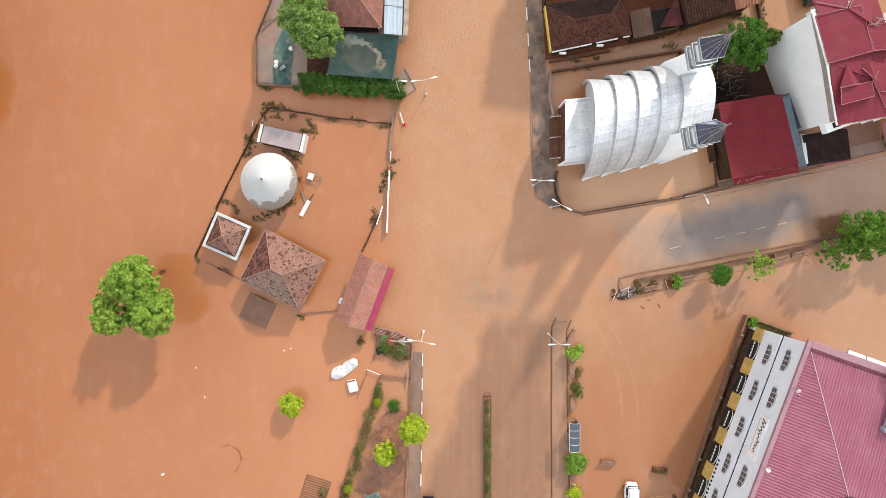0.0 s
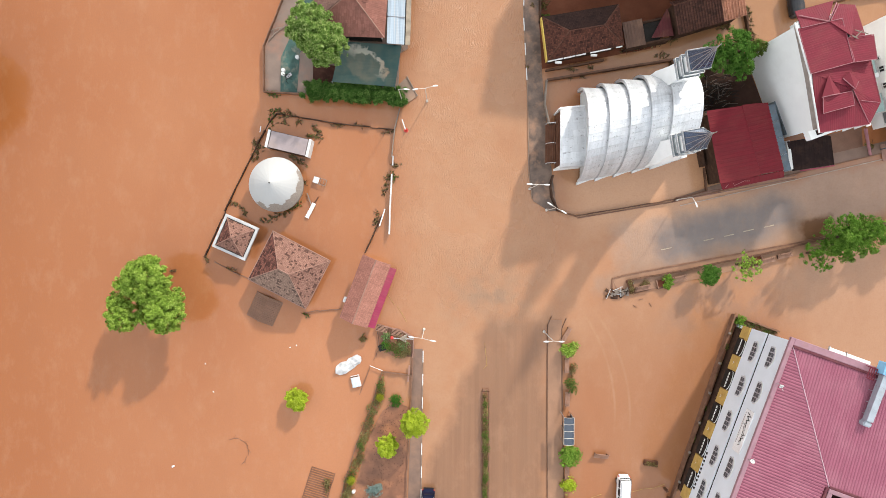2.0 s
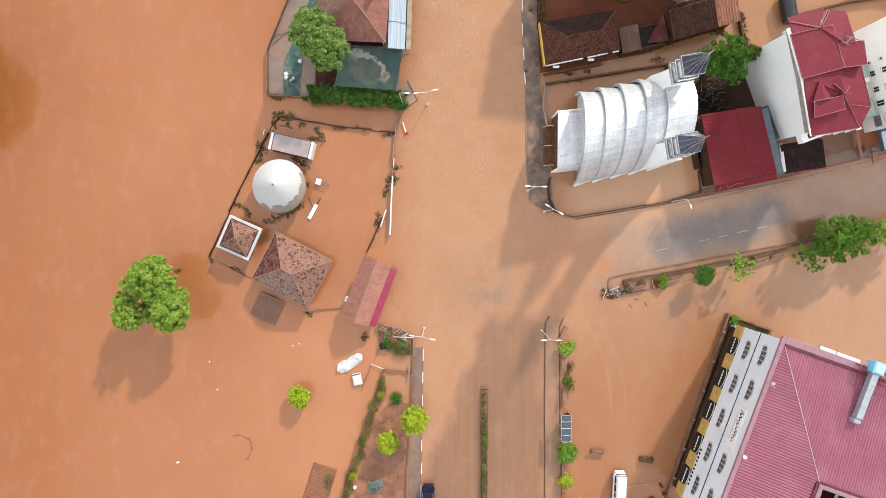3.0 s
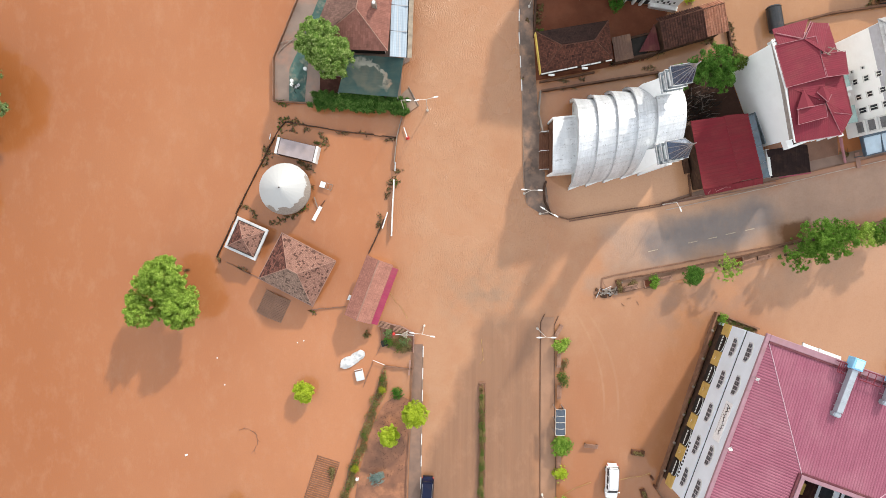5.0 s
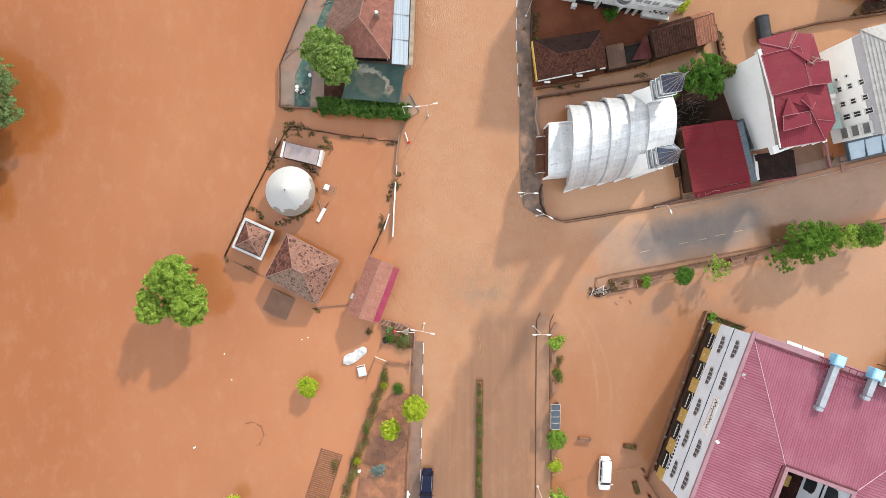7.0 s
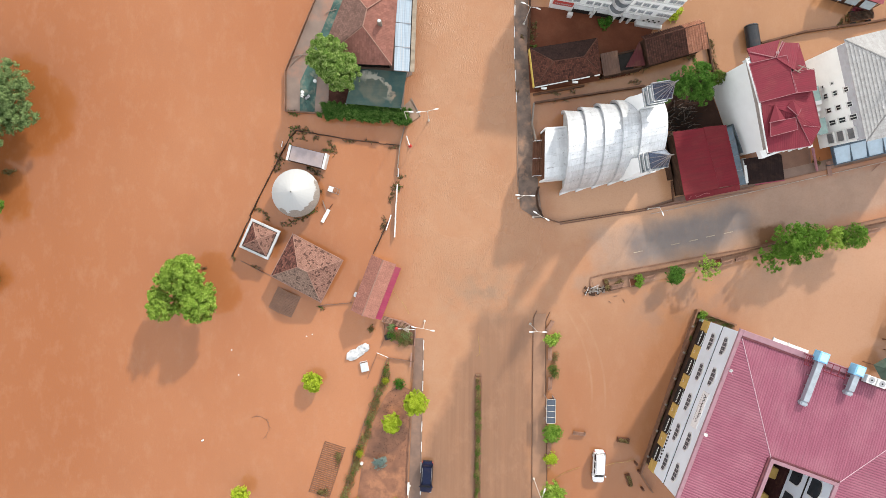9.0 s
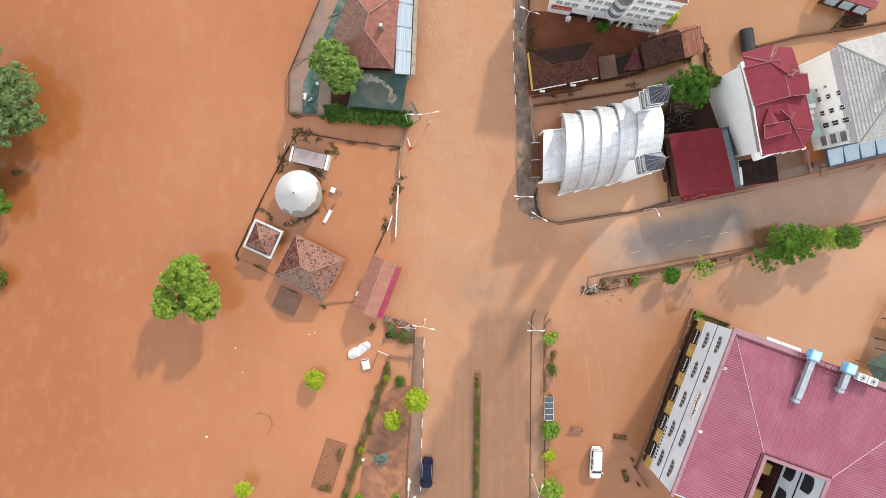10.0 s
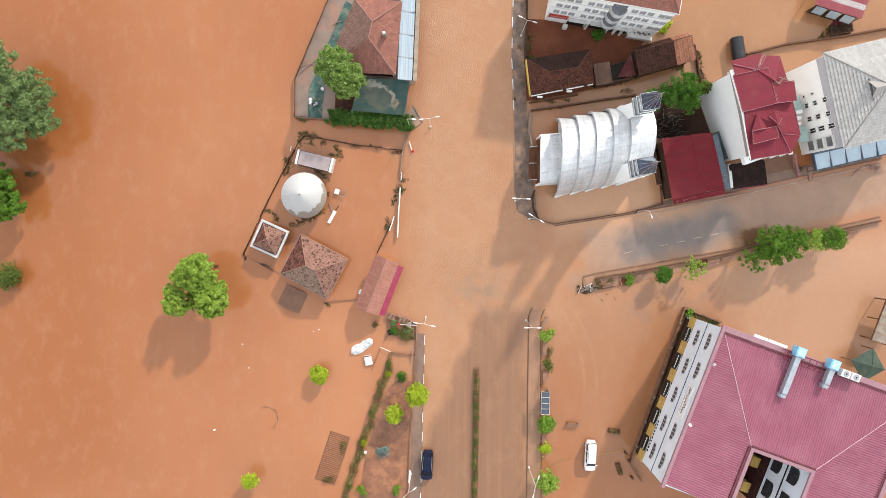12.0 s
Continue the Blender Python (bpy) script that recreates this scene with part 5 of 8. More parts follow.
def house_white():
    ob = thing("white_house", HX, HY, 0, HA, "three-storey white house with maroon sheet roofs", "house")
    zb = 10.2
    for name, run in (("front_wall", ((0.3, 0.0, 8.6), (6.2, 0.0, 8.6), 0.3, 1)), ("side_wall", ((5.9, 0.3, 8.6), (5.9, 10.3, 8.6), 0.3, 0)), ("back_wall", ((0.3, 10.0, zb - 0.1), (6.2, 10.0, 8.6), 0.3, 1))):
        a, b, t, along = run
        bm = B()
        q = [bm.verts.new((p[0] + (0 if along else s), p[1] + (s if along else 0), zz)) for s in (0, t) for p in (a, b) for zz in (-0.2, p[2])]
        for f in ((0, 2, 3, 1), (4, 5, 7, 6), (0, 1, 5, 4), (2, 6, 7, 3), (1, 3, 7, 5), (0, 4, 6, 2)):
            bm.faces.new([q[i] for i in f])
        part(name, bm, M_WHITE_WALL, ob)
    verge = ((0.0, 8.6), (5.4, 9.85), (10.3, zb))
    bm = B()
    out = [(0.0, -0.2)] + list(verge) + [(10.3, -0.2)]
    rows = [[bm.verts.new((x, y, z)) for y, z in out] for x in (0.0, 0.3)]
    bm.faces.new(rows[0])
    bm.faces.new(rows[1][::-1])
    for k in range(5):
        bm.faces.new((rows[0][k], rows[0][(k + 1) % 5], rows[1][(k + 1) % 5], rows[1][k]))
    part("side_wall", bm, M_WHITE_WALL, ob)
    # The attic face's shade is put into the colour as a taupe band.
    taupe = plain("attic_shade_taupe", (0.34, 0.29, 0.26), 0.85)
    for (y0, z0), (y1, z1), w0, w1 in ((verge[0], verge[1], 1.2, 0.8), (verge[1], verge[2], 0.8, 0.1)):
        bm = B()
        band = [bm.verts.new((x, y, z)) for x in (-0.05, -0.005) for y, z in ((y0, z0 - w0), (y1, z1 - w1), (y1, z1), (y0, z0))]
        for f in ((0, 1, 2, 3), (4, 5, 6, 7), (0, 1, 5, 4), (1, 2, 6, 5), (2, 3, 7, 6), (3, 0, 4, 7)):
            bm.faces.new([band[q] for q in f])
        part("attic_shade_band", bm, taupe, ob, "taupe upper wall band for the shaded attic face")
    part("verge_board", tube(B(), [(-0.35, -0.4, 8.75), (-0.1, 5.4, 10.0), (0.05, 10.65, zb + 0.1)], 0.1, 6), M_WHITE, ob)
    roof = lambda pts: part("roof_slope", slope(pts, "rib", 0.22, 0.012), M_MAROON, ob)
    cap = lambda p, q, r=0.035: part("ridge_cap", ridge(p, q, r), M_PINKTRIM, ob)
    sw, se, ea, hip = (-0.45, -0.4, 8.75), (4.7, -1.35, 8.75), (6.45, 0.3, 8.75), (3.6, 2.6, 9.75)
    roof((sw, se, hip, (0.2, 5.4, 10.0)))
    roof((se, ea, hip))
    roof((ea, (6.8, 4.7, 8.9), (4.2, 5.1, 9.85), hip))
    roof((hip, (4.2, 5.1, 9.9), (0.2, 5.4, 10.0)))
    for p, q in ((se, hip), (ea, (4.2, 1.2, 9.45)), ((6.45, 0.3, 8.8), (6.8, 4.7, 8.95)), (sw, se)):
        cap(p, q)
    # back roofs: a gable with two valleys and a hip to the east
    ga, gb, gc, gd = (0.7, 11.75, 9.7), (4.65, 11.4, 9.8), (3.05, 9.6, 10.5), (0.5, 9.9, 10.3)
    roof((ga, gb, gc, gd))
    cap((0.85, 11.2, 10.0), gc, 0.06)
    cap(gc, (4.75, 11.1, 10.0), 0.06)
    cap((3.3, 9.6, 10.5), (4.9, 10.9, 10.0), 0.045)
    ne, em, im = (6.75, 10.3, 9.5), (6.5, 7.0, 9.75), (4.6, 7.4, 10.35)
    roof(((4.85, 11.0, 9.75), ne, im, (3.2, 9.5, 10.45)))
    roof((ne, em, im))
    cap(ne, im)
    # two sheds that stand over the slopes, and a low one to the south
    for pts in (((4.3, 5.0, 10.3), (4.45, 9.4, 10.4), (0.1, 9.95, 10.45), (-0.05, 5.4, 10.15)), ((6.65, 4.5, 10.0), (7.05, 6.9, 10.1), (4.3, 7.45, 10.4), (4.15, 5.0, 10.3)), ((3.4, 1.0, 9.55), (3.5, 2.4, 9.75), (0.45, 2.85, 9.95), (0.1, 1.3, 9.7))):
        d = thing("roof_shed", 0, 0, 0, 0, "", "")
        d.parent = ob
        d.matrix_world = ob.matrix_world
        mid = sum((Vector(p) for p in pts), Vector()) / 4
        inner = [Vector(p).lerp(mid, 0.05) for p in pts]
        part("cheek", prism(B(), [(p.x, p.y) for p in inner], 8.8, min(p[2] for p in pts) - 0.12), M_MAROON, d)
        part("roof_slope", slope(pts, "rib", 0.22, 0.012), M_MAROON, d)
        for p, q in zip(pts, pts[1:] + pts[:1]):
            part("verge", ridge(p, q, 0.035), M_PINKTRIM, d)
    # pointed dormer before the low shed, and a hood on the hip
    for name, a, b, c, d in (("pointed_dormer", (0.35, 2.85, 9.9), (2.3, 2.55, 9.8), (1.4, 2.7, 10.2), (1.6, 4.7, 10.1)), ("ridge_hood", (2.9, 3.9, 9.95), (4.5, 3.1, 9.6), (3.6, 2.5, 10.1), (3.55, 4.3, 10.2))):
        dm = part(name, slab(B(), [a, c, d], 0.06), M_MAROON, ob)
        part("slope", slab(B(), [b, d, c], 0.06), M_MAROON, dm)
        part("verge", tube(B(), [a, c, b], 0.05, 5), M_PINKTRIM, dm)
    for p, q in (((5.3, 7.9, 10.35), (6.3, 7.1, 10.45)), ((4.9, 7.2, 10.5), (5.9, 7.6, 10.45)), ((4.6, 7.6, 10.55), (5.2, 7.0, 10.5))):
        part("broken_strip", rod(B(), p, q, 0.06, 0.05, 5), M_CONCRETE, ob, "pale broken sheet strip on the roof")
    for k in range(7):
        part("cornice_block", soft_box(0.2 + 0.62 * k, 0.72 + 0.62 * k, 10.35, 10.6 + 0.2 * (k % 2), 9.0 - 0.2 * k, 10.0 - 0.2 * k, 0.03), M_WHITE, ob)
    for k in range(6):
        part("valance", soft_box(1.6 + 0.6 * k, 2.14 + 0.6 * k, -0.95 - 0.1 * k - 0.1 * (k % 2), -0.5, 8.2, 8.35, 0.03), M_WHITE, ob)
    for y in (1.2, 3.0):
        part("window", soft_box(0.8 + y * 0.7, 1.7 + y * 0.7, -0.06, 0.04, 6.3, 7.6, 0.02), M_GLASS, ob)
    part("lower_wall", soft_box(-0.08, 0, 0.3, 4.2, -0.2, 2.6, 0.01), plain("blue_grey_plaster", (0.2, 0.25, 0.28), 0.8, vary=0.3), ob, "worn blue-grey lower wall")
    bal = part("balcony", soft_box(0.3, 4.4, -1.0, 0, 5.0, 6.0, 0.03), M_WHITE_WALL, ob)
    for x in (1.0, 2.9):
        part("opening", soft_box(x, x + 0.8, -1.03, -0.98, 5.2, 5.85, 0.01), M_DARK, bal)
        part("opening", soft_box(x, x + 0.8, -0.75, -0.2, 5.99, 6.02, 0.01), M_DARK, bal)


house_white()


def side_annex():
    ob = thing("side_annex", 46.6, 16.6, 0, 14, "pale teal lean-to roofs between two houses", "annex")
    teal = plain("pale_teal_sheet", (0.3, 0.42, 0.39), 0.5, vary=0.2, dirt=0.25)
    for x0, x1, y0, y1, z in ((-0.9, 0.35, 0.6, 2.6, 3.6), (-0.7, 0.45, -3.4, -1.4, 3.4)):
        part("roof_sheet", slab(B(), [(x0, y0, z), (x1, y0, z + 0.15), (x1, y1, z + 0.15), (x0, y1, z)], 0.06), teal, ob)
        part("wall", soft_box(x0 + 0.1, x1 - 0.1, y0 + 0.1, y1 - 0.1, -0.2, z - 0.1, 0.02), M_GREYWHITE, ob)
    for k in range(3):
        part("balcony_slab", soft_box(-1.3, -0.5, -1.2 + 0.7 * k, -0.7 + 0.7 * k, 4.0 + 0.5 * k, 4.2 + 0.5 * k, 0.03), M_WHITE, ob)


side_annex()


def side_roof():
    ob = thing("side_passage_roof", 36.15, 10.4, 0, 15, "narrow blue-grey sheet roof over the side passage", "roof")
    tin = plain("blue_grey_sheet", (0.075, 0.105, 0.13), 0.6, vary=0.3)
    for k in range(4):
        y0, y1 = -3.7 + 1.85 * k, -3.72 + 1.85 * (k + 1)
        part("sheet", slab(B(), [(-0.3, y0, 3.9), (0.4, y0, 4.05), (0.4, y1, 4.05), (-0.3, y1, 3.9)], 0.05), tin, ob)
    for y in (-3.5, 0, 3.5):
        part("post", rod(B(), (0.25, y, -0.1), (0.25, y, 3.9), 0.05), M_STEEL, ob)


side_roof()


M_AWNING = plain("dark_brown_sheet", (0.022, 0.013, 0.012), 0.9, dirt=0.1)
M_AWNING.node_tree.nodes["Principled BSDF"].inputs["Specular IOR Level"].default_value = 0.1


def awning_brown():
    ob = thing("awning", 38.2, 6.9, 0, 9, "dark brown sheet awning in front of the white house", "awning")
    part("sheet", slope([(0.2, 0.0, 2.4), (5.0, 0, 2.4), (4.8, 3.3, 2.8), (0, 3.3, 2.8)], "rib", 0.5, 0.02), M_AWNING, ob)
    for x, y in ((0.3, 0.1), (4.9, 0.1), (0.2, 3.2), (4.7, 3.2)):
        part("post", rod(B(), (x, y, -0.2), (x, y, 2.35), 0.05), M_STEEL, ob)
    part("edge_rail", rod(B(), (1.2, -0.1, 2.4), (5.0, -0.1, 2.4), 0.06), M_MAGENTA, ob)


awning_brown()


def grey_building():
    ob = thing("grey_apartment_house", 48.95, 11.9, -1.0, 14, "pale apartment house with grey tile hip roof", "building")
    box_wall(ob, [(0, 0), (13, 0), (13, 11.4), (0, 11.4)], -0.2, 10.3, M_WHITE_WALL, t=0.3)
    e = 0.3
    c = [Vector(q) for q in ((-e, -e, 10.4), (13 + e, -e, 10.4), (13 + e, 11.4 + e, 10.4), (-e, 11.4 + e, 10.4))]
    r0, r1 = Vector((5.0, 5.9, 13.0)), Vector((9, 5.9, 13.0))
    for pts in ((c[0], c[1], r1, r0), (c[1], c[2], r1), (c[2], c[3], r0, r1), (c[3], c[0], r0)):
        part("roof_slope", slope(pts, "tile", 0.38, 0.07), M_GREYTILE, ob)
    for p, q in ((c[0], r0), (c[3], r0), (c[1], r1), (c[2], r1), (r0, r1)):
        part("ridge_cap", ridge(p, q, 0.1), M_GREYCAP, ob)
    part("grey_band", soft_box(-0.05, -0.005, 0.05, 11.35, 8.45, 10.28, 0.005), plain("mid_grey_plaster", (0.43, 0.43, 0.455), 0.8, vary=0.1), ob, "mid-grey upper wall band")
    for z in (4.2, 6.1, 8.2):
        for y, w, h in ((2.5, 0.7, 1.25), (4.1, 0.66, 0.9), (5.9, 0.66, 0.8), (7.3, 0.36, 0.42)):
            if h < 0.5 and z > 8:
                continue
            win = part("window", soft_box(-0.1, 0.02, y, y + w, z, z + h, 0.02), M_WHITE, ob)
            part("pane", soft_box(-0.12, -0.09, y + 0.07, y + w - 0.07, z + 0.07, z + h - 0.07, 0.005), M_GLASS, win)
            part("window_sill", soft_box(-0.2, -0.1, y - 0.05, y + w + 0.05, z - 0.08, z - 0.02, 0.01), M_WHITE, win)
            if w > 0.5:
                part("mullion", soft_box(-0.135, -0.12, y + w / 2 - 0.03, y + w / 2 + 0.03, z + 0.07, z + h - 0.07, 0.004), M_WHITE, win)
    for z in (3.4, 5.4, 7.4):
        bay = part("loggia", soft_box(-0.35, -0.06, 0.25, 1.75, z, z + 1.5, 0.03), M_WHITE, ob, "white framed loggia")
        part("pane", soft_box(-0.38, -0.34, 0.4, 1.6, z + 0.2, z + 1.3, 0.01), M_WINGREY, bay)
    dm = part("dormer", slab(B(), [(3.0, 4.4, 11.9), (3.3, 5.9, 13.1), (5.6, 5.9, 13.2)], 0.06), M_GREYTILE, ob)
    part("slope", slab(B(), [(3.0, 7.4, 11.9), (5.6, 5.9, 13.2), (3.3, 5.9, 13.1)], 0.06), M_GREYTILE, dm)
    part("front", prism(B(), [(3.2, 4.6), (3.35, 4.6), (3.35, 7.2), (3.2, 7.2)], 11.3, 12.3), plain("slate_front", (0.14, 0.14, 0.15), 0.7), dm)
    for x, y, z in ((1.6, 2.9, 11.35), (2.4, 3.6, 11.7)):
        part("roof_hatch", soft_box(x, x + 0.8, y, y + 0.35, z - 0.2, z + 0.12, 0.03), M_GREYWHITE, ob)
    gl = plain("pale_blue_glazing", (0.40, 0.50, 0.58), 0.15, vary=0.1, dirt=0.15, bump=0)
    for i in range(6):
        x = 0.35 + i * 2.12
        part("conservatory_pane", slab(B(), [(x, -2.35, 3.0), (x + 1.98, -2.35, 3.0), (x + 1.98, -0.3, 3.35), (x, -0.3, 3.35)], 0.05), gl, ob)
        part("conservatory_beam", soft_box(x - 0.13, x - 0.02, -2.42, -0.05, 2.7, 3.3, 0.02), M_SLATEBLUE, ob)
        part("conservatory_post", soft_box(x - 0.12, x - 0.03, -2.4, -2.3, -0.1, 2.72, 0.01), M_SLATEBLUE, ob)
    part("conservatory_beam", soft_box(0.2, 13, -0.3, -0.02, 3.2, 3.5, 0.02), M_SLATEBLUE, ob)
    part("conservatory_beam", soft_box(0.2, 13, -2.5, -2.38, 2.8, 3.08, 0.02), M_SLATEBLUE, ob)


M_SLATEBLUE = plain("slate_blue_paint", (0.06, 0.095, 0.13), 0.6, vary=0.25)
M_GREYCAP = plain("grey_ridge_tile", (0.24, 0.235, 0.23), 0.85, vary=0.3)
M_WINGREY = plain("grey_glazing", (0.16, 0.17, 0.18), 0.2, vary=0.3, dirt=0.1, bump=0)
grey_building()


# ---- old houses and white apartment building ----
def old_house():
    ob = thing("old_house", 0, 0, 0, 0, "old low house with a dark weathered tile roof", "house")
    z = 3.1
    c = [(11.2, 18.9, z), (19.5, 20.6, z), (18.9, 25.0, z), (10.55, 23.6, z)]
    box_wall(ob, [(11.6, 19.3), (19.1, 20.9), (18.6, 24.6), (11.0, 23.3)], -0.2, 3.05, M_MUDWALL)
    mossy = tile_roof("mossy_black_tile", (0.05, 0.026, 0.02), (0.032, 0.017, 0.014), (0.014, 0.009, 0.008), 0.6, (0.18, 0.24))
    hip_roof(ob, c, (13.3, 21.7, 4.5), (17.0, 22.3, 4.5), M_DARKTILE, 0.06, step=0.24, capping=M_OLDCAP, skins=(M_DARKTILE, M_DARKTILE, mossy, M_DARKTILE))
    a, b = Vector((11.2, 18.8, 3.05)), Vector((19.5, 20.5, 3.05))
    for q0, q1 in ((0.0, 0.2), (0.21, 0.36), (0.37, 0.5), (0.56, 0.68), (0.69, 0.83), (0.9, 0.98)):
        part("gutter", rod(B(), a.lerp(b, q0), a.lerp(b, q1), 0.08), M_WHITE, ob, "broken white gutter")
    for q in (0.15, 0.62):
        p = a.lerp(b, q)
        part("gutter_box", soft_box(p.x - 0.4, p.x + 0.3, p.y - 0.42, p.y - 0.18, 2.7, 2.95, 0.03), M_WHITE, ob)
    part("yellow_band", prism(B(), [(11.06, 18.9), (11.17, 18.9), (10.53, 23.6), (10.42, 23.6)], 2.2, 3.1), M_YELLOW, ob)


old_house()


def old_barn():
    ob = thing("old_barn", 28.6, 24.5, 0, 16.5, "old barn with a rusty tile gable roof", "barn")
    w, d = 3.85, 1.85
    box_wall(ob, [(-w + 0.3, -d + 0.3), (w - 0.3, -d + 0.3), (w - 0.3, d - 0.3), (-w + 0.3, d - 0.3)], -0.2, 3.2, M_MUDWALL)
    barn_tile = tile_roof("dark_barn_tile", (0.10, 0.044, 0.032), (0.055, 0.026, 0.02), (0.022, 0.013, 0.011), 0.7, (0.3, 0.25))
    for x0, x1, mt in ((-w, 1.3, barn_tile), (1.305, w, M_RUSTTILE)):
        part("roof_slope", slope([(x0, -d, 3.2), (x1, -d, 3.2), (x1, 1.2, 4.0), (x0, 1.2, 4.0)], "rib", 0.3, 0.11), mt, ob)
        part("roof_slope", slope([(x1, d, 3.2), (x0, d, 3.2), (x0, 1.2, 4.0), (x1, 1.2, 4.0)], "rib", 0.3, 0.11), mt, ob)
    part("ridge_cap", ridge((-w, 1.2, 4.02), (w, 1.2, 4.02), 0.07), M_OLDCAP, ob)


old_barn()


def lean_to():
    ob = thing("lean_to_shed", 21.9, 22.3, 0, 12, "low lean-to with rusty tin and maroon sheets", "shed")
    part("roof_slope", slope([(-2.2, -1.4, 2.2), (0.0, -1.4, 2.2), (0.0, 1.4, 2.5), (-2.2, 1.4, 2.5)], "rib", 0.3, 0.03), M_TIN, ob)
    part("roof_slope", slope([(0.8, -0.8, 2.0), (3.2, -1.1, 2.2), (3.0, 2.0, 2.6)], "rib", 0.3, 0.03), sheet_metal("rotten_maroon_sheet", (0.085, 0.02, 0.022), 0.7, 0.0), ob)
    # Added black panel: the dark gap beside the lean-to, put in as colour.
    part("tarpaulin", slab(B(), [(0.2, -1.2, 1.5), (1.9, -1.1, 1.6), (2.2, 1.3, 1.8), (0.3, 1.2, 1.6)], 0.05), M_DARK, ob, "black panel for the dark gap between sheds")
    part("wall", soft_box(-2.1, 3.0, 1.0, 1.2, -0.2, 2.0, 0.02), M_MUDWALL, ob)
    part("wall", soft_box(-2.1, 3.0, -1.3, -1.1, -0.2, 1.9, 0.02), M_MUDWALL, ob)


lean_to()


def apartment():
    ob = thing("white_apartment_building", 13.3, 29.8, 0, -9.2, "white four-storey building with balconies and a flat-pitched roof", "building")
    L, D, H = 14.6, 9.5, 10.1
    box_wall(ob, [(0, 0), (L, 0), (L, D), (0, D)], -0.2, H, M_WHITE_WALL, t=0.3)
    e = 0.2
    part("eave", prism(B(), [(-e, -e), (L + e, -e), (L + e, D + e), (-e, D + e)], H, H + 0.25), M_WHITE, ob)
    hip_roof(ob, [(-e + 0.1, -e + 0.1, H + 0.26), (L + e - 0.1, -e + 0.1, H + 0.26), (L + e - 0.1, D + e - 0.1, H + 0.26), (-e + 0.1, D + e - 0.1, H + 0.26)], (2.2, D / 2, H + 2.6), (L - 3.4, D / 2, H + 2.6), M_CAFETILE, 0.1)
    for z in (3.5, 5.75, 8.0):
        for x in (0.5, 1.5, 2.5, 4.1, 5.1, 6.1, 9.5, 10.5, 11.5, 12.9, 13.75):
            w = part("window", soft_box(x, x + 0.8, -0.06, 0.02, z, z + 0.95, 0.02), M_GREYWHITE, ob)
            for k in (0, 1):
                part("pane", soft_box(x + 0.07 + 0.36 * k, x + 0.37 + 0.36 * k, -0.085, -0.05, z + 0.1, z + 0.85, 0.005), M_PALEGLASS, w)
            part("window_sill", soft_box(x - 0.05, x + 0.85, -0.16, -0.06, z - 0.1, z - 0.03, 0.01), M_WHITE, w)
        part("string_course", soft_box(0.02, L - 0.02, -0.07, -0.005, z - 0.5, z - 0.4, 0.01), M_WHITE, ob)
    for x0, x1 in ((2.95, 5.2), (5.9, 8.1), (8.6, 11.2)):
        part("shop_opening", soft_box(x0, x1, -0.05, 0.03, 0.0, 2.5, 0.02), M_DARK, ob)
        part("canopy", soft_box(x0 - 0.1, x1 + 0.1, -0.55, -0.01, 2.5, 2.62, 0.02), M_GREYWHITE, ob)
    for x in (5.55, 8.35, 9.4, 10.3):
        part("column", soft_box(x - 0.14, x + 0.14, -0.4, -0.06, -0.1, 2.5, 0.02), M_WHITE, ob)
    for k in range(6):
        part("shop_pane", soft_box(12.0 + 0.36 * k, 12.22 + 0.36 * k, -0.06, -0.005, 1.0 + 0.5 * (k % 2), 1.35 + 0.5 * (k % 2), 0.01), M_DARK, ob)
    part("entrance_block", soft_box(11.3, L + 0.1, -0.5, -0.005, -0.2, 0.7, 0.03), M_WHITE, ob)
    sg = part("sign_board", soft_box(0.2, 2.75, -0.16, -0.05, 1.8, 2.95, 0.02), M_RED, ob, "red sign board with pale bars")
    for k in range(9):
        part("letter_bar", soft_box(0.45 + 0.24 * k, 0.6 + 0.24 * k, -0.175, -0.16, 2.2, 2.5, 0.005), M_GREYWHITE, sg)
    whiteb = part("gate_box", soft_box(2.5, 3.1, -0.9, -0.4, 0.0, 1.0, 0.03), M_WHITE, ob)
    for z in (3.4, 5.6, 7.8):
        bal = part("balcony", lathe(B(), [(0.95, z), (1.1, z + 0.15), (1.1, z + 0.85), (1.04, z + 0.9)], 24, 7.9, 0.0), M_GREYWHITE, ob, "curved pale grey balcony")
        part("balcony_floor", lathe(B(), [(0.98, z + 0.9), (0.98, z + 0.905)], 24, 7.9, 0.0), M_WINGREY, bal)
        part("balcony_door", soft_box(7.0, 8.8, -0.04, 0.02, z + 0.9, z + 1.9, 0.01), M_WINGREY, ob)


M_PALEGLASS = plain("pale_reflecting_glass", (0.36, 0.39, 0.41), 0.12, vary=0.25, dirt=0.1, bump=0)
apartment()


# ---- hotel ----
def arched(w, h, rise, depth, k=8):
    """An upright pane of width w and height h with an arched head, in the y-z plane, facing -x."""
    pts = [(-w / 2, 0), (w / 2, 0)] + [(w / 2 * math.cos(math.pi * i / k), h + rise * math.sin(math.pi * i / k)) for i in range(k + 1)]
    bm = B()
    fr = [bm.verts.new((-depth, y, z)) for y, z in pts]
    bk = [bm.verts.new((0, y, z)) for y, z in pts]
    bm.faces.new(fr)
    bm.faces.new(bk[::-1])
    for i in range(len(pts)):
        j = (i + 1) % len(pts)
        bm.faces.new((fr[i], fr[j], bk[j], bk[i]))
    return bm


def moved(bm, x, y, z, rz=0.0):
    bmesh.ops.transform(bm, matrix=pose(x, y, z, 0, 0, rz), verts=bm.verts[:])
    return bm


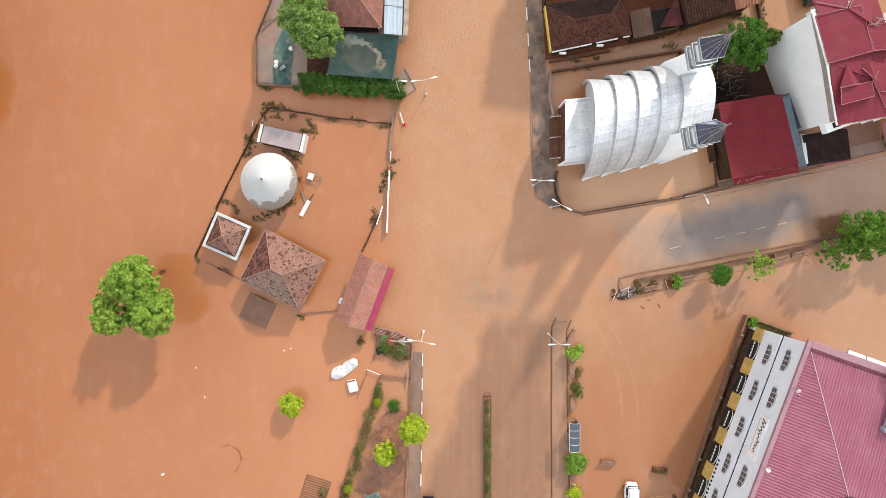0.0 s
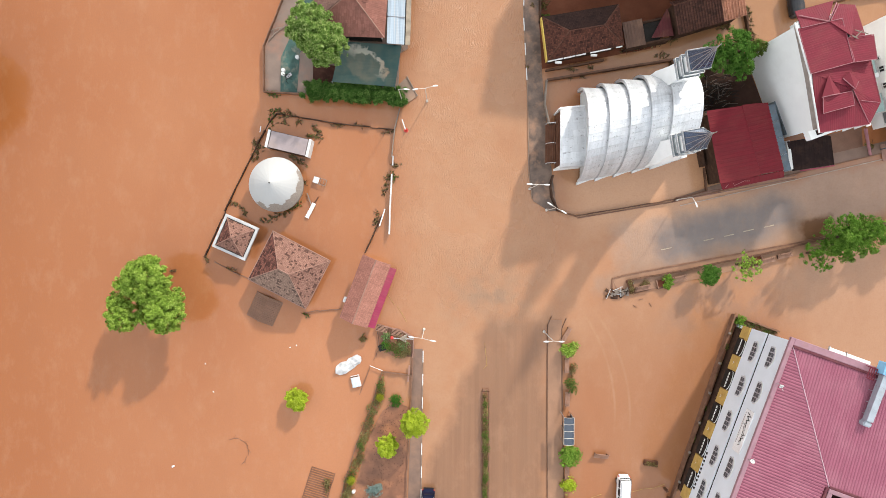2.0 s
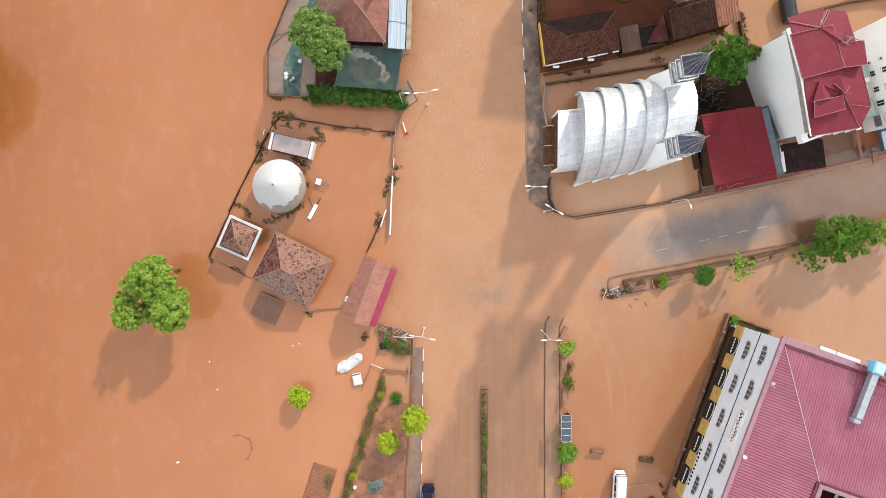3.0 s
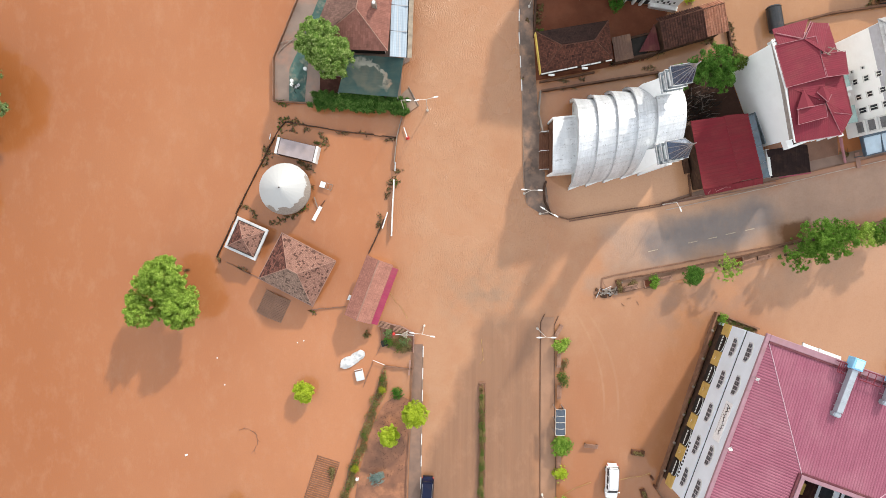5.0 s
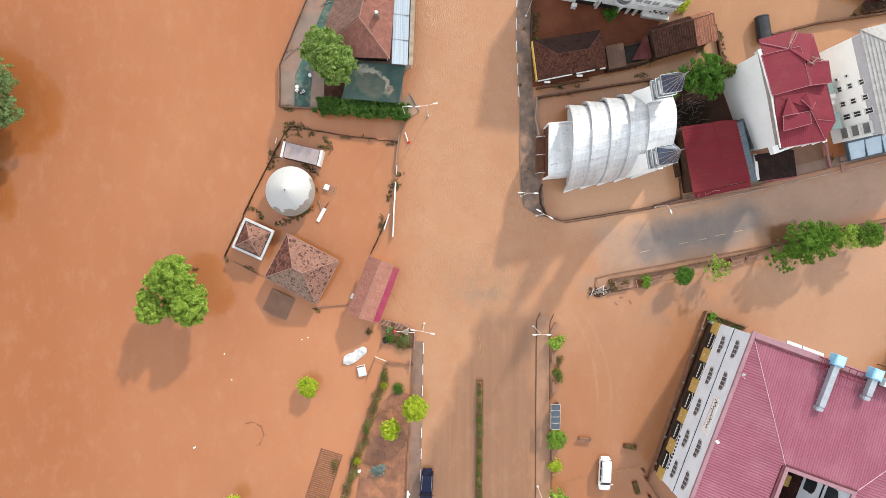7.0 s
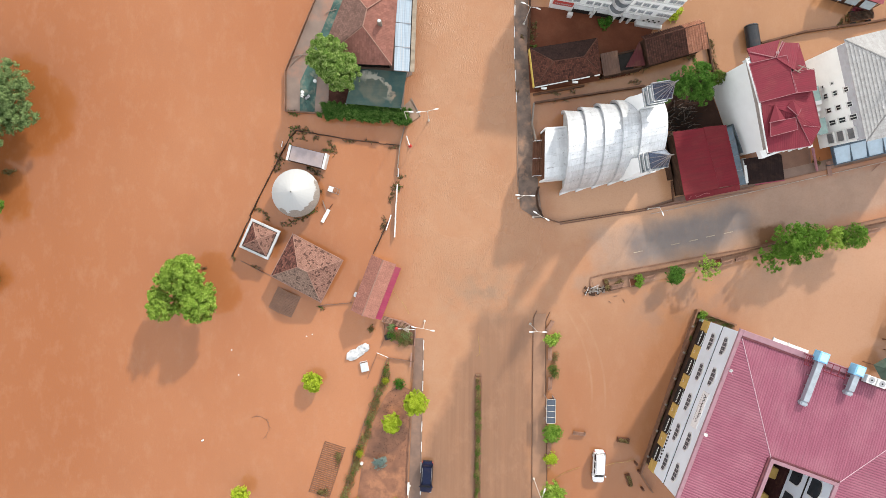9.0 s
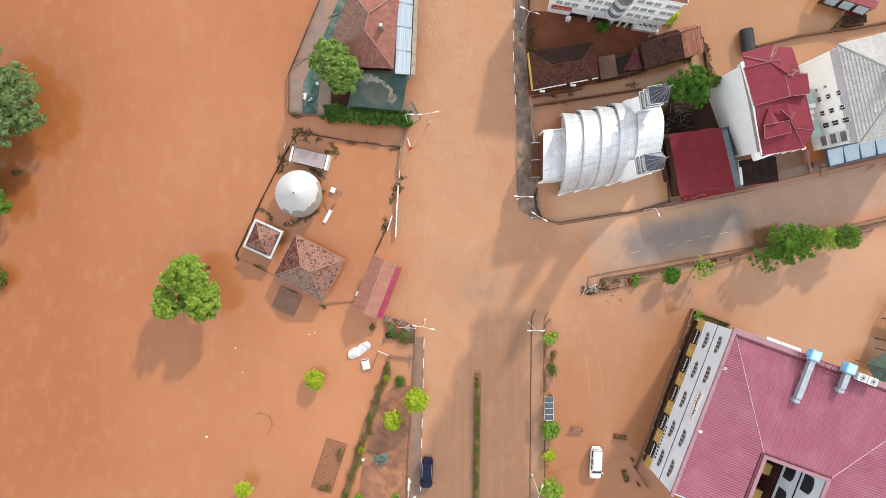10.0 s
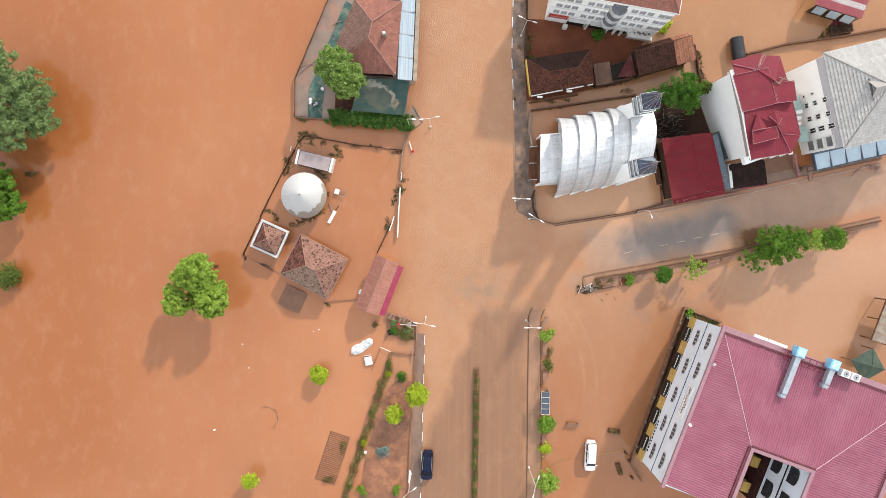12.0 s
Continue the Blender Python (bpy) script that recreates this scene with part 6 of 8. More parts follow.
M_WINFRAME = plain("grey_window_frame", (0.36, 0.37, 0.4), 0.5, vary=0.1, dirt=0.1)


M_HOTELGLASS = plain("grey_window_glass", (0.075, 0.085, 0.10), 0.1, vary=0.3, dirt=0.1, bump=0.0)


def hotel_window(ob, x, y, z, w=2.2, h=0.4):
    win = part("window", moved(arched(w, h, 0.75, 0.06), x, y, z), M_WINFRAME, ob, "arched window with grey frame")
    part("reveal", tube(B(), [(x - 0.02, y + (w / 2 + 0.08) * math.cos(math.pi * q / 8), z + h + 0.83 * math.sin(math.pi * q / 8)) for q in range(9)], 0.06, 5), M_WHITE, win)
    for i in range(4):
        s = (w - 0.2) / 4
        yy = y - w / 2 + 0.1 + s * (i + 0.5)
        top = h + 0.75 * math.sqrt(max(0.0, 1 - ((yy - y) / (w / 2)) ** 2)) - 0.18
        part("pane", soft_box(x - 0.09, x - 0.055, yy - s / 2 + 0.05, yy + s / 2 - 0.05, z + 0.1, z + top * 0.52, 0.005), M_HOTELGLASS, win)
        part("pane", soft_box(x - 0.09, x - 0.055, yy - s / 2 + 0.05, yy + s / 2 - 0.05, z + top * 0.52 + 0.08, z + top, 0.005), M_HOTELGLASS, win)


def hotel():
    ob = thing("hotel", 33.4, -10.3, 0, -19.6, "hotel with rose sheet roof, pale facade and arched windows", "hotel")
    L, W, CX0, CX1, CY = 20.2, 25.2, 7.75, 15.5, -12.2
    z = 11.9
    for x0, x1, y0, y1, z0, z1 in ((0, 0.35, -L, 0, 4.2, 7.7), (0, 0.35, -L, 0, 7.85, z), (0.35, W, -0.35, 0, -0.2, z), (0.35, CX0, -L, -L + 0.35, -0.2, z), (W - 0.35, W, -L, -0.35, -0.2, z),
                                   (CX0 - 0.3, CX0, -L, CY, -0.2, z + 1), (CX0, CX1, CY, CY + 0.3, -0.2, z + 1), (CX1, CX1 + 0.3, -L, CY, -0.2, z + 1)):
        part("wall", soft_box(x0, x1, y0, y1, z0, z1, 0.02), M_HOTEL_WALL, ob)
    part("ledge", soft_box(-0.02, 0.35, -L, 0, 7.7, 7.85, 0.01), M_DARK, ob, "dark joint between the storeys")
    part("string_course", soft_box(-0.12, 0.3, -L, 0, 7.45, 7.68, 0.02), M_HOTEL_WALL, ob)
    part("ground_floor", soft_box(0.3, 0.6, -L, -0.35, -0.2, 4.2, 0.02), M_MUDWALL, ob, "dark brown ground floor wall")
    for i in range(6):
        y = (-0.75, -4.2, -8.15, -12.1, -16.05, -19.6)[i]
        w = 0.75 if i in (0, 5) else 0.85
        part("pier", soft_box(-0.12, 0.3, y - w, y + w, 2.4, 4.16, 0.04), M_OCHRE, ob, "ochre plaster wall panel")
        if 0 < i < 5:
            em = part("emblem", rod(B(), (-0.121, y, 3.3), (-0.15, y, 3.3), 0.32, 0.32, 14), M_OCHRE, ob)
            part("emblem_mark", tube(B(), [(-0.16, y - 0.15, 3.15), (-0.16, y + 0.02, 3.4), (-0.16, y + 0.16, 3.2)], 0.03, 4), M_WHITE, em)
    for y in (-2.3, -6.2, -10.15, -14.1, -18.0):
        hotel_window(ob, 0, y, 5.75)
        bay = part("bay_window", moved(arched(1.95, 1.3, 0.4, 0.4), 0.28, y, 2.3), M_DARK, ob, "dark arched bay window")
        for k in range(5):
            part("pane", soft_box(-0.15, -0.1, y - 0.88 + 0.36 * k, y - 0.6 + 0.36 * k, 3.2, 3.42, 0.005), M_WHITE, bay)
        part("bay_head", tube(B(), [(0.0, y + 1.05 * math.cos(math.pi * q / 8), 3.6 + 0.45 * math.sin(math.pi * q / 8)) for q in range(9)], 0.04, 5), M_WHITE, ob)
    for y in (-2.2, -6.0, -14.1, -18.0):
        hotel_window(ob, 0, y, 9.2)
    # sign board with dark script strokes, and a lettered strip as plain bars
    sg = part("sign_board", soft_box(-0.1, 0, -12.3, -7.9, 9.0, 10.6, 0.02), M_WHITECAR, ob, "white sign board with dark script strokes")
    for k, (y, up, down) in enumerate(((-8.35, 0.45, 0.3), (-8.75, 0.4, 0.1), (-9.15, 0.15, 0.2), (-9.5, 0.15, 0.45), (-9.9, 0.15, 0.15), (-10.3, 0.5, 0.15), (-10.65, 0.4, -0.15), (-10.95, 0.15, 0.15), (-11.35, 0.15, 0.2))):
        part("stroke", tube(B(), [(-0.13, y + 0.16, 9.95 - down), (-0.13, y + 0.05, 9.95), (-0.13, y - 0.1, 9.95 + up), (-0.13, y - 0.2, 9.9 - down * 0.5)], 0.05 if k < 2 else 0.035, 4), M_DARK, sg)
    for k in range(14):
        part("stroke", soft_box(-0.13, -0.1, -8.35 - 0.24 * k, -8.2 - 0.24 * k, 9.18, 9.32, 0.005), M_STEEL, sg)
    for k in range(10):
        part("letter_bar", soft_box(-0.06, 0, -18.6 + 0.45 * k, -18.35 + 0.45 * k, 4.45, 4.75, 0.01), M_DARK, ob)
    # roof: slopes rise to the court
    zi = 13.3
    A, Bc, C, D2 = (0.3, -0.3, z), (W - 0.3, -0.3, z), (CX1, CY, zi), (CX0, CY, zi)
    part("roof_slope", slope([Bc, A, D2, C], "wave", 0.29, 0.055), M_HOTELROOF, ob)
    part("roof_slope", slope([A, (0.3, -L + 0.2, z), (CX0, -L + 0.2, zi), D2], "wave", 0.29, 0.055), M_HOTELROOF, ob)
    part("roof_slope", slope([(W - 0.3, -L, z), Bc, C, (CX1, -L, zi)], "wave", 0.29, 0.055), M_HOTELROOF, ob)
    trim = plain("pale_rose_trim", (0.29, 0.155, 0.185), 0.5, vary=0.15, dirt=0.3)
    seam = plain("pale_seam", (0.5, 0.33, 0.37), 0.5)
    for a, b in ((A, D2), (Bc, C)):
        part("hip_seam", ridge(Vector(a) + Vector((0, 0, 0.05)), Vector(b) + Vector((0, 0, 0.05)), 0.045), seam, ob)
    for x0, x1, y0, y1 in ((-0.12, 0.32, -L - 0.3, 0.38), (0.32, W + 0.3, -0.3, 0.38), (W - 0.3, W + 0.3, -L, -0.3)):
        part("parapet", soft_box(x0, x1, y0, y1, z - 0.15, z + 0.2, 0.04), trim, ob, "dusty rose parapet")
    gut = plain("dark_maroon_gutter", (0.10, 0.015, 0.025), 0.6)
    part("gutter", soft_box(0.4, W - 0.4, -0.55, -0.3, z - 0.05, z + 0.19, 0.02), gut, ob)
    part("gutter", soft_box(W - 0.9, W - 0.3, -L, -0.6, z - 0.05, z + 0.1, 0.02), gut, ob)
    for x0, x1, y0, y1 in ((CX0 - 0.2, CX0 + 0.25, -L, CY - 0.2), (CX0 - 0.2, CX1 + 0.2, CY - 0.2, CY + 0.2), (CX1 - 0.25, CX1 + 0.2, -L, CY - 0.2)):
        part("court_coping", soft_box(x0, x1, y0, y1, zi - 0.1, zi + 0.2, 0.03), trim, ob)
    for x0, x1, y0, y1 in ((CX0 - 0.5, CX0 - 0.22, -L, CY + 0.25), (CX0 - 0.2, CX1 + 0.2, CY + 0.22, CY + 0.45)):
        part("gutter", soft_box(x0, x1, y0, y1, zi - 0.15, zi + 0.12, 0.02), gut, ob)
    # Court floor and the lower part of its east wall are dark maroon.
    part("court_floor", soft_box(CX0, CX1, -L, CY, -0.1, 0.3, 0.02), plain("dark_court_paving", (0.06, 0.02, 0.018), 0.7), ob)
    part("court_lower_wall", soft_box(CX1 - 0.12, CX1 - 0.004, -L, CY, 0.3, 5.0, 0.02), plain("dark_maroon_panel", (0.035, 0.012, 0.012), 0.7), ob, "dark maroon lower court wall")
    part("court_dado", soft_box(CX1 - 1.2, CX1 - 0.13, -16.0, -14.6, 0.3, 3.2, 0.05), M_OCHRE, ob)
    part("court_dado", soft_box(CX1 - 1.2, CX1 - 0.13, -19.6, -18.2, 0.3, 3.2, 0.05), M_OCHRE, ob)
    part("court_ledge", soft_box(CX1 - 0.06, CX1, -L, CY, 8.6, 8.85, 0.02), M_DARK, ob)
    for y in (-14.0, -17.4):
        for zz in (5.6, 9.4):
            part("court_window_frame", moved(arched(2.4, 1.6, 0.6, 0.05), CX1, y, zz), M_WHITE, ob)
            part("court_window", moved(arched(2.1, 1.5, 0.55, 0.1), CX1, y, zz + 0.05), M_GLASS, ob)
    return ob


hotel()


def on_hotel(ob, x, y, z, rz=0):
    ob.matrix_world = pose(33.4, -10.3, 0, 0, 0, -19.6) @ pose(x, y, z, 0, 0, rz)
    return ob


def roof_duct(x, y, length, label):
    ob = on_hotel(thing("air_duct", 0, 0, 0, 0, label, "air duct", "roof air ducts"), x, y, 12.0)
    m = plain("galvanised_duct", (0.36, 0.40, 0.44), 0.4, 0.3, vary=0.15)
    k = max(1, round(length / 1.3))
    for i in range(k):
        part("duct_section", soft_box(-0.32, 0.32, -length * (i + 1) / k + 0.004, -length * i / k - 0.004, 0.6, 1.3, 0.015), m, ob)
    part("elbow", soft_box(-0.42, 0.42, -length - 0.55, -length - 0.02, 0.35, 1.2, 0.12, 2), m, ob)
    part("cowl", soft_box(-0.58, 0.58, 0.05, 1.25, 0.3, 1.5, 0.06), M_BLUE, ob, "sky blue cowl box")
    part("cowl_lid", soft_box(-0.42, 0.42, 0.2, 1.1, 1.5, 1.56, 0.02), plain("light_blue_lid", (0.42, 0.66, 0.8), 0.4), ob)
    for i in range(max(2, k)):
        for s in (-0.34, 0.34):
            part("support_leg", rod(B(), (s, -length * (i + 0.5) / max(2, k), -0.05), (s, -length * (i + 0.5) / max(2, k), 0.6), 0.035), M_STEEL, ob)


roof_duct(9.0, -0.15, 4.6, "long galvanised roof duct with sky blue cowl")
roof_duct(13.3, -0.15, 1.8, "short galvanised roof duct with sky blue cowl")


def ac_unit():
    ob = on_hotel(thing("air_conditioner", 0, 0, 0, 0, "white double-fan air conditioner on the parapet", "air conditioner", "roof air conditioners"), 15.1, 0.0, 12.1)
    part("case", soft_box(-0.55, 0.55, -0.45, 0.45, 0.2, 1.0, 0.04), M_WHITE, ob)
    part("fan_grille", lathe(B(), [(0.36, 1.0), (0.36, 1.03), (0.1, 1.04)], 16), M_STEEL, ob)
    part("fan_hub", lathe(B(), [(0.1, 1.04), (0.1, 1.06)], 10), M_DARK, ob)
    part("foot_rail", soft_box(-0.5, 0.5, -0.4, -0.3, 0.08, 0.2, 0.01), M_STEEL, ob)
    part("foot_rail", soft_box(-0.5, 0.5, 0.3, 0.4, 0.08, 0.2, 0.01), M_STEEL, ob)
    copy_thing(ob, pose(33.4, -10.3, 0, 0, 0, -19.6) @ pose(16.35, 0.0, 12.1))


ac_unit()


def roof_frame(x0, x1):
    ob = on_hotel(thing("roof_ladder_frame", 0, 0, 0, 0, "rusty pink steel frame on the roof edge", "steel frame", "roof frames"), 0, 0, 12.0)
    for y in (-0.9, 0.2):
        part("rail", rod(B(), (x0, y, 0.75), (x1, y, 0.75), 0.05), M_MAROON, ob)
    k = 3
    for i in range(k + 1):
        x = x0 + (x1 - x0) * i / k
        part("rung", rod(B(), (x, -0.9, 0.75), (x, 0.2, 0.75), 0.045), M_MAROON, ob)
        part("leg", rod(B(), (x, 0.2, 0.0), (x, 0.2, 0.75), 0.045), M_MAROON, ob)


roof_frame(7.6, 8.3)
roof_frame(9.9, 12.4)


def dish(x, y, r, face):
    ob = on_hotel(thing("satellite_dish", 0, 0, 0, 0, "small white satellite dish on the parapet", "satellite dish", "satellite dishes"), x, y, 12.1, face)
    part("mast", rod(B(), (0, 0, 0), (0, 0, 0.7), 0.035), M_STEEL, ob)
    bm = lathe(B(), [(0.04, 0.0), (r * 0.6, 0.05), (r, 0.16), (r, 0.18), (r * 0.6, 0.07), (0.04, 0.02)], 18)
    bmesh.ops.transform(bm, matrix=pose(0, 0, 0.75, 45, 0, 0), verts=bm.verts[:])
    part("reflector", bm, M_WHITE, ob)
    part("feed_arm", rod(B(), (0, -0.05, 0.7), (0, -0.5, 1.15), 0.02), M_STEEL, ob)


dish(0.1, -4.3, 0.22, 20)
dish(0.1, -12.2, 0.22, 200)
dish(22.5, -17.5, 0.28, 60)


def porch_roofs():
    for i, (x0, x1) in enumerate(((4.15, 5.85), (5.95, 8.4))):
        ob = on_hotel(thing("side_canopy", 0, 0, 0, 0, "white flat side canopy below the parapet", "canopy", "side canopies"), 0, 0, 0)
        part("panel", slab(B(), [(x0, 0.3, 11.5), (x1, 0.3, 11.5), (x1, 0.72, 11.35), (x0, 0.72, 11.35)], 0.12), M_WHITE, ob)
        part("bracket", soft_box(x0 + 0.1, x0 + 0.2, 0.0, 0.8, 11.0, 11.2, 0.01), M_STEEL, ob)


porch_roofs()
M_GATEWALL = plain("brown_masonry", (0.21, 0.11, 0.068), 0.85, vary=0.35, dirt=0.4)
path_wall("hotel_garden_wall", [(38.3, -11.2), (33.15, -9.3), (26.2, -30.9), (27.8, -33.4)], 0.2, -0.2, 0.8, M_GATEWALL, "low brown mud-stained garden wall", jitter=0.15, seed=31, length=2.2)
for _i in range(6):
    _p = Vector((33.15, -9.3, 0)).lerp(Vector((26.2, -30.9, 0)), (_i + 0.6) / 6.3)
    _ob = thing("wall_lamp", _p.x, _p.y, 0.8, -19, "small pale lamp on the garden wall", "lamp", "garden wall lamps")
    part("base", soft_box(-0.12, 0.12, -0.12, 0.12, 0, 0.12, 0.01), M_CONCRETE, _ob)
    part("head", soft_box(-0.13, 0.13, -0.13, 0.13, 0.12, 0.34, 0.04), M_CONCRETE, _ob)
flat_area("hotel_garden", [(33.3, -9.5), (38.2, -11.3), (38.4, -12.2), (33.5, -10.4), (26.8, -30.4), (26.35, -30.7)], 0.2, M_SOIL, "narrow wet garden strip before the hotel", "garden")
for _i in range(11):
    _p = Vector((33.25, -10.2, 0)).lerp(Vector((26.75, -30.0, 0)), (_i + 0.5) / 11)
    shrub(_p.x, _p.y, 0.3, 0.35, 260, 0.09, 460 + _i, M_OLIVE if _i % 2 else M_WEED, "low plants before the hotel ground floor", 0.2, "border_plant", 0.8, 2.0, 5, "border plants")
for _i in range(5):
    shrub(34.7 + 0.78 * _i, -10.35 - 0.27 * _i, 0.45, 0.4, 420, 0.1, 480 + _i, M_OLIVE if _i % 2 else M_WEED, "low plants at the hotel garden end", 0.2, "border_plant", 1.4, 0.8, 6, "border plants")
shrub(33.85, -10.1, 0.75, 1.2, 900, 0.16, 401, M_LEAF, "round green bush in the hotel garden corner")


# ---- vehicles ----
M_CARGLASS = plain("dark_car_glass", (0.012, 0.014, 0.018), 0.3, vary=0.2, dirt=0.08, bump=0.0)
M_CARGLASS.node_tree.nodes["Principled BSDF"].inputs["Specular IOR Level"].default_value = 0.12


def van(name, x, y, rz, L, W, H, paint, label, dark_roof=False):
    """A small van, front towards +y: lofted body, glazing, lights, bumpers and wheels."""
    ob = thing(name, x, y, 0, rz, label, "van")
    bm = B()
    rings = []
    for i in range(19):
        q = i / 18
        e = 2 * abs(q - 0.5)
        h = W / 2 * (0.66 + 0.34 * (1 - e ** 9) ** 0.45)
        z0 = 0.26 + 0.12 * e ** 8
        z1 = 1.05 - 0.08 * max(0.0, (q - 0.78) / 0.22) - 0.24 * max(0.0, e - 0.9) / 0.1
        side = [(0.9, z0), (1.0, z0 + 0.25), (1.0, z1 - 0.2), (0.95, z1 - 0.06), (0.84, z1)]
        ring = [(f * h, z) for f, z in side] + [(-f * h, z) for f, z in reversed(side)]
        rings.append([bm.verts.new((x, L * (q - 0.5), z)) for x, z in ring])
    for a, b in zip(rings, rings[1:]):
        for k in range(10):
            bm.faces.new((a[k], a[(k + 1) % 10], b[(k + 1) % 10], b[k]))
    bm.faces.new(rings[0][::-1])
    bm.faces.new(rings[-1])
    body = part("body", bm, paint, ob)
    # cabin
    bm = B()
    y0, y1 = -L / 2 + 0.1, L / 2 - 0.78
    low = [(-W * 0.48, y0, 1.02), (W * 0.48, y0, 1.02), (W * 0.48, y1, 1.0), (-W * 0.48, y1, 1.0)]
    top = [(-W * 0.41, y0 + 0.2, H - 0.06), (W * 0.41, y0 + 0.2, H - 0.06), (W * 0.40, y1 - 0.6, H - 0.06), (-W * 0.40, y1 - 0.6, H - 0.06)]
    v = [bm.verts.new(p) for p in low + top]
    for f in ((3, 2, 1, 0), (4, 5, 6, 7), (0, 1, 5, 4), (1, 2, 6, 5), (2, 3, 7, 6), (3, 0, 4, 7)):
        bm.faces.new([v[i] for i in f])
    bmesh.ops.bevel(bm, geom=bm.edges[:], offset=0.16, segments=4, affect="EDGES")
    cab = part("cabin", bm, paint, ob)
    part("windscreen", slab(B(), [(-W * 0.41, y1 - 0.05, 1.11), (W * 0.41, y1 - 0.05, 1.11), (W * 0.36, y1 - 0.5, H - 0.13), (-W * 0.36, y1 - 0.5, H - 0.13)], 0.02), M_CARGLASS, cab, "dark windscreen")
    part("rear_window", slab(B(), [(-W * 0.4, y0 + 0.04, 1.15), (W * 0.4, y0 + 0.04, 1.15), (W * 0.36, y0 + 0.17, H - 0.16), (-W * 0.36, y0 + 0.17, H - 0.16)], 0.02), M_CARGLASS, cab)
    for s in (-1, 1):
        for q0, q1 in ((0.06, 0.32), (0.36, 0.62), (0.66, 0.9)):
            a, b = y0 + (y1 - y0) * q0, y0 + (y1 - y0) * q1 - (0.25 if q1 > 0.8 else 0)
            part("side_window", slab(B(), [(s * W * 0.478, a, 1.1), (s * W * 0.478, b, 1.1), (s * W * 0.425, b, H - 0.15), (s * W * 0.425, a, H - 0.15)], 0.015), M_CARGLASS, cab)
        part("roof_rail", rod(B(), (s * W * 0.38, y0 + 0.4, H), (s * W * 0.38, y1 - 1.0, H), 0.025), M_STEEL, cab)
        part("mirror", soft_box(min(s * W * 0.5, s * (W * 0.5 + 0.17)), max(s * W * 0.5, s * (W * 0.5 + 0.17)), y1 - 0.2, y1 - 0.08, 1.05, 1.25, 0.03), paint, body)
        part("headlight", soft_box(s * W * 0.33 - 0.16, s * W * 0.33 + 0.16, L / 2 - 0.24, L / 2 - 0.04, 0.62, 0.82, 0.04), M_STEEL, body)
        part("tail_light", soft_box(s * W * 0.42 - 0.07, s * W * 0.42 + 0.07, -L / 2 + 0.05, -L / 2 + 0.12, 0.66, 0.9, 0.015), M_RED, body)
        for yy in (-L / 2 + 0.8, L / 2 - 0.85):
            wh = part("wheel", rod(B(), (s * W * 0.38, yy, 0.3), (s * W * 0.49, yy, 0.3), 0.31, 0.31, 16), M_RUBBER, ob)
            part("rim", rod(B(), (s * W * 0.48, yy, 0.3), (s * W * 0.497, yy, 0.3), 0.19, 0.19, 12), M_STEEL, wh)
    part("bumper", soft_box(-W * 0.3, W * 0.3, L / 2 - 0.12, L / 2 + 0.04, 0.32, 0.55, 0.05), M_RUBBER if dark_roof else paint, body)
    part("bumper", soft_box(-W * 0.38, W * 0.38, -L / 2 - 0.04, -L / 2 + 0.1, 0.32, 0.55, 0.05), M_RUBBER if dark_roof else paint, body)
    return ob


van("black_van", -1.95, -31.55, 177, 4.1, 1.58, 1.75, M_BLACKCAR, "black van parked at the white-painted kerb", True)
van("white_van", 20.6, -29.95, 178, 4.2, 1.5, 1.72, M_WHITECAR, "white van on the flooded car park")


# ---- street furniture ----
def street_lamp(x, y, rz, reach, h=7.0, two=True, label="white double-arm street lamp"):
    ob = thing("street_lamp", x, y, -0.05, rz, label, "street lamp", "street lamps")
    part("base", lathe(B(), [(0.16, 0), (0.16, 0.25), (0.09, 0.4)], 12), M_LAMP, ob)
    part("pole", rod(B(), (0, 0, 0.3), (0, 0, h - 0.6), 0.05, 0.035, 10), M_LAMP, ob)
    for s in ((-1, 1) if two else (1,)):
        pts = [(s * reach * q, 0, h - 0.55 + 0.35 * math.sin(q * math.pi * 0.5)) for q in (0, 0.2, 0.45, 0.7, 1.0)]
        arm = part("arm", tube(B(), pts, 0.028), M_LAMP, ob)
        bm = lathe(B(), [(0.02, -0.07), (0.085, -0.04), (0.095, 0.02), (0.05, 0.07), (0.02, 0.08)], 14)
        bmesh.ops.transform(bm, matrix=pose(s * (reach + 0.05), 0, h - 0.17) @ Matrix.Diagonal((3.4, 0.95, 0.6, 1)), verts=bm.verts[:])
        part("head", bm, M_WHITE, arm, "white oval lamp head")
    return ob


M_LAMP = plain("off_white_pole_paint", (0.6, 0.56, 0.5), 0.5, vary=0.15, dirt=0.3)
street_lamp(-2.1, 15.1, 10, 1.0)
street_lamp(-4.9, 15.0, -5, 0.8, two=False)
street_lamp(-2.4, -11.1, -10, 1.1)
street_lamp(9.7, 5.1, 178, 0.85)
street_lamp(11.65, 2.66, -30, 0.8)
street_lamp(11.45, -11.35, 180, 0.75)
street_lamp(-4.2, -33.0, 40, 1.0)
street_lamp(12.2, -31.9, 75, 1.2)
street_lamp(10.1, 27.6, 160, 0.9)
street_lamp(26.6, 3.9, -70, 0.8, 5.2, False)


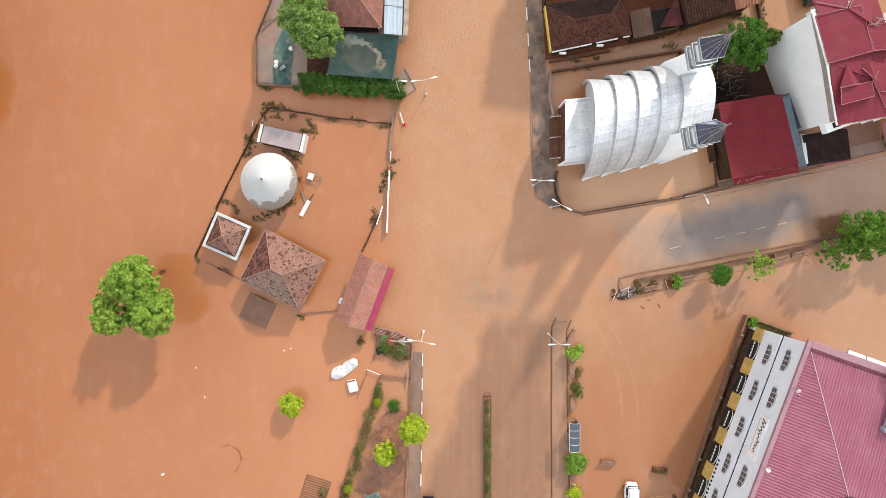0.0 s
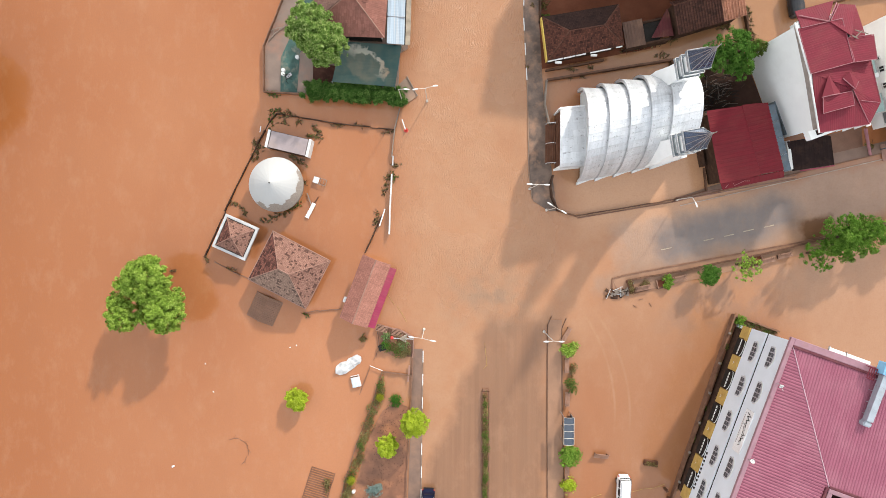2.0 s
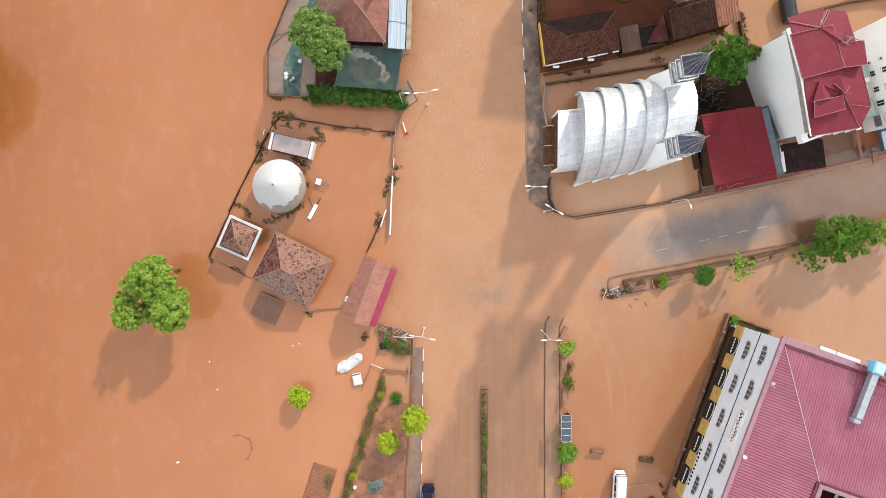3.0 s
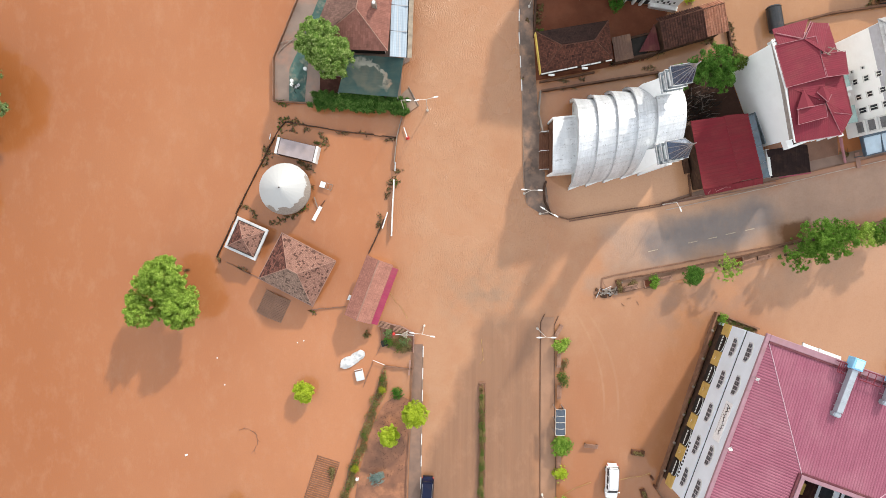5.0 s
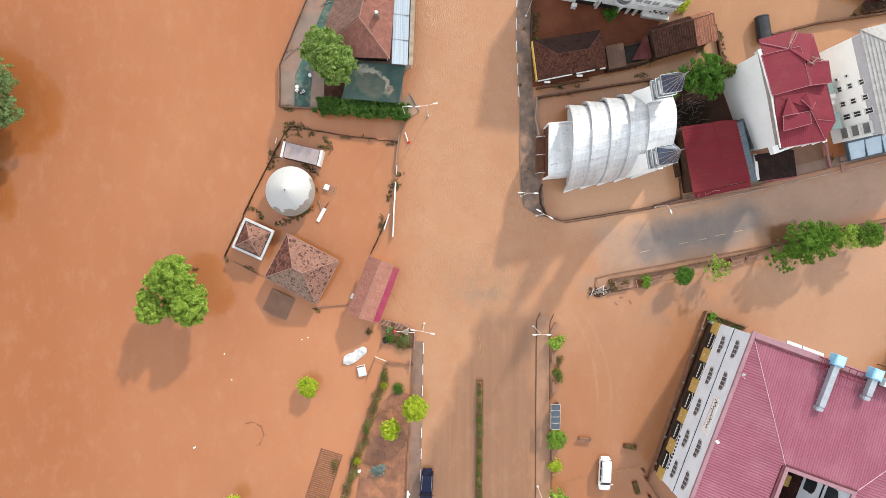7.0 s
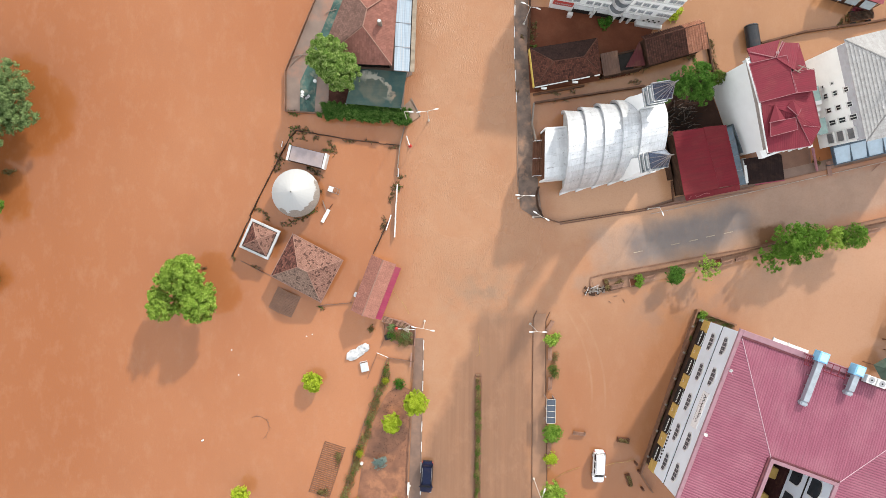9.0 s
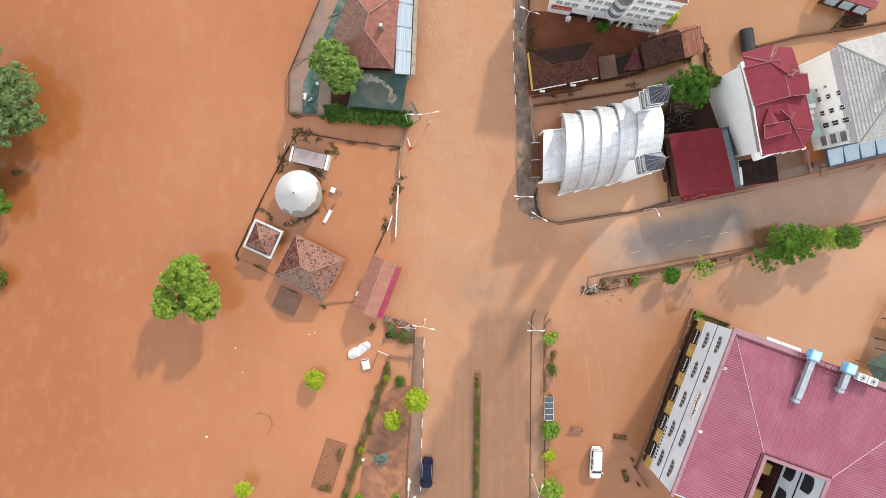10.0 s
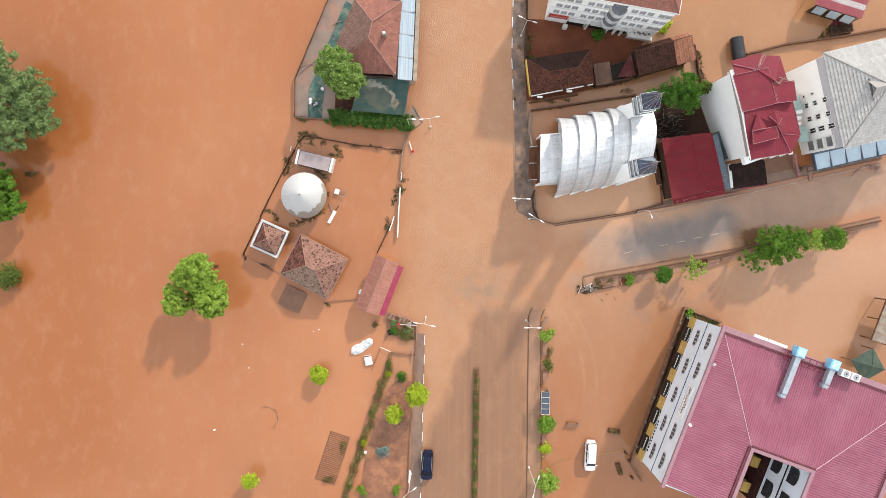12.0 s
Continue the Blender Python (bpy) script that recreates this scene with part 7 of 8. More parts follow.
def bench(x, y, rz, label="brown wooden slat bench", group="street benches", z=0.05):
    ob = thing("bench", x, y, z, rz, label, "bench", group)
    for s in (-0.7, 0.7):
        part("leg", soft_box(s - 0.05, s + 0.05, -0.22, 0.24, 0, 0.42, 0.015), M_MUDWALL, ob)
        part("back_post", rod(B(), (s, 0.22, 0.4), (s, 0.32, 0.85), 0.03), M_MUDWALL, ob)
    for k in range(4):
        part("seat_slat", soft_box(-0.85, 0.85, -0.24 + 0.12 * k, -0.14 + 0.12 * k, 0.42, 0.46, 0.008), M_BENCH, ob)
    for k in range(2):
        part("back_slat", soft_box(-0.85, 0.85, 0.255 + 0.035 * k, 0.29 + 0.035 * k, 0.55 + 0.16 * k, 0.66 + 0.16 * k, 0.008), M_BENCH, ob)
    return ob


M_BENCH = plain("mud_brown_slats", (0.33, 0.19, 0.135), 0.7, vary=0.3)
bench(14.0, -11.6, 62, "brown wooden bench washed askew on the pavement")
bench(14.06, -15.2, 90)
bench(14.15, -19.1, 90)
bench(14.15, -27.6, 90)
bench(18.1, -25.75, -6, "brown wooden bench standing in the muddy car park", z=0.0)
bench(22.75, -6.25, 11, "brown wooden bench on the planter strip")
bench(26.9, -5.15, 13, "brown wooden bench on the planter strip")
bench(36.9, -3.1, 13, "brown wooden bench on the planter strip")
bench(38.9, -2.5, 13, "brown wooden bench on the planter strip")
bench(56.1, 1.3, 14, "brown wooden bench on the planter strip")


def bus_shelter():
    ob = thing("bus_shelter", 13.95, -22.2, 0.05, 0, "bus shelter with dark glazed roof panels", "bus shelter")
    for x in (-0.5, 0.5):
        for y in (-1.5, 0, 1.5):
            part("post", rod(B(), (x, y, -0.1), (x, y, 2.35), 0.04), M_STEEL, ob)
    gl = plain("smoked_roof_glass", (0.06, 0.075, 0.10), 0.12, vary=0.2, dirt=0.15, bump=0)
    for k in range(4):
        y = -1.52 + 0.77 * k
        bm = B()
        arc = [(-0.55 + 1.1 * i / 6, 2.38 + 0.16 * math.sin(math.pi * i / 6)) for i in range(7)]
        for (x0, z0), (x1, z1) in zip(arc, arc[1:]):
            slab(bm, [(x0, y, z0), (x1, y, z1), (x1, y + 0.72, z1), (x0, y + 0.72, z0)], 0.02)
        bmesh.ops.remove_doubles(bm, verts=bm.verts, dist=0.002)
        part("roof_panel", bm, gl, ob)
    for k in range(5):
        y = -1.54 + 0.77 * k
        part("roof_rib", tube(B(), [(-0.57 + 1.14 * i / 6, y, 2.4 + 0.16 * math.sin(math.pi * i / 6)) for i in range(7)], 0.026, 5), M_LAMP, ob)
    for x in (-0.57, 0.57):
        part("roof_edge", rod(B(), (x, -1.56, 2.4), (x, 1.56, 2.4), 0.028), M_LAMP, ob)
    part("seat", soft_box(0.1, 0.45, -1.2, 1.2, 0.4, 0.46, 0.02), M_BROWN, ob)
    part("back_panel", soft_box(0.48, 0.51, -1.5, 1.5, 0.3, 2.0, 0.005), gl, ob)


bus_shelter()

shrub(14.2, -13.2, 0.95, 1.4, 1300, 0.22, 41, M_TREE, "round green shrub between benches", group="pavement shrubs")
shrub(14.55, -17.4, 0.9, 1.0, 900, 0.16, 42, M_OLIVE, "loose green shrub beside a bench", group="pavement shrubs")
shrub(14.75, -15.7, 0.6, 0.6, 350, 0.16, 43, M_WEED, "muddy uprooted shrub behind a bench", sy=1.5)
shrub(14.35, -25.6, 1.35, 1.5, 1900, 0.26, 44, M_LEAF, "spiky green palm-like shrub by the bus shelter", group="pavement shrubs")
shrub(14.45, -29.1, 0.95, 1.2, 1300, 0.2, 45, M_LIME, "round lime-green shrub on the pavement", group="pavement shrubs")
tree(14.45, -33.2, 1.7, 2.4, 1.8, 3200, 0.26, 46, M_TREE, "small round green pavement tree", 18, 0.3)


def trough(x, y, rz, label):
    ob = thing("plant_trough", x, y, 0.0, rz, label, "plant trough")
    part("box", soft_box(-0.8, 0.8, -0.32, 0.32, -0.1, 0.42, 0.03), M_BROWN, ob)
    leaf_mesh("plants", [(-0.4, 0, 0.5, 0.4, 0.28, 0.22), (0.35, 0, 0.52, 0.4, 0.28, 0.25)], 420, 0.13, int(abs(x * 7)), M_WEED, ob)


trough(23.9, -26.6, -8, "brown trough with green plants in the car park")
trough(24.75, -31.9, 108, "brown trough with green plants by the hotel gate")
trough(21.35, -6.1, 105, "dark trough with dry plants at the planter end")


# ---- median ----
def median():
    ob = thing("median_strip", 0, 0, 0, 0, "planted road median between muddy kerbs", "median", "", "structure")
    for x0, x1 in ((4.27, 4.4), (5.05, 5.18)):
        for i in range(26):
            y = -18.3 - i
            part("kerb_stone", soft_box(x0, x1, y - 0.98, y - 0.02, -0.1, 0.22, 0.02), M_BEDWALL, ob)
    part("end_block", soft_box(4.35, 5.1, -18.3, -18.0, -0.1, 0.26, 0.06), M_BEDWALL, ob)
    part("soil", soft_box(4.4, 5.05, -44, -18.35, -0.1, 0.16, 0.01), M_SOIL, ob)


median()
for _i in range(30):
    _y = -19.0 - 0.85 * _i
    shrub(4.72, _y, 0.42, 0.4 + 0.1 * (_i % 3), 760 if _i > 3 else 420, 0.1, 500 + _i, (M_WEED, M_OLIVE, M_STRAW, M_OLIVE)[_i * 5 % 4], "low clipped shrub in the road median", 0.16, "median_shrub", 0.95, 1.7, 8, "median shrubs")


# ---- garden beds south-west ----
def specks(name, outline, count, seed, label):
    """Small leaves and twigs strewn over wet soil."""
    g = np.random.default_rng(seed)
    xs, ys = [q[0] for q in outline], [q[1] for q in outline]
    bm = B()
    made = 0
    while made < count:
        x, y = min(xs) + (max(xs) - min(xs)) * g.random(), min(ys) + (max(ys) - min(ys)) * g.random()
        inside = False
        for (x0, y0), (x1, y1) in zip(outline, outline[1:] + outline[:1]):
            if (y0 > y) != (y1 > y) and x < (x1 - x0) * (y - y0) / (y1 - y0) + x0:
                inside = not inside
        if inside:
            s, a = 0.03 + 0.05 * g.random(), 6.28 * g.random()
            c, d = s * math.cos(a), s * math.sin(a)
            bm.faces.new([bm.verts.new((x + p, y + q, 0.065 + 0.02 * g.random())) for p, q in ((c, d), (-d * 0.5, c * 0.5), (-c, -d), (d * 0.5, -c * 0.5))])
            made += 1
    return tagged(mesh_ob(name, bm, M_TWIG), label, "leaf litter", "", "stuff")


specks("leaf_litter", [(-6.4, -19.5), (-4.3, -20), (-4.6, -29), (-9.6, -31), (-8.0, -23)], 420, 31, "small dark leaves strewn over the wet bed")
flat_area("garden_soil", [(-7.2, -20.6), (-5.6, -19.6), (-4.2, -20.2), (-4.35, -23.3), (-4.6, -44), (-12.5, -44), (-10.4, -29.5), (-8.6, -23.2)], 0.05, M_SOIL, "muddy planting bed with puddles", "garden bed")
flat_area("flower_bed", [(-7.7, -10.8), (-5.1, -11.3), (-3.65, -12.1), (-3.8, -14.3), (-6.1, -14.2), (-7.5, -13.3)], 0.12, M_SOIL, "small overgrown muddy bed", "garden bed")
path_wall("bed_wall", [(-7.25, -16.0), (-3.75, -16.45)], 0.12, -0.1, 0.3, M_BEDWALL, "low brown bed wall", jitter=0.2, seed=51, length=0.8)
path_wall("bed_wall", [(-3.7, -14.4), (-3.75, -16.4), (-4.15, -23.3), (-4.45, -30), (-4.75, -43)], 0.12, -0.1, 0.3, M_BEDWALL, "low brown wall along the pavement", jitter=0.3, seed=52, length=0.8)
path_wall("bed_wall", [(-7.25, -16.0), (-8.75, -20.8), (-10.2, -24.4), (-11.7, -29.3), (-13.0, -36), (-14, -43)], 0.10, -0.1, 0.3, M_BEDWALL, "low brown wall beside the planted strip", jitter=0.3, seed=53, length=0.8)
path_wall("bed_wall", [(-7.85, -10.7), (-7.6, -13.4), (-8.6, -15.4), (-9.9, -18.8)], 0.07, -0.1, 0.12, M_BEDWALL, "thin edging almost under water", jitter=0.3, seed=54, length=0.8)
path_wall("bed_wall", [(-7.75, -10.55), (-5.1, -11.2), (-3.6, -12.0), (-3.7, -14.4)], 0.11, -0.1, 0.4, M_CAP, "pale low bed wall", jitter=0.2, seed=55, length=0.7)
_g = np.random.default_rng(9)
for _i in range(31):
    _q = _i / 18
    _x, _y = (-7.1 - 3.95 * _q, -17.0 - 12.35 * _q)
    shrub(_x + 0.14 * _g.normal(), _y, 0.62, 0.3 + 0.3 * _g.random(), 520 if _i % 3 else 260, 0.12, 600 + _i, (M_STRAW, M_WEED, M_OLIVE, M_STRAW, M_WEED)[_i * 7 % 5], "muddy low plants along the bed edge", 0.05, "edging_plant", 1.0, 1.3, 8, "edging plants")
M_BALL = leaf("clipped_yellow_leaves", (0.36, 0.38, 0.03), (0.55, 0.55, 0.09), (0.17, 0.2, 0.015))
for _x, _y, _r in ((-7.45, -18.9, 0.46), (-10.75, -28.6, 0.5)):
    _ob = thing("ball_shrub", _x, _y, 0.05, 0, "clipped yellow-green ball shrub", "shrub", "ball shrubs")
    part("stem", rod(B(), (0, 0, -0.1), (0, 0, 0.5), 0.04, 0.02), M_BARK, _ob)
    leaf_mesh("foliage", [(0, 0, 0.55, _r * 0.93, _r * 0.93, _r), (0, 0, 0.55, _r * 0.7, _r * 0.7, _r * 0.7)], 3600, 0.06, int(-_y * 3), M_BALL, _ob, 0.1, 0.12)
shrub(-5.75, -19.3, 0.85, 0.5, 1100, 0.13, 71, M_DEEP, "square green flower clump", 0.05, "flower_clump", n=14)
shrub(-7.95, -29.8, 0.95, 0.9, 900, 0.2, 72, M_SPRUCE, "small blue-green spruce shrub", 0.05, "spruce_shrub")
shrub(-10.9, -35.4, 0.8, 0.7, 600, 0.18, 73, M_LEAF, "green plant clump in the bed", 0.05, "plant_clump")
shrub(-6.2, -35.3, 0.8, 0.7, 600, 0.18, 74, M_LEAF, "green plant clump in the bed", 0.05, "plant_clump")
for _k, (_x, _y, _r, _m) in enumerate(((-6.7, -12.0, 0.6, M_WILLOW), (-6.3, -13.1, 0.75, M_OLIVE), (-5.4, -12.6, 0.7, M_WEED), (-5.5, -13.6, 0.7, M_OLIVE), (-4.7, -13.0, 0.7, M_WILLOW), (-4.3, -13.7, 0.6, M_WEED), (-6.9, -13.0, 0.5, M_DEEP), (-4.9, -13.9, 0.5, M_WEED), (-9.5, -12.2, 0.4, M_WEED))):
    shrub(_x, _y, _r, 0.6, 800, 0.11, 750 + _k, _m, "tangled muddy bed plants", 0.08, "bed_plant", n=12, group="bed plants")


def slat_planter(x, y, rz):
    ob = thing("slatted_planter", x, y, 0.12, rz, "small brown slatted planter on the bed wall", "planter", "slatted planters")
    part("tray", soft_box(-0.62, 0.62, -0.34, 0.34, 0.0, 0.3, 0.02), M_MUDWALL, ob)
    for k in range(5):
        part("slat", soft_box(-0.68, 0.68, -0.36 + 0.15 * k, -0.27 + 0.15 * k, 0.3, 0.36, 0.01), M_BENCH, ob)


slat_planter(-7.25, -11.0, -14)
slat_planter(-5.45, -11.5, -14)


def rows_grid():
    """A sunken slatted bed with raised rails."""
    ob = thing("slatted_platform", -15.15, -31.0, 0, -17.5, "brown slatted platform just under the water", "platform")
    for i in range(27):
        y = -3.45 + 0.268 * i
        part("slat", soft_box(-1.36, 1.36, y - 0.06, y + 0.06, -0.05, 0.05 + 0.02 * (i % 2), 0.01), M_SLAT, ob)
    for x in (-1.4, 1.4):
        part("rail", soft_box(x - 0.04, x + 0.04, -3.55, 3.6, -0.05, 0.08, 0.01), M_SLAT, ob)


rows_grid()
shrub(-13.75, -29.6, 0.7, 0.4, 500, 0.15, 81, M_WEED, "weeds caught on the slatted platform", 0.05, "weeds", 0.7, 1.6)
shrub(-15.7, -33.9, 0.6, 0.4, 500, 0.15, 82, M_WEED, "weeds caught on the slatted platform", 0.05, "weeds", 1.2, 0.9)


def wrapped_boat():
    ob = thing("covered_boat", -11.1, -15.25, 0, 33, "white tarpaulin-covered boat lying in the water", "boat")
    bm = B()
    k, rings = 16, []
    for i in range(17):
        q = i / 16
        w = 0.66 * (1 - abs(2 * q - 1) ** 5) ** 0.5 * (0.92 + 0.16 * noise.noise((q * 5, 2.0, 0.0))) * (1.05 - 0.2 * q) + 0.06
        mid = 0.10 * noise.noise((q * 3.0, 7.0, 1.0))
        ring = []
        for j in range(k):
            a = math.pi * j / (k - 1)
            r = 1 + 0.16 * noise.noise((q * 7, j * 0.7, 1.0))
            end = 0.18 * noise.noise((j * 0.6, 4.0, q)) * abs(2 * q - 1) ** 2
            ring.append(bm.verts.new((-1.75 + 3.4 * q + end, mid - w * math.cos(a) * r, -0.05 + 0.42 * math.sin(a) ** 0.7 * r)))
        rings.append(ring)
    for a, b in zip(rings, rings[1:]):
        for j in range(k - 1):
            bm.faces.new((a[j], a[j + 1], b[j + 1], b[j]))
    bm.faces.new(rings[0])
    bm.faces.new(rings[-1][::-1])
    bmesh.ops.subdivide_edges(bm, edges=bm.edges[:], cuts=1, use_grid_fill=True)
    for v in bm.verts:
        v.co.z += 0.14 * noise.noise(v.co * 1.8) + 0.03 * noise.noise(v.co * 5)
    part("tarpaulin", bm, plain("grey_white_tarpaulin", (0.56, 0.56, 0.56), 0.45, vary=0.2, scale=2.5, dirt=0.2, bump=0.4), ob)
    part("rope", tube(B(), [(0.4, -0.7, 0.1), (0.42, -0.3, 0.5), (0.44, 0.3, 0.5), (0.45, 0.7, 0.1)], 0.02), M_STEEL, ob)


wrapped_boat()


def white_slab():
    ob = thing("chest_freezer", -10.27, -17.15, -0.05, 13, "white chest freezer afloat with open dark edge", "freezer")
    part("body", soft_box(-0.5, 0.5, -0.68, 0.68, 0, 0.42, 0.04), M_WHITE, ob)
    part("lid", soft_box(-0.44, 0.44, -0.62, 0.45, 0.43, 0.47, 0.02), plain("pale_blue_lid", (0.55, 0.62, 0.68), 0.3), ob)
    part("hinge_strip", soft_box(-0.48, 0.48, 0.52, 0.66, 0.43, 0.46, 0.01), M_BROWN, ob)


white_slab()


# ---- debris in the walled plot ----
def drift(x, y, r, seed, label="dark driftwood and leaves after the flood"):
    ob = thing("driftwood_heap", x, y, 0.0, 0, label, "debris", "flood debris")
    g = np.random.default_rng(seed)
    for i in range(14):
        a, l = 6.28 * g.random(), r * (0.4 + 0.7 * g.random())
        c = Vector((r * 0.5 * g.normal(), r * 0.5 * g.normal(), 0.08))
        d = Vector((math.cos(a), math.sin(a), 0.12 * g.normal())) * l / 2
        part("branch", rod(B(), c - d, c + d, 0.022, 0.01, 5), M_TWIG if i % 3 else M_BEDWALL, ob)
    spots = [(r * 0.6 * g.normal(), r * 0.6 * g.normal()) for _ in range(8)]
    bm = B()
    for px, py in spots:
        k, s = 9, r * (0.22 + 0.2 * g.random())
        rim = [bm.verts.new((px + s * (0.7 + 0.6 * g.random()) * math.cos(6.283 * q / k), py + s * (0.7 + 0.6 * g.random()) * math.sin(6.283 * q / k), -0.03)) for q in range(k)]
        top = bm.verts.new((px, py, 0.1 + 0.08 * g.random()))
        for a, b in zip(rim, rim[1:] + rim[:1]):
            bm.faces.new((a, b, top))
    part("mud", bm, M_SOIL, ob)
    leaf_mesh("leaf_litter", [(px, py, 0.12, r * (0.25 + 0.25 * g.random()), r * (0.25 + 0.25 * g.random()), 0.14) for px, py in spots], int(1900 * r), 0.11, seed, M_WEED if seed % 3 else M_OLIVE, ob, 1.0, 0.95)["kind"] = "stuff"


def drift_line(pts, width, seed, label="olive-brown weeds and twigs stranded on the flood"):
    """Weeds and twigs stranded along a line."""
    x0, y0 = pts[0]
    ob = thing("weed_drift", x0, y0, 0.0, 0, label, "debris", "flood debris")
    g = np.random.default_rng(seed)
    at = []
    length = sum((Vector(b) - Vector(a)).length for a, b in zip(pts, pts[1:])) + width
    n = int(6 + 9 * length)
    for i in range(n):
        k = int(g.integers(0, len(pts) - 1))
        p = Vector(pts[k]).lerp(Vector(pts[k + 1]), g.random())
        at.append((p.x - x0 + width * 0.45 * g.normal(), p.y - y0 + width * 0.45 * g.normal()))
    for i in range(min(n, 26)):
        px, py = at[i]
        a, l = 6.28 * g.random(), 0.3 + 0.5 * g.random()
        c, d = Vector((px, py, 0.1)), Vector((math.cos(a), math.sin(a), 0.15 * g.normal())) * l / 2
        part("twig", rod(B(), c - d, c + d, 0.018, 0.008, 4), M_TWIG if i % 2 else M_BEDWALL, ob)
    leaf_mesh("stranded_weed", [(px, py, 0.1, width * (0.18 + 0.25 * g.random()), width * (0.18 + 0.25 * g.random()), 0.16) for px, py in at], int(1500 * length * width + 220), 0.062, seed, M_WEED if seed % 5 else M_OLIVE, ob, 1.0, 0.95)["kind"] = "stuff"
    leaf_mesh("silt_litter", [(px, py, 0.03, width * 0.3, width * 0.3, 0.06) for px, py in at], int(1100 * length * width + 140), 0.075, seed + 50, M_MUDLEAF, ob, 1.0, 0.95)["kind"] = "stuff"


M_MUDLEAF = leaf("muddy_dead_leaves", (0.15, 0.085, 0.05), (0.27, 0.16, 0.095), (0.06, 0.035, 0.022))
for _k, (_p, _w) in enumerate((
    (((-20.16, 12.21), (-19.84, 13.45), (-19.11, 13.96)), 0.5),
    (((-19.11, 13.86), (-18.39, 13.55), (-17.67, 13.34)), 0.65),
    (((-18.5, 12.83), (-18.29, 12.52)), 0.5),
    (((-17.15, 12.83), (-16.74, 12.52)), 0.35),
    (((-15.29, 12.42), (-14.46, 11.8), (-14.36, 10.72)), 0.42),
    (((-14.47, 10.87), (-15.71, 11.22)), 0.3),
    (((-17.7, 8.91), (-16.87, 8.29), (-16.04, 7.87)), 0.5),
    (((-21.84, 10.56), (-21.12, 9.53)), 0.55),
    (((-21.64, 9.32), (-22.17, 8.5)), 0.5),
    (((-21.19, 1.34), (-19.62, 1.86), (-17.95, 2.49)), 0.5),
    (((-17.95, 2.49), (-16.59, 3.73)), 0.4),
    (((-16.22, 5.81), (-15.95, 5.6)), 0.22),
    (((-5.97, 7.98), (-5.56, 7.77)), 0.45),
    (((-6.18, 7.04), (-6.7, 6.01)), 0.5),
    (((-6.7, 5.8), (-7.12, 4.15)), 0.3),
    (((-5.77, 6.63), (-5.87, 5.8)), 0.35),
    (((-7.65, 2.28), (-8.13, 0.72)), 0.4),
    (((-13.22, 12.46), (-11.56, 12.25)), 0.22),
    (((-10.42, 12.41), (-9.38, 12.17)), 0.15),
    (((-7.31, 11.42), (-5.76, 11.69)), 0.15),
    (((-20.34, 16.12), (-19.31, 15.61)), 0.5),
    (((-24.69, 3.42), (-23.57, 3.11), (-22.89, 1.99)), 0.45),
    (((-27.63, -2.89), (-27.26, -3.26)), 0.3),
    (((-25.14, -4.14), (-24.14, -4.39)), 0.2),
    (((-31.6, -4.45), (-31.03, -4.39)), 0.15),
    (((-16.15, -9.41), (-15.77, -9.6)), 0.3),
)):
    drift_line(_p, _w, 900 + _k)
for _k, (_x, _y, _a) in enumerate(((-24.5, -24.0, 10), (-23.3, -24.4, -35), (-22.9, -25.3, -80), (-23.3, -26.5, -120))):
    _ob = thing("drift_branch", _x, _y, 0.02, _a, "thin dark branch drifting on the flood", "branch", "drifting branches")
    part("stem", tube(B(), [(-0.6, 0, 0), (0.0, 0.1, 0.03), (0.6, -0.05, 0)], 0.025, 5), M_BEDWALL, _ob)
    part("twig", rod(B(), (0, 0.1, 0.02), (0.3, 0.4, 0.04), 0.018, 0.008, 5), M_BEDWALL, _ob)


def planks(x, y, rz, l, w, material, label, name="plank", z=0.3):
    return whole(name, soft_box(-l / 2, l / 2, -w / 2, w / 2, 0, 0.08, 0.015), material, x, y, z, rz, label, "plank")


planks(-15.45, 2.55, 62, 1.9, 0.45, M_WHITE, "white board leaning at the tent", z=0.15)
planks(-15.6, 3.9, -70, 1.4, 0.12, M_CONCRETE, "pale thin board beside the tent", z=0.15)
planks(-14.9, 3.6, 55, 1.3, 0.1, M_BROWN, "thin brown lath beside the tent", z=0.12)
planks(-7.2, 1.75, 72, 2.1, 0.14, M_WHITE, "white board fallen against the wall", z=0.35)
planks(-4.75, 12.4, -72, 1.3, 0.12, M_WHITE, "white pole with red foot beside the wall", z=0.2)
planks(-21.1, 11.8, 80, 0.7, 0.1, M_WHITE, "short white post by the container", z=0.3)


def swing():
    ob = thing("garden_chair", -14.35, 5.9, 0, -18, "white frame garden chair standing in water", "chair")
    part("seat", soft_box(-0.75, -0.1, -0.35, 0.35, 0.35, 0.42, 0.02), M_WHITE, ob)
    for s in (-0.35, 0.35):
        part("frame_rail", rod(B(), (-0.75, s, 0.35), (0.75, s, 0.35), 0.035), M_CONCRETE, ob)
    for x in (0.05, 0.45, 0.75):
        part("cross_bar", rod(B(), (x, -0.35, 0.35), (x, 0.35, 0.35), 0.03), M_CONCRETE, ob)
    for x, y in ((-0.7, -0.3), (-0.7, 0.3), (0.7, -0.3), (0.7, 0.3)):
        part("leg", rod(B(), (x, y, -0.1), (x, y, 0.36), 0.03), M_CONCRETE, ob)


swing()


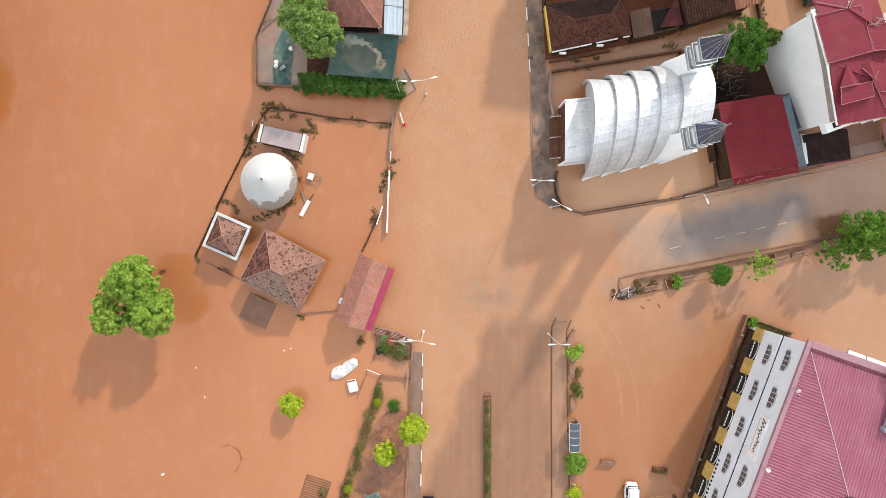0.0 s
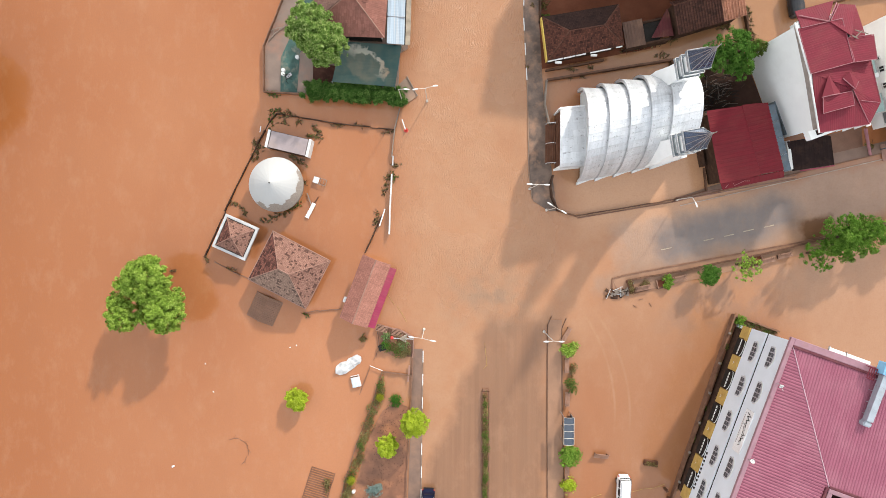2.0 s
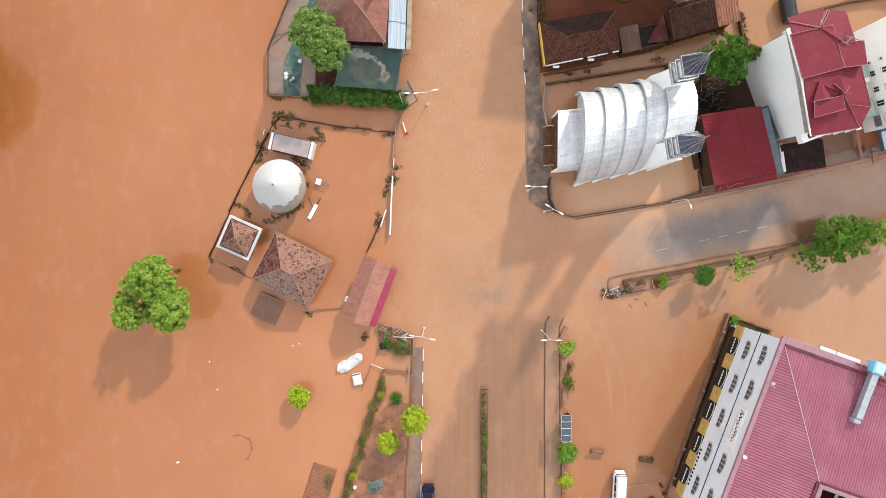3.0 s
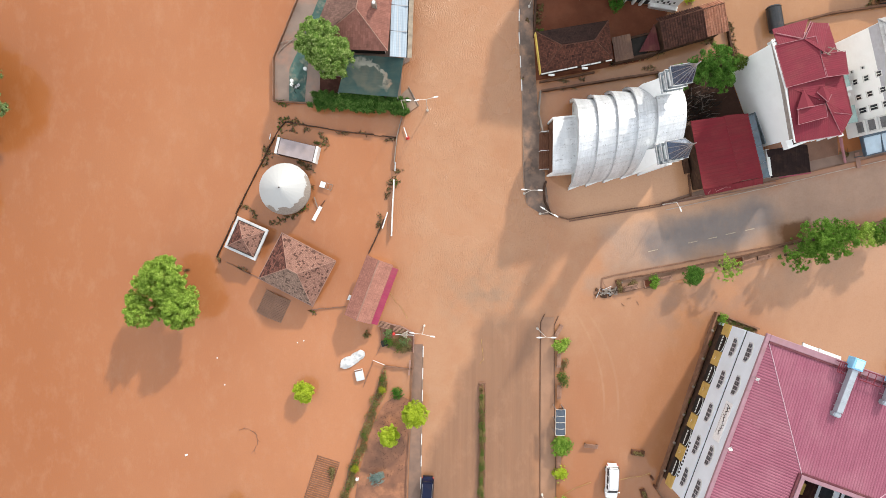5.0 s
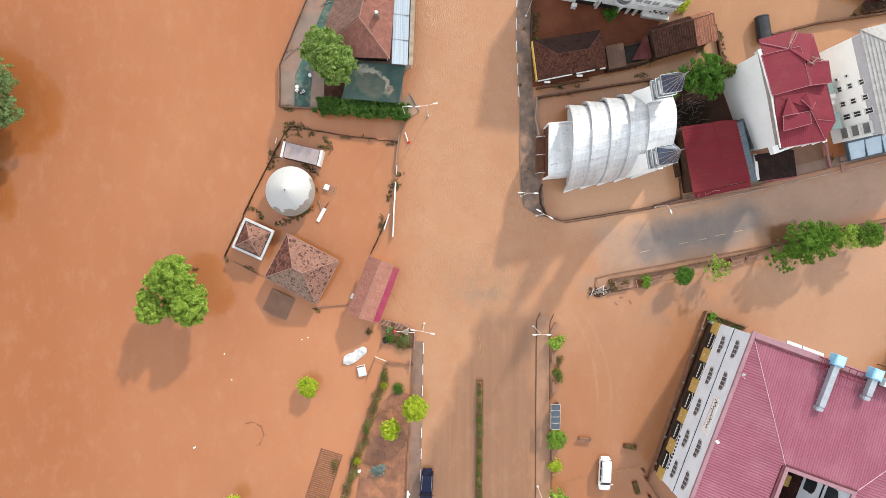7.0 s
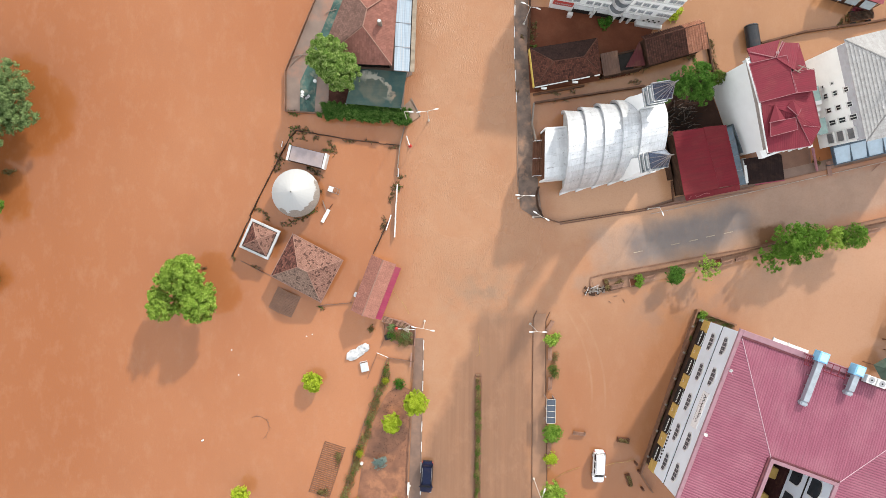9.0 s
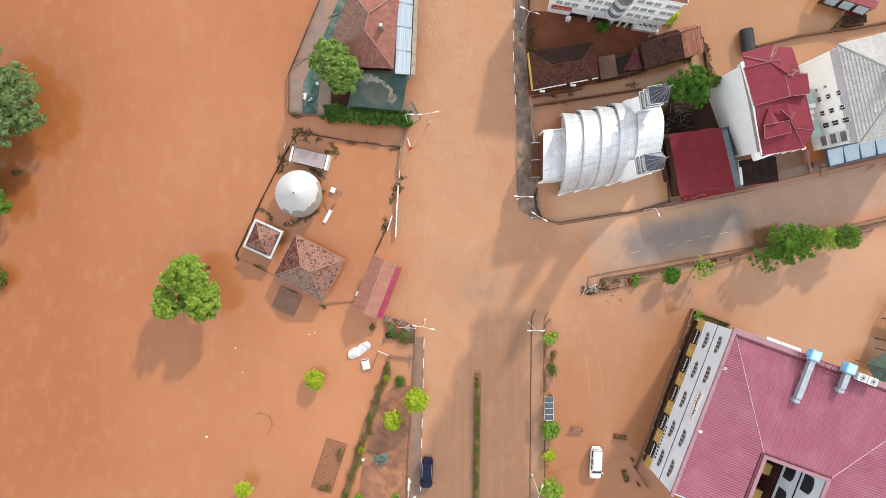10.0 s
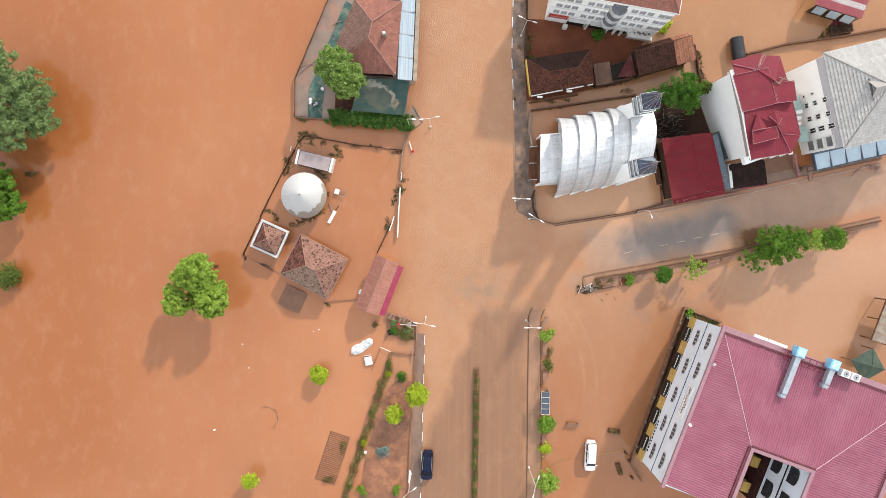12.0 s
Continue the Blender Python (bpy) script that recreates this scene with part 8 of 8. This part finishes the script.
def umbrella():
    ob = thing("parasol", -4.9, -12.0, 0.1, -10, "folded cream parasol lying over the bed", "parasol")
    part("pole", rod(B(), (-1.1, -0.25, 0.5), (1.3, 0.05, 0.5), 0.04), M_WHITE, ob)
    bm = B()
    k = 9
    tip = bm.verts.new((-0.35, -0.15, 0.75))
    ring = [bm.verts.new((0.45 + 0.12 * (i % 2), -0.5 + 1.0 * i / (k - 1), 0.45 + 0.12 * (i % 2))) for i in range(k)]
    for a, b in zip(ring, ring[1:]):
        bm.faces.new((tip, a, b))
    bmesh.ops.solidify(bm, geom=bm.faces[:], thickness=0.03)
    part("canopy", bm, plain("cream_cloth", (0.62, 0.54, 0.45), 0.8), ob)
    part("red_foot", lathe(B(), [(0.2, 0.35), (0.2, 0.55), (0.06, 0.7)], 10, -1.15, -0.25), M_RED, ob)


umbrella()
whole("traffic_cone", lathe(B(), [(0.25, 0), (0.24, 0.05), (0.15, 0.06), (0.04, 0.55)], 12), M_RED, -4.5, 11.75, 0, 0, "red traffic cone at the wall foot", "cone")
whole("crate", soft_box(-0.4, 0.4, -0.35, 0.35, -0.05, 0.5, 0.03), M_DARK, -7.2, -13.2, 0.1, 20, "dark crate on the flower bed edge", "crate")
whole("litter_bag", soft_box(-0.16, 0.2, -0.12, 0.1, -0.03, 0.12, 0.05), M_WHITE, -31.6, -27.2, 0, 30, "small white bag drifting on the flood", "litter")


# ---- lamp-side ramp at the cafe corner ----
def ramp_board():
    ob = thing("entrance_ramp", -4.45, 16.1, 0, 28, "muddy ramp slab with a thin pale edge at the cafe corner", "ramp")
    part("slab", slab(B(), [(-0.9, -1.2, 0.25), (0.9, -1.0, 0.12), (0.9, 1.5, 0.12), (-0.9, 1.0, 0.3)], 0.15), M_PAVE, ob)
    part("edge_board", rod(B(), (0.9, -1.0, 0.2), (0.9, 1.6, 0.25), 0.05), M_CONCRETE, ob)


ramp_board()


# ---- east planter strip ----
path_wall("planter_kerb", [(20.0, -7.2), (19.2, -6.6), (19.3, -5.2), (21.0, -4.75), (30.1, -3.0), (40.6, -1.0), (60, 3.6)], 0.15, -0.1, 0.12, M_BEDWALL, "muddy kerb round the planter strip", "kerb", kind="structure", piece="kerb_stone", length=1.0)
path_wall("planter_wall", [(21.0, -5.4), (27.0, -4.3), (37.0, -2.2), (43, -0.7), (60, 3.0)], 0.16, -0.1, 0.45, M_KERBMUD, "low dark planter wall behind benches", jitter=0.15, seed=61, length=1.4)
path_wall("planter_wall", [(21.8, -6.9), (25.5, -6.0)], 0.10, -0.1, 0.2, M_BEDWALL, "low dark planter edge almost under silt", jitter=0.2, seed=62, length=1.2)
flat_area("planter_bed", [(19.35, -5.3), (21.0, -4.85), (30, -3.1), (40.5, -1.1), (60, 3.5), (60, 2.2), (43, -1.9), (30, -5.0), (22, -6.8), (20.1, -7.1)], 0.05, M_SILT, "silted paved planter strip", "planter")
tree(29.7, -4.7, 1.25, 2.2, 1.7, 9000, 0.13, 91, M_FRUIT, "dense round dark green planter tree", 30, 0.3)
tree(33.5, -3.5, 1.9, 2.4, 2.4, 2600, 0.15, 92, M_TREE, "sparse yellow-green tree in the planter", 22, 0.16, inner=0.9)
tree(44.5, -0.5, 3.5, 4.2, 3.4, 19000, 0.19, 93, M_MID, "large spreading green tree in the planter", blobs=lobes(((-1.0, 0.4, 3.4, 2.4, 3.6, 34), (1.4, 0.3, 3.2, 2.4, 3.4, 32), (-0.6, -1.3, 2.8, 1.6, 2.6, 18)), 93, 0.17))
tree(41.6, -2.2, 2.2, 3.0, 2.6, 3600, 0.18, 94, M_MID, "loose olive-green tree in the planter", 26, 0.17, inner=0.8)
tree(49.5, 0.3, 1.7, 2.4, 2.6, 2800, 0.18, 95, M_TREE, "small yellow-green tree in the planter strip", 18, 0.24, inner=0.6)
tree(51.9, 0.5, 1.9, 2.8, 2.6, 4200, 0.2, 96, M_MID, "round green tree in the planter", 20, 0.26)
shrub(25.75, -5.5, 0.85, 0.8, 700, 0.2, 97, M_LEAF, "spiky green planter shrub", 0.05)
shrub(23.0, -5.7, 0.6, 0.4, 260, 0.14, 98, M_WEED, "dry muddy planter shrub", 0.05)
shrub(35.2, -3.3, 0.55, 0.5, 300, 0.16, 99, M_WEED, "low muddy planter shrub", 0.05)
for _k, (_x, _y, _a) in enumerate(((19.6, -6.9, 20), (20.2, -6.6, -12), (20.3, -7.0, 5), (22.6, -7.6, 12), (23.7, -8.2, -60), (21.9, -8.4, -40))):
    planks(_x, _y, _a, 0.9 if _k < 3 else 0.5, 0.09 if _k < 3 else 0.06, M_GREYWHITE if _k < 3 else M_BEDWALL, "broken board washed against the planter", "broken_board", 0.0 if _k > 2 else 0.06)


def tree_pit(x, y, rz):
    ob = thing("tree_pit", x, y, 0.05, rz, "square timber tree pit on the planter strip", "planter", "tree pits")
    for k in range(4):
        bm = soft_box(-0.55, 0.55, 0.45, 0.55, 0, 0.3, 0.015)
        bmesh.ops.transform(bm, matrix=pose(0, 0, 0.002 * k, 0, 0, 90 * k), verts=bm.verts[:])
        part("board", bm, M_BENCH if k % 2 else M_KERBMUD, ob)
    part("soil", soft_box(-0.45, 0.45, -0.45, 0.45, 0, 0.12, 0.02), M_WETSOIL, ob)


tree_pit(35.9, -3.05, 13)
tree_pit(24.9, -5.75, 13)


def rubble_heap(x, y, rz):
    ob = thing("rubble_heap", x, y, 0, rz, "grey broken concrete and timber piled at the planter end", "rubble", "flood debris")
    g = np.random.default_rng(66)
    for i in range(16):
        w, d, h = 0.12 + 0.3 * g.random(), 0.1 + 0.18 * g.random(), 0.08 + 0.14 * g.random()
        bm = soft_box(-w, w, -d, d, 0, h, 0.02)
        for v in bm.verts:
            v.co += 0.05 * Vector(noise.noise_vector(v.co * 4 + Vector((i, 0, 0))))
        bmesh.ops.transform(bm, matrix=pose(0.75 * g.normal(), 0.32 * g.normal(), 0.04 + 0.12 * g.random(), 12 * g.normal(), 12 * g.normal(), 180 * g.random()), verts=bm.verts[:])
        part("concrete_chunk", bm, M_CONCRETE if i % 3 else M_MUDWALL, ob)
    for i in range(6):
        a = 3.14 * g.random()
        c, d = Vector((0.5 * g.normal(), 0.3 * g.normal(), 0.3)), Vector((math.cos(a), math.sin(a), 0.1 * g.normal())) * 0.6
        part("timber", rod(B(), c - d, c + d, 0.04, 0.035, 5), M_GREYWHITE if i % 2 else M_TWIG, ob)


rubble_heap(20.2, -6.75, 12)


def road_dashes():
    ob = thing("road_marking", 0, 0, 0, 0, "faded yellow-white centre dashes on wet asphalt", "road marking", "", "structure")
    n = Nodes("worn_road_paint")
    v = n.where()
    paint = n.done(n.mix(n.ramp(n.noise(v, 3.0, 5), 0.4, 0.65), (0.36, 0.29, 0.2), (0.21, 0.155, 0.115)), 0.7)
    for x, y in ((25.48, -1.76), (30.35, -0.69), (32.67, -0.19), (34.90, 0.37), (37.23, 0.87)):
        bm = box(B(), -0.6, 0.6, -0.05, 0.05, 0.001, 0.012)
        part("dash", moved(bm, x, y, 0, 12.6), paint, ob)


road_dashes()


# ---- north-east yards ----
path_wall("mosque_wall", [(12.9, 2.6), (12.2, 4.0), (12.0, 5.6), (12.3, 6.6)], 0.16, -0.1, 0.8, M_MUDWALL, "dark wet low plot wall", jitter=0.2, seed=63, length=1.0)
path_wall("mosque_wall", [(11.5, 17.4), (11.3, 14.6), (11.85, 12.5), (12.6, 12.6)], 0.16, -0.1, 0.8, M_CONCRETE, "grey concrete plot wall", jitter=0.1, seed=64, length=1.2)
path_wall("mosque_wall", [(11.5, 17.4), (25.7, 19.7), (26.0, 18.4)], 0.2, -0.1, 0.8, M_KERBMUD, "long dark wet plot wall", jitter=0.1, seed=65, length=1.6)
path_wall("mosque_wall", [(11.4, 18.5), (18.0, 19.7)], 0.2, -0.1, 0.5, M_KERBMUD, "long dark wet plot wall", jitter=0.1, seed=66, length=1.6)
path_wall("mosque_wall", [(12.9, 2.6), (15.0, 2.0), (26.3, 3.9), (29.9, 4.9), (29.6, 7.5)], 0.14, -0.1, 0.45, M_KERBMUD, "low brown wall round the mosque plot", jitter=0.15, seed=67, length=1.5)
path_wall("mosque_wall", [(29.3, 7.6), (28.1, 13.2)], 0.3, -0.1, 1.2, M_MUDWALL, "brown wall beside the red hall", jitter=0.1, seed=68, length=1.6)
flat_area("old_yard", [(10.7, 18.7), (24, 21.2), (27.0, 27.4), (13.3, 29.8), (10.7, 29.9)], 0.03, M_WETSOIL, "dark red-brown wet yard soil", "yard")
path_wall("yard_wall", [(10.7, 23.9), (10.8, 29.5), (10.8, 40)], 0.16, -0.1, 0.9, M_MUDWALL, "dark stained yard wall beside the pavement", jitter=0.15, seed=69, length=1.4)
shrub(20.6, 27.9, 0.9, 1.0, 800, 0.2, 101, M_DEEP, "dark green bush before the white building", 0.0)
shrub(29.4, 28.7, 0.9, 1.1, 700, 0.2, 102, M_LIME, "yellow-green bush beside the white building", 0.0)
for _k, (_x, _y) in enumerate(((11.3, 27.4), (11.2, 25.8), (11.4, 24.5))):
    drift(_x, _y, 0.5, 1000 + _k, "dark plants and debris along the yard wall")


def wood_heap():
    ob = thing("branch_pile", 30.4, 15.9, 0, 0, "pile of dark cut branches behind the mosque", "branch pile")
    g = np.random.default_rng(21)
    for i in range(300):
        a = math.radians(20 + 40 * g.normal())
        l = 0.5 + 1.0 * g.random()
        c = Vector((1.35 * g.normal(), 1.2 * g.normal(), 0.15 + 0.9 * g.random()))
        d = Vector((math.cos(a), math.sin(a), 0.3 * g.normal())) * l / 2
        part("branch", rod(B(), c - d, c + d, 0.05, 0.02, 4), M_PALETWIG if i % 6 == 0 else (M_TWIG, M_DARK)[i % 2], ob)


M_PALETWIG = plain("grey_dead_wood", (0.2, 0.165, 0.145), 0.9, vary=0.3)
wood_heap()
# Wet soil with the yard's shade put into its near-black colour.
flat_area("back_yard", [(27.5, 13.8), (36.3, 14.7), (34.1, 20.3), (33.5, 21.8), (26.5, 20.0)], 0.03, plain("shaded_yard_soil", (0.055, 0.028, 0.02), 0.7, vary=0.35, scale=0.6, dirt=0.3, grime=(0.12, 0.06, 0.035)), "wet back yard soil, darkened for its shade", "yard")
shrub(28.0, 12.6, 0.6, 1.2, 500, 0.18, 103, M_DEEP, "dark green bush between mosque and hall", 0.0)


def tank():
    ob = thing("water_tank", 39.4, 26.0, 0, 100, "black cylindrical tank lying beside the house", "tank")
    prof = [(0.1, -1.6), (0.75, -1.55), (0.85, -1.4), (0.85, 1.4), (0.75, 1.55), (0.1, 1.6)]
    bm = lathe(B(), prof, 20)
    bmesh.ops.transform(bm, matrix=pose(0, 0, 0.85, 0, 90, 0), verts=bm.verts[:])
    part("shell", bm, plain("black_plastic", (0.016, 0.018, 0.022), 0.35, vary=0.2), ob)
    for x in (-1.35, 1.35):
        bm = lathe(B(), [(0.87, -0.04), (0.87, 0.04)], 20)
        bmesh.ops.transform(bm, matrix=pose(x, 0, 0.85, 0, 90, 0), verts=bm.verts[:])
        part("band", bm, M_RUBBER, ob)


tank()
path_wall("back_wall", [(40.7, 25.4), (46.4, 26.9), (54.4, 28.1), (62, 29.6)], 0.2, -0.1, 0.7, M_KERBMUD, "long brown back wall across the flooded yard", jitter=0.1, seed=70, length=2.0)
path_wall("back_wall", [(33.6, 26.6), (34.2, 23.9), (34.7, 21.2)], 0.2, -0.1, 0.6, M_MUDWALL, "dark brown yard wall beside the barn", jitter=0.3, seed=71, length=1.0)


def open_shed():
    ob = thing("open_shed", 53.0, 31.4, 0, -16, "open shed with faded red and white sheet roof", "shed")
    red = sheet_metal("faded_red_sheet", (0.27, 0.07, 0.085), 0.6, 0.0, 0.25, 0.15)
    part("roof_slope", slope([(-4.2, -1.2, 2.7), (2.2, -1.2, 2.7), (2.2, 2.6, 3.3), (-4.2, 2.6, 3.3)], "rib", 0.25, 0.02), red, ob)
    part("white_sheet", slope([(2.2, -0.2, 2.86), (2.2, 0.5, 2.97), (-2.4, 0.5, 2.97), (-2.4, -0.2, 2.86)], "rib", 0.35, 0.02), M_GREYWHITE, ob)
    for k in range(3):
        x = -3.9 + 1.95 * k
        part("front_panel", slab(B(), [(x, -1.3, 2.6), (x + 1.45, -1.3, 2.6), (x + 1.45, -1.75, 1.5), (x, -1.75, 1.5)], 0.05), plain("dull_blue_panel", (0.25, 0.31, 0.35), 0.4, vary=0.2), ob, "dull blue-grey front panel")
        part("lower_wall", soft_box(x - 0.1, x + 1.7, -1.2, -1.1, -0.1, 2.5, 0.02), M_MUDWALL, ob)
    for x in (-4.0, -0.9, 2.0):
        part("post", rod(B(), (x, 2.4, -0.1), (x, 2.4, 3.15), 0.07), M_BROWN, ob)
    part("post", rod(B(), (2.0, -1.1, -0.1), (2.0, -1.1, 2.65), 0.07), M_BROWN, ob)


open_shed()


def plastic_chair():
    ob = thing("plastic_chair", 52.6, 29.7, 0, -16, "dark red plastic chair before the shed", "chair", "shed chairs")
    part("seat", soft_box(-0.22, 0.22, -0.22, 0.22, 0.42, 0.46, 0.02), M_CHAIRRED, ob)
    part("backrest", soft_box(-0.22, 0.22, 0.2, 0.25, 0.46, 0.9, 0.02), M_CHAIRRED, ob)
    for x in (-0.18, 0.18):
        for y in (-0.18, 0.18):
            part("leg", rod(B(), (x, y, -0.05), (x * 0.9, y * 0.9, 0.43), 0.025, 0.025, 5), M_CHAIRRED, ob)
    for k in range(1, 5):
        copy_thing(ob, pose(52.6 + 0.52 * k, 29.7 - 0.16 * k, 0, 0, 0, -16 + 9 * (k % 3)))


M_CHAIRRED = plain("dark_red_plastic", (0.16, 0.015, 0.03), 0.5)
plastic_chair()
drift(53.0, 28.7, 0.9, 1102, "dark tangled scrap and branches beside the shed")
drift(51.4, 28.0, 0.6, 1103, "dark tangled scrap and branches beside the shed")


def farm_cart():
    ob = thing("farm_cart", 53.4, 28.9, 0, 10, "rusty farm cart with stacked timber", "cart")
    part("bed", soft_box(-1.5, 1.5, -0.6, 0.6, 0.6, 0.75, 0.02), M_BROWN, ob)
    for k in range(7):
        part("timber", rod(B(), (-1.6, -0.5 + 0.16 * k, 0.85 + 0.03 * (k % 2)), (1.5, -0.45 + 0.15 * k, 0.85), 0.06), M_TWIG, ob)
    for x in (-1.0, 1.0):
        for s in (-0.7, 0.7):
            part("wheel", rod(B(), (x, s - 0.07, 0.35), (x, s + 0.07, 0.35), 0.36, 0.36, 14), M_RUBBER, ob)


farm_cart()


def green_tent():
    ob = thing("garden_gazebo", 57.5, -16.5, 0, 30, "small dark green gazebo tent behind the hotel", "tent")
    hip_roof(ob, [(-1.7, -1.7, 2.3), (1.7, -1.7, 2.3), (1.7, 1.7, 2.3), (-1.7, 1.7, 2.3)], (0, 0, 3.2), (0.02, 0, 3.2), plain("dark_green_cloth", (0.06, 0.085, 0.065), 0.8), 0.04, "tile", 3.0, 0.0)
    for x in (-1.6, 1.6):
        for y in (-1.6, 1.6):
            part("post", rod(B(), (x, y, -0.1), (x, y, 2.3), 0.06), M_BROWN, ob)


green_tent()


def pergola():
    ob = thing("pergola", 60.3, -10.8, 0, -19, "brown wooden pergola with pale roof panels", "pergola")
    for x in (-1.6, 1.6):
        part("beam", soft_box(x - 0.08, x + 0.08, -3, 3, 2.2, 2.4, 0.02), M_BROWN, ob)
        for y in (-2.8, 0, 2.8):
            part("post", soft_box(x - 0.07, x + 0.07, y - 0.07, y + 0.07, -0.1, 2.2, 0.01), M_BROWN, ob)
    for k in range(5):
        part("roof_panel", soft_box(-1.6, 1.6, -2.9 + 1.18 * k, -1.82 + 1.18 * k, 2.4, 2.46, 0.01), M_CONCRETE, ob)


pergola()


# gate posts and ropes south of the hotel
for _x, _y in ((25.6, -29.6), (26.0, -30.7), (26.5, -33.0)):
    whole("gate_post", soft_box(-0.14, 0.14, -0.14, 0.14, -0.1, 0.9, 0.02), M_BROWN, _x, _y, 0, 20, "brown gate post by the hotel wall", "post", "gate posts")
whole("barrier_rope", tube(B(), [(0, 0, 0.25), (1.4, 0.35, 0.2), (2.7, 0.5, 0.25), (3.9, 1.0, 0.35)], 0.03), M_ROPE, 21.6, -30.0, 0, 0, "yellow rope stretched from van to gate", "rope")
whole("barrier_rope", tube(B(), [(0, 0, 0.15), (1.8, 1.0, 0.1), (3.6, 1.7, 0.15)], 0.03), M_ROPE, 14.6, -32.0, 0, 0, "yellow rope lying over the pavement", "rope")


# ---- small things along the street and beds ----
def white_can():
    ob = thing("garden_sprayer", -10.54, -29.99, 0.05, 60, "small white garden sprayer lying on the wet bed", "sprayer")
    part("tank", moved(lathe(B(), [(0.05, -0.3), (0.2, -0.24), (0.21, 0.2), (0.1, 0.34), (0.06, 0.42)], 14), 0, 0, 0.2), M_WHITE, ob)
    part("handle", rod(B(), (0.18, 0.0, 0.45), (0.45, 0.2, 0.3), 0.03, 0.02, 5), M_RED, ob)


white_can()
planks(-4.37, -33.3, 88, 1.7, 0.26, M_WHITE, "white board lying on the bed wall", z=0.3)
planks(-4.15, -16.2, 85, 1.9, 0.2, M_CAP, "pale board on the bed wall", z=0.3)
planks(-7.9, -15.6, -22, 1.6, 0.07, M_WHITE, "thin white pole fallen over the bed corner", z=0.3)
planks(50.14, 9.33, 100, 1.9, 0.55, M_CAP, "pale wooden pallet board leaning in the yard", z=0.1)
whole("fallen_beam", rod(B(), (0, 0, 1.2), (1.17, -2.85, 0.35), 0.2, 0.16, 6), M_PINKTRIM, 47.3, 11.85, 0, 0, "maroon roof beam fallen beside the white house", "beam")
for _k, (_x, _y, _l) in enumerate(((58.4, 10.4, 1.2), (59.0, 10.2, 1.6), (56.4, 9.6, 1.6), (59.3, 10.0, 1.0))):
    _ob = thing("fallen_branch", _x, _y, 0.1, 30 * _k - 20, "pale bare branch washed onto the street edge", "branch")
    part("stem", tube(B(), [(-_l / 2, 0, 0.05), (0, 0.12, 0.12), (_l / 2, 0, 0.05)], 0.045, 5), M_CAP, _ob)
    for _a in (40, 110, -50):
        part("twig", rod(B(), (0, 0.1, 0.1), (0.5 * math.cos(radians(_a)), 0.1 + 0.5 * math.sin(radians(_a)), 0.14), 0.025, 0.01, 5), M_CAP, _ob)

drift(48.6, 10.1, 0.6, 1100, "dark broken timber and rubbish beside the house")
flat_area("front_yard", [(43.3, 7.75), (47.9, 8.8), (47.6, 12.3), (43.2, 11.2)], 0.04, plain("brown_yard_mud", (0.15, 0.068, 0.038), 0.6, vary=0.25, scale=0.5, dirt=0.4), "brown muddy front yard of the white house", "yard")
whole("screen_wall", soft_box(-0.2, 0.2, -1.6, 1.6, -0.1, 2.7, 0.03), M_WHITE, 38.05, 8.7, 0, 8, "white screen wall beside the dark awning", "wall")
for _k, (_x, _y) in enumerate(((-17.90, -13.27), (-17.14, -13.02), (-27.74, -15.18), (-26.83, -18.47))):
    whole("litter_scrap", soft_box(-0.09, 0.08, -0.05, 0.06, -0.02, 0.05, 0.02), M_WHITE, _x, _y, 0, 40 * _k, "tiny pale scrap drifting on the flood", "litter", "drifting scraps")
for _k, (_p, _w) in enumerate((
    (((13.83, 18.85), (14.99, 18.69)), 0.4),
    (((16.27, 19.01), (16.79, 18.89)), 0.25),
    (((23.98, 20.27), (25.39, 20.41)), 0.3),
    (((19.84, 20.72), (22.92, 21.35)), 0.3),
    (((22.92, 21.45), (26.51, 22.09)), 0.35),
    (((34.27, 25.77), (34.97, 23.86)), 0.4),
    (((34.72, 23.35), (35.28, 21.57)), 0.35),
    (((9.84, 26.19), (9.97, 25.81)), 0.2),
    (((9.26, 19.17), (9.37, 18.87)), 0.2),
    (((10.98, 27.1), (11.52, 25.45)), 0.45),
    (((30.59, 23.8), (32.66, 23.32)), 0.6),
    (((15.52, 17.85), (15.78, 17.73)), 0.15),
    (((14.1, 17.75), (14.29, 17.7)), 0.12),
    (((25.53, 19.9), (25.81, 18.89)), 0.25),
)):
    drift_line(_p, _w, 1201 + 5 * _k, "dark mud, leaves and twigs along the yard walls")
for _d in (0.0, 0.35):
    whole("street_pipe", rod(B(), (0, 0, 0), (13.80, 2.60, 0), 0.05, 0.05, 6), M_CAP, 26.42, 3.75 + _d, 0.14, 0, "pale pipe lying along the silted street edge", "pipe", "street pipes")
whole("floating_rope", tube(B(), [(0.00, 0.00, 0), (0.19, -1.70, 0), (0.26, -2.53, 0), (-0.18, -2.97, 0)], 0.025, 5), M_ROPE, 4.61, -12.75, 0.02, 0, "thin pale rope drifting on the flooded road", "rope", "drifting ropes")
whole("floating_rope", tube(B(), [(0.00, 0.00, 0), (0.37, -0.57, 0), (0.81, -1.32, 0)], 0.025, 5), M_ROPE, -6.62, -7.03, 0.02, 0, "thin pale rope drifting on the flooded road", "rope", "drifting ropes")
whole("floating_rope", tube(B(), [(0.00, 0.00, 0), (0.50, -0.75, 0), (1.06, -1.76, 0)], 0.025, 5), M_ROPE, -5.50, -8.47, 0.02, 0, "thin pale rope drifting on the flooded road", "rope", "drifting ropes")
